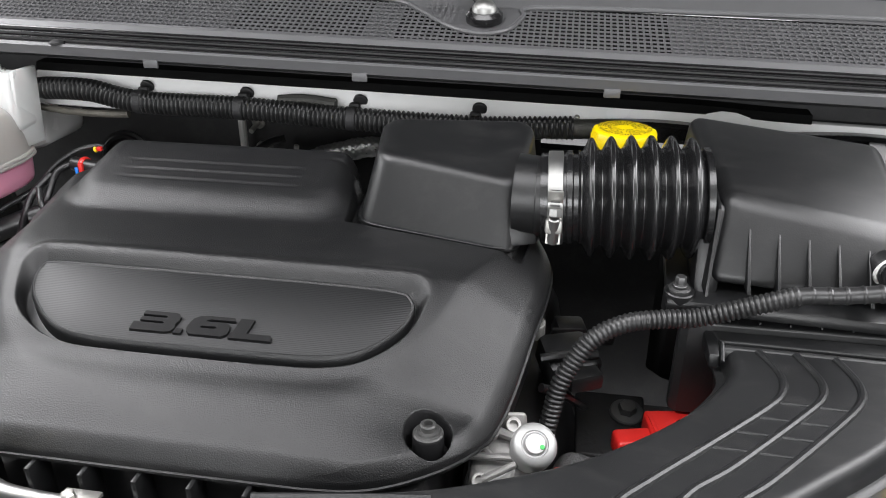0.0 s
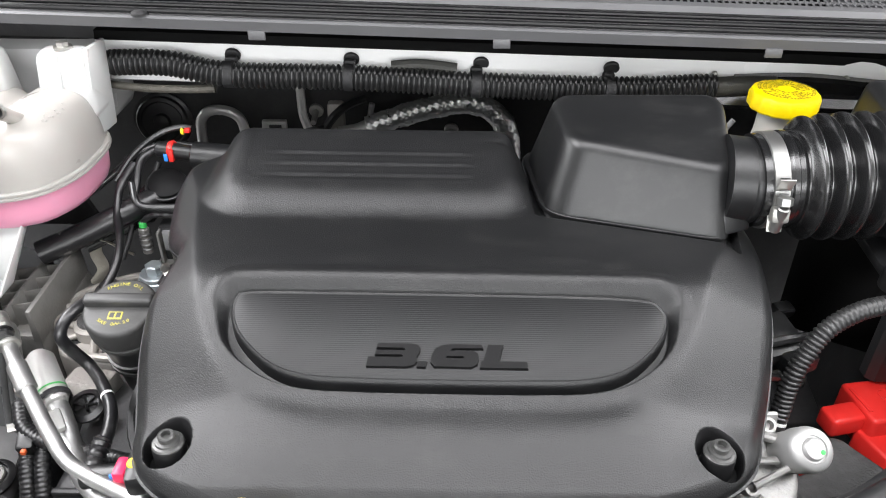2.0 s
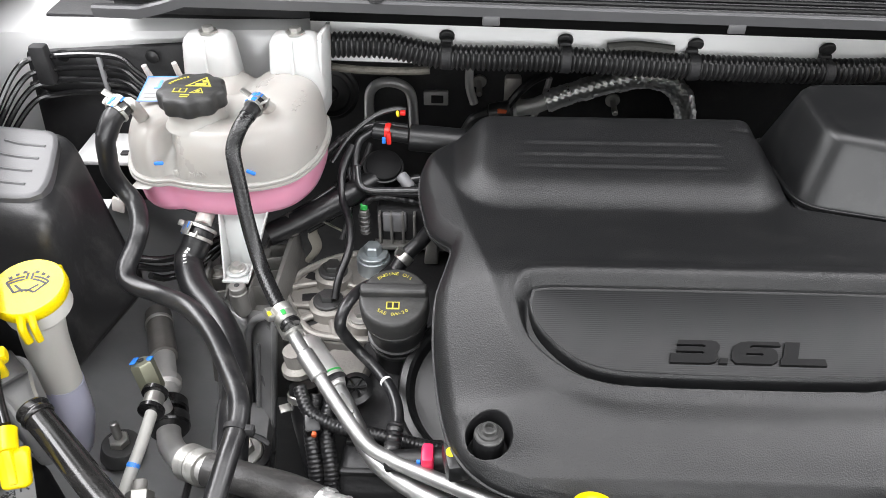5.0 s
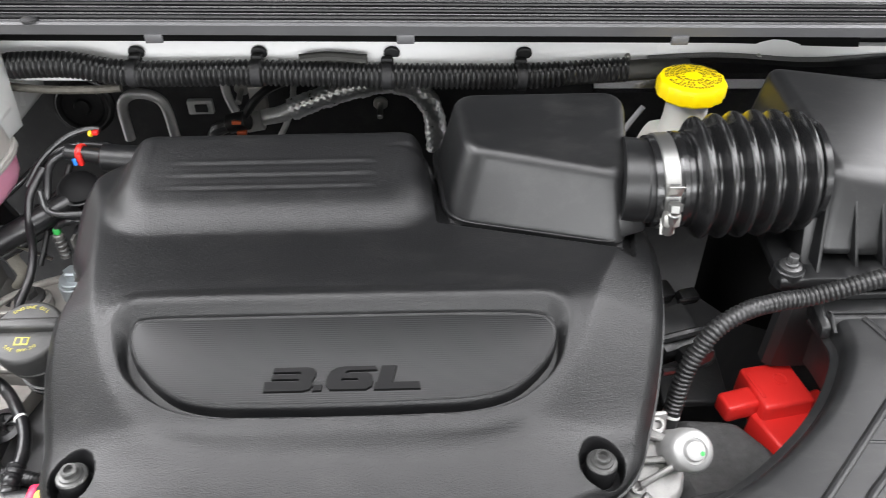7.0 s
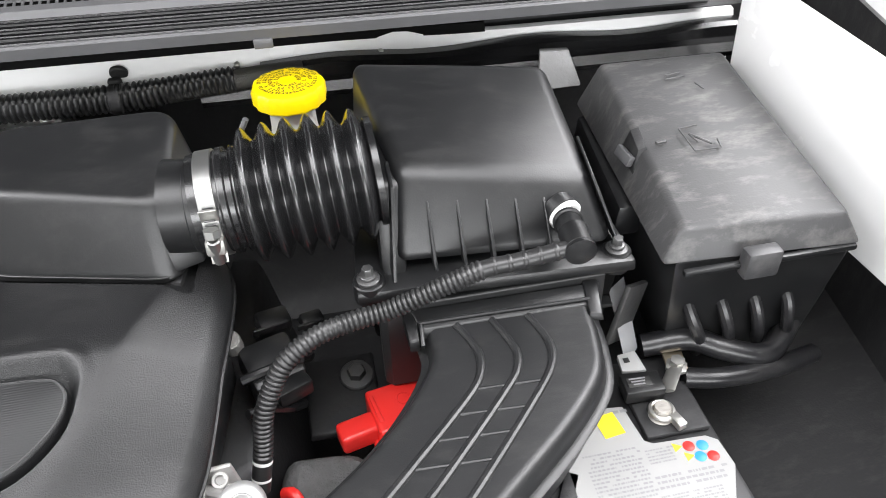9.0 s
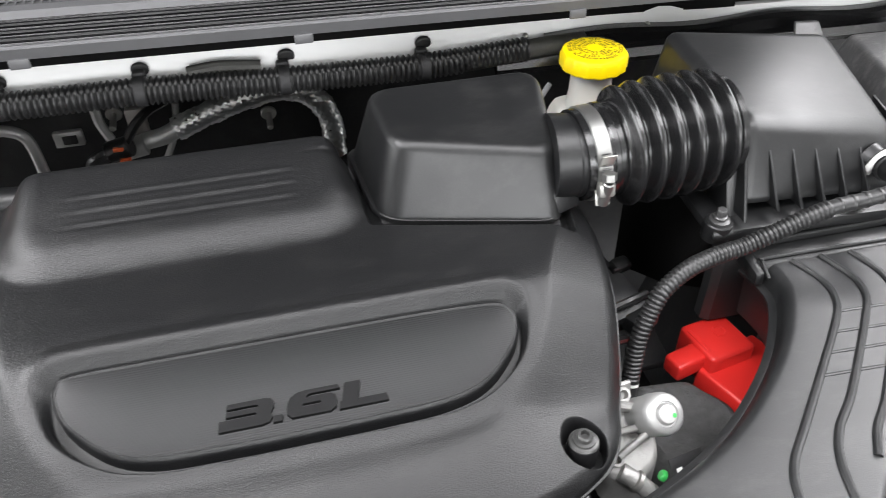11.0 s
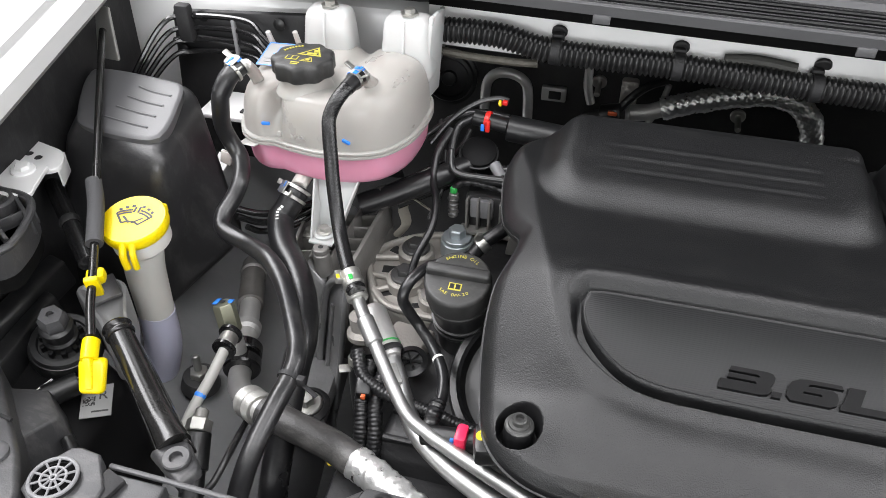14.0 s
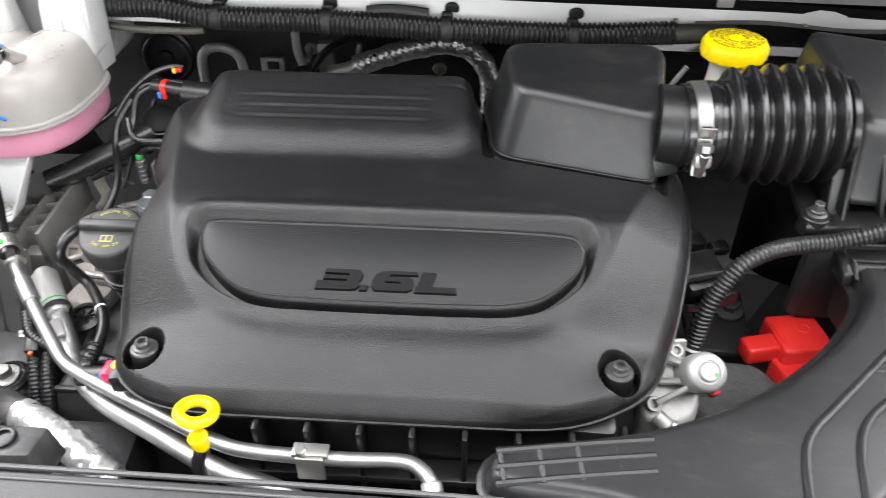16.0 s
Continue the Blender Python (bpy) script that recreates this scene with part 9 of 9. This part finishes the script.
def battery():
    t = thing("battery", (0.42, 0.50, 0.78), "grey car battery with white printed top label", "battery")
    part("case", box((0.420, 0.505, 0.850), (0.20, 0.24, 0.18), 0.005), mat("battery_case", (0.022, 0.022, 0.023), 0.45, bump=0.1), t)
    out = [(0.436, 0.574), (0.452, 0.572), (0.456, 0.536), (0.462, 0.532), (0.506, 0.530), (0.514, 0.524), (0.516, 0.500), (0.500, 0.468), (0.447, 0.459), (0.394, 0.463), (0.386, 0.490), (0.39, 0.574)]
    lab = part("label", slab(out, [(0, 0.940), (0, 0.9445), (0.0005, 0.945)]), LABELWHITE, t, "white printed battery label")
    rng = random.Random(3)
    for x0, x1, y0, y1, h in ((0.402, 0.446, 0.530, 0.466, 0.0017), (0.452, 0.474, 0.525, 0.512, 0.0014), (0.450, 0.505, 0.500, 0.490, 0.0022), (0.448, 0.496, 0.484, 0.466, 0.0013), (0.440, 0.450, 0.566, 0.560, 0.003)):
        text = bmesh.new()
        y = y0
        while y > y1:
            x = x0
            while x < x1:
                w = h * (0.4 + 1.8 * rng.random())
                if rng.random() < 0.86:
                    text.faces.new([text.verts.new((x + dx, y + dy, 0.9453)) for dx, dy in ((0, 0), (w, 0), (w, h), (0, h))])
                x += w + h * 0.5
            y -= h * 2.1
        if text.faces:
            part("printed_text", text, GREYPLASTIC, lab, "grey small print", smooth=False)
    part("yellow_field", box((0.434, 0.556, 0.9453), (0.018, 0.022, 0.0004), 0, rot(0, 0, 8)), YELLOWMARK, lab, "yellow warning field")
    for k, (x, y, m2) in enumerate(((0.478, 0.524, YELLOWMARK), (0.488, 0.523, RED), (0.499, 0.5215, BLUEMARK), (0.484, 0.514, YELLOWMARK), (0.493, 0.512, BLUEMARK), (0.503, 0.5105, RED))):
        part("warning_symbol", lathe([(0.0048, 0), (0.0048, 0.0004), (0.0046, 0.0005)], (x, y, 0.945), (0, 0, 1), 3 if m2 is YELLOWMARK else 16), m2, lab)
    part("terminal_well", box((0.487, 0.562, 0.943), (0.055, 0.050, 0.006), 0.002), MATT, t)
    part("post", lathe([(0.0105, 0), (0.0105, 0.004), (0.0070, 0.006), (0.0070, 0.014), (0.0064, 0.0150), (0.001, 0.0150)], (0.479, 0.556, 0.942), (0, 0, 1), 30), CAST, t)
    part("clamp", ring_wheel((0.479, 0.556, 0.952), (0, 0, 1), 0.0090, 0.0024, 30, 8), ZINC, t, "zinc terminal clamp")
    part("clamp_ears", box((0.487, 0.543, 0.952), (0.008, 0.014, 0.007), 0.001, rot(0, 0, 15)), ZINC, t)
    part("clamp_strap", tube([(0.490, 0.572, 0.955), (0.498, 0.582, 0.957), (0.508, 0.594, 0.957)], 0.008, 8, 0.004, flat=0.3), ZINC, t)
    part("cable_nut", lathe([(0.010, 0), (0.010, 0.003), (0.0065, 0.004), (0.0065, 0.010), (0.003, 0.0105)], (0.510, 0.596, 0.953), (0, 0, 1), 6), ZINC, t)
    part("cable_lug", box((0.5125, 0.606, 0.953), (0.018, 0.026, 0.003), 0.001, rot(0, 0, -10)), mat("brass_lug", (0.6, 0.52, 0.38), 0.35, metal=1.0, bump=0.1), t)
    part("sensor_block", box((0.471, 0.580, 0.956), (0.034, 0.022, 0.014), 0.002, rot(0, 0, -3)), SMOOTH, t, "black battery sensor block")
    part("sensor_label", box((0.468, 0.580, 0.9633), (0.020, 0.010, 0.0006), 0.0001, rot(0, 0, -3)), CAPGREY, t)
    for k in range(3):
        part("sensor_print", box((0.467, 0.5835 - 0.003 * k, 0.9638), (0.014 - 0.002 * k, 0.0012, 0.0004), 0, rot(0, 0, -3)), GREYPLASTIC, t)
    w = thing("painted_flap", (0.476, 0.64, 0.97), "pale painted tray flap beside the duct", "bracket")
    part("flap", box8([(0.468, 0.607, 0.955), (0.484, 0.622, 0.955), (0.486, 0.624, 0.955), (0.470, 0.609, 0.955)],
                      [(0.466, 0.655, 1.000), (0.484, 0.668, 1.000), (0.486, 0.670, 1.000), (0.468, 0.657, 1.000)], 0.0008), PRIMER, w)
    part("tab", box8([(0.459, 0.595, 0.958), (0.480, 0.592, 0.958), (0.478, 0.614, 0.958), (0.461, 0.612, 0.958)],
                     [(0.459, 0.595, 0.962), (0.480, 0.592, 0.962), (0.478, 0.614, 0.964), (0.461, 0.612, 0.964)], 0.001), LABELWHITE, w, "white tab with mark")
    part("mark", box((0.466, 0.604, 0.9645), (0.005, 0.005, 0.0006), 0.0001), BLACKPRINT, w)
    c = thing("battery_cable", (0.56, 0.58, 0.94), "thick black battery cables", "cable")
    part("cable", tube([(0.515, 0.590, 0.945), (0.55, 0.585, 0.942), (0.60, 0.59, 0.935), (0.66, 0.61, 0.92)], 0.009, 14, 0.006), HOSE, c)
    part("cable", tube([(0.49, 0.625, 0.955), (0.53, 0.618, 0.962), (0.56, 0.605, 0.955), (0.60, 0.60, 0.945), (0.64, 0.63, 0.95), (0.68, 0.66, 0.96)], 0.0105, 14, 0.006), HOSE, c)
    for nm, lab2, boxes in (("terminal_cover", "red plastic positive terminal cover", (((0.232, 0.605, 0.932), (0.034, 0.022, 0.020), 14), ((0.270, 0.617, 0.926), (0.050, 0.050, 0.040), 10), ((0.290, 0.585, 0.908), (0.080, 0.06, 0.04), 20))),
                            ("terminal_cover", "red plastic terminal cover corner", (((0.412, 0.541, 0.938), (0.030, 0.024, 0.012), 38), ((0.408, 0.537, 0.930), (0.044, 0.030, 0.010), 38)))):
        r = thing(nm, boxes[0][0], lab2, "terminal cover")
        for k, (cc, ss, rz) in enumerate(boxes):
            part(("tongue", "hood", "base")[k], box(cc, ss, 0.004, rot(0, 0, rz), 3), RED, r)
        if len(boxes) == 3:
            part("rib", box((0.2495, 0.615, 0.938), (0.004, 0.030, 0.018), 0.001, rot(0, 0, 12)), RED, r)
            part("symbol", ring_wheel((0.274, 0.622, 0.9462), (0, 0, 1), 0.006, 0.0008, 20, 6), RED, r)
    fold = closed([(0.160, 0.560), (0.168, 0.592), (0.190, 0.600), (0.214, 0.594), (0.236, 0.588), (0.252, 0.560), (0.250, 0.50), (0.22, 0.46), (0.175, 0.47), (0.158, 0.52)], 0.006)
    f = solo("battery_blanket", slab(fold, rounded(0.80, 0.928, 0.018), lambda x, y: 0.006 * math.sin(x * 95) * math.cos(y * 80 + x * 40)), FELT, "grey felt battery insulation blanket", "insulation")
    solo("battery_tray_rib", box((0.372, 0.487, 0.93), (0.014, 0.08, 0.03), 0.003, rot(0, 0, -30)), MATT, "black battery tray edge", "battery tray")


battery()


def fuse_box():
    t = thing("fuse_box", (0.57, 0.73, 0.98), "black fuse box with pale grey scuffed lid", "fuse box")
    high = [(0.504, 0.621, 1.087), (0.640, 0.612, 1.088), (0.640, 0.836, 1.125), (0.517, 0.847, 1.122)]
    low = [(0.486, 0.611, 1.059), (0.655, 0.600, 1.059), (0.655, 0.850, 1.072), (0.500, 0.860, 1.072)]
    lidm = mat("scuffed_lid", (0.045, 0.045, 0.046), 0.44, grain=600, bump=0.15, var=0.35, rvar=0.08, blotch=22, spec=0.45, dust=0.35)
    part("lid", box8(low, high, 0.005, 3), lidm, t, "scuffed dark grey lid")
    part("base", box8([(0.515, 0.630, 0.93), (0.65, 0.625, 0.93), (0.65, 0.85, 0.93), (0.525, 0.85, 0.93)],
                      [(0.496, 0.610, 1.062), (0.652, 0.604, 1.062), (0.652, 0.848, 1.072), (0.510, 0.858, 1.072)], 0.005), SMOOTH, t)
    part("left_step", box8([(0.478, 0.69, 1.03), (0.505, 0.69, 1.03), (0.512, 0.84, 1.03), (0.492, 0.84, 1.03)],
                           [(0.482, 0.69, 1.062), (0.505, 0.69, 1.062), (0.514, 0.84, 1.07), (0.496, 0.84, 1.07)], 0.004), SMOOTH, t)
    part("lip", box((0.575, 0.602, 1.058), (0.15, 0.006, 0.006), 0.002), SMOOTH, t)
    # black block stands in for the shaded notch in the lid's edge
    part("clip_recess_shade", box8([(0.5005, 0.712, 1.078), (0.520, 0.712, 1.078), (0.524, 0.748, 1.084), (0.5035, 0.748, 1.084)],
                             [(0.5045, 0.716, 1.1020), (0.512, 0.716, 1.1040), (0.515, 0.742, 1.1090), (0.5070, 0.742, 1.1070)], 0.0005), MATT, t, "black block for the shade in the latch opening")
    part("clip", box((0.4985, 0.728, 1.090), (0.006, 0.024, 0.010), 0.0012, rot(0, 20, 5)), COWLGREY, t, "grey latch")
    part("front_latch", box((0.562, 0.598, 1.062), (0.030, 0.014, 0.026), 0.003), COWLDARK, t, "dark grey front latch")
    def top(x, y):
        return 1.0905 + (y - 0.616) * 0.1625
    sl = math.degrees(math.atan(0.1625))
    for a, b, w in (((0.549, 0.700), (0.573, 0.700), 0.0007), ((0.549, 0.700), (0.547, 0.730), 0.0007), ((0.547, 0.730), (0.565, 0.732), 0.0007), ((0.573, 0.700), (0.575, 0.712), 0.0007), ((0.553, 0.722), (0.568, 0.706), 0.0011), ((0.553, 0.722), (0.556, 0.711), 0.0008),
                    ((0.520, 0.716), (0.530, 0.717), 0.0016), ((0.565, 0.800), (0.585, 0.802), 0.0007), ((0.567, 0.806), (0.583, 0.808), 0.0007), ((0.590, 0.790), (0.594, 0.780), 0.0007)):
        (x0, y0), (x1, y1) = a, b
        part("moulded_line", tube([(x0, y0, top(x0, y0)), ((x0 + x1) / 2, (y0 + y1) / 2, top(x0, (y0 + y1) / 2)), (x1, y1, top(x1, y1))], w, 6, 0.006), lidm, t)
    c = thing("fuse_box_cables", (0.58, 0.62, 0.98), "black cable looms under the fuse box", "cables")
    for k in range(4):
        part("cable", tube([(0.52 + k * 0.03, 0.64, 1.02), (0.525 + k * 0.03, 0.615, 0.995), (0.535 + k * 0.028, 0.61, 0.97), (0.55 + k * 0.03, 0.63, 0.93)], 0.0055, 10, 0.006), HOSE, c)
    part("bracket", box((0.478, 0.640, 0.985), (0.030, 0.006, 0.060), 0.002, rot(0, 20, 30)), STEEL, c, "grey steel bracket")
    b = thing("hinge_bracket", (0.475, 0.86, 1.13), "grey body bracket behind the filter box", "bracket")
    part("plate", box8([(0.455, 0.845, 1.10), (0.50, 0.845, 1.10), (0.50, 0.85, 1.10), (0.455, 0.85, 1.10)],
                       [(0.462, 0.868, 1.132), (0.492, 0.868, 1.130), (0.492, 0.873, 1.13), (0.462, 0.873, 1.132)], 0.002), STEEL, b)


fuse_box()


def engine_right():
    t = thing("engine_end", (0.18, 0.6, 0.85), "black engine end with hoses and bolts in shadow", "engine part")
    part("block", box8([(0.09, 0.50, 0.70), (0.21, 0.56, 0.70), (0.21, 0.82, 0.70), (0.09, 0.82, 0.70)],
                       [(0.09, 0.55, 0.93), (0.15, 0.59, 0.93), (0.16, 0.82, 0.97), (0.09, 0.82, 0.97)], 0.012), DARK, t)
    part("coil", box((0.170, 0.645, 0.985), (0.045, 0.045, 0.03), 0.006, rot(15, 0, 20)), SMOOTH, t)
    part("coil_rail", tube([(0.148, 0.622, 1.0), (0.172, 0.626, 1.004), (0.196, 0.636, 1.0)], 0.004, 8, 0.004), SMOOTH, t)
    part("plug", box((0.185, 0.62, 0.985), (0.03, 0.02, 0.016), 0.003, rot(0, 0, 25)), SMOOTH, t)
    part("fitting", cyl((0.142, 0.66, 1.0), (0.142, 0.652, 1.018), 0.008, n=14), CASTDARK, t)
    part("lead", tube([(0.15, 0.60, 0.985), (0.165, 0.61, 0.975), (0.18, 0.62, 0.96), (0.19, 0.64, 0.94)], 0.004, 8, 0.004), HOSE, t)
    part("plate", box8([(0.186, 0.655, 0.865), (0.258, 0.655, 0.865), (0.258, 0.74, 0.880), (0.186, 0.74, 0.880)],
                       [(0.188, 0.657, 0.872), (0.256, 0.657, 0.872), (0.256, 0.738, 0.887), (0.188, 0.738, 0.887)], 0.002), DARK, t, "dark steel mounting plate")
    hexbolt(t, (0.238, 0.712, 0.883), (0, -0.2, 1), 0.0095, 0.010, STEEL, 1.8)
    for x, y, z, s in ((0.172, 0.70, 0.985, 0.030), (0.190, 0.675, 0.965, 0.026), (0.205, 0.705, 0.975, 0.022), (0.165, 0.665, 0.955, 0.024)):
        part("connector", box((x, y, z), (s, s * 0.7, s * 0.55), 0.004, rot(12, 8, 20)), SMOOTH, t)
        part("connector_lip", box((x - 0.002, y - s * 0.36, z + 0.002), (s * 1.05, 0.003, s * 0.3), 0.001, rot(12, 8, 20)), HOSE, t)
    part("side_rail", box((0.128, 0.60, 0.99), (0.010, 0.10, 0.03), 0.003, rot(0, 0, -8)), SMOOTH, t)


engine_right()
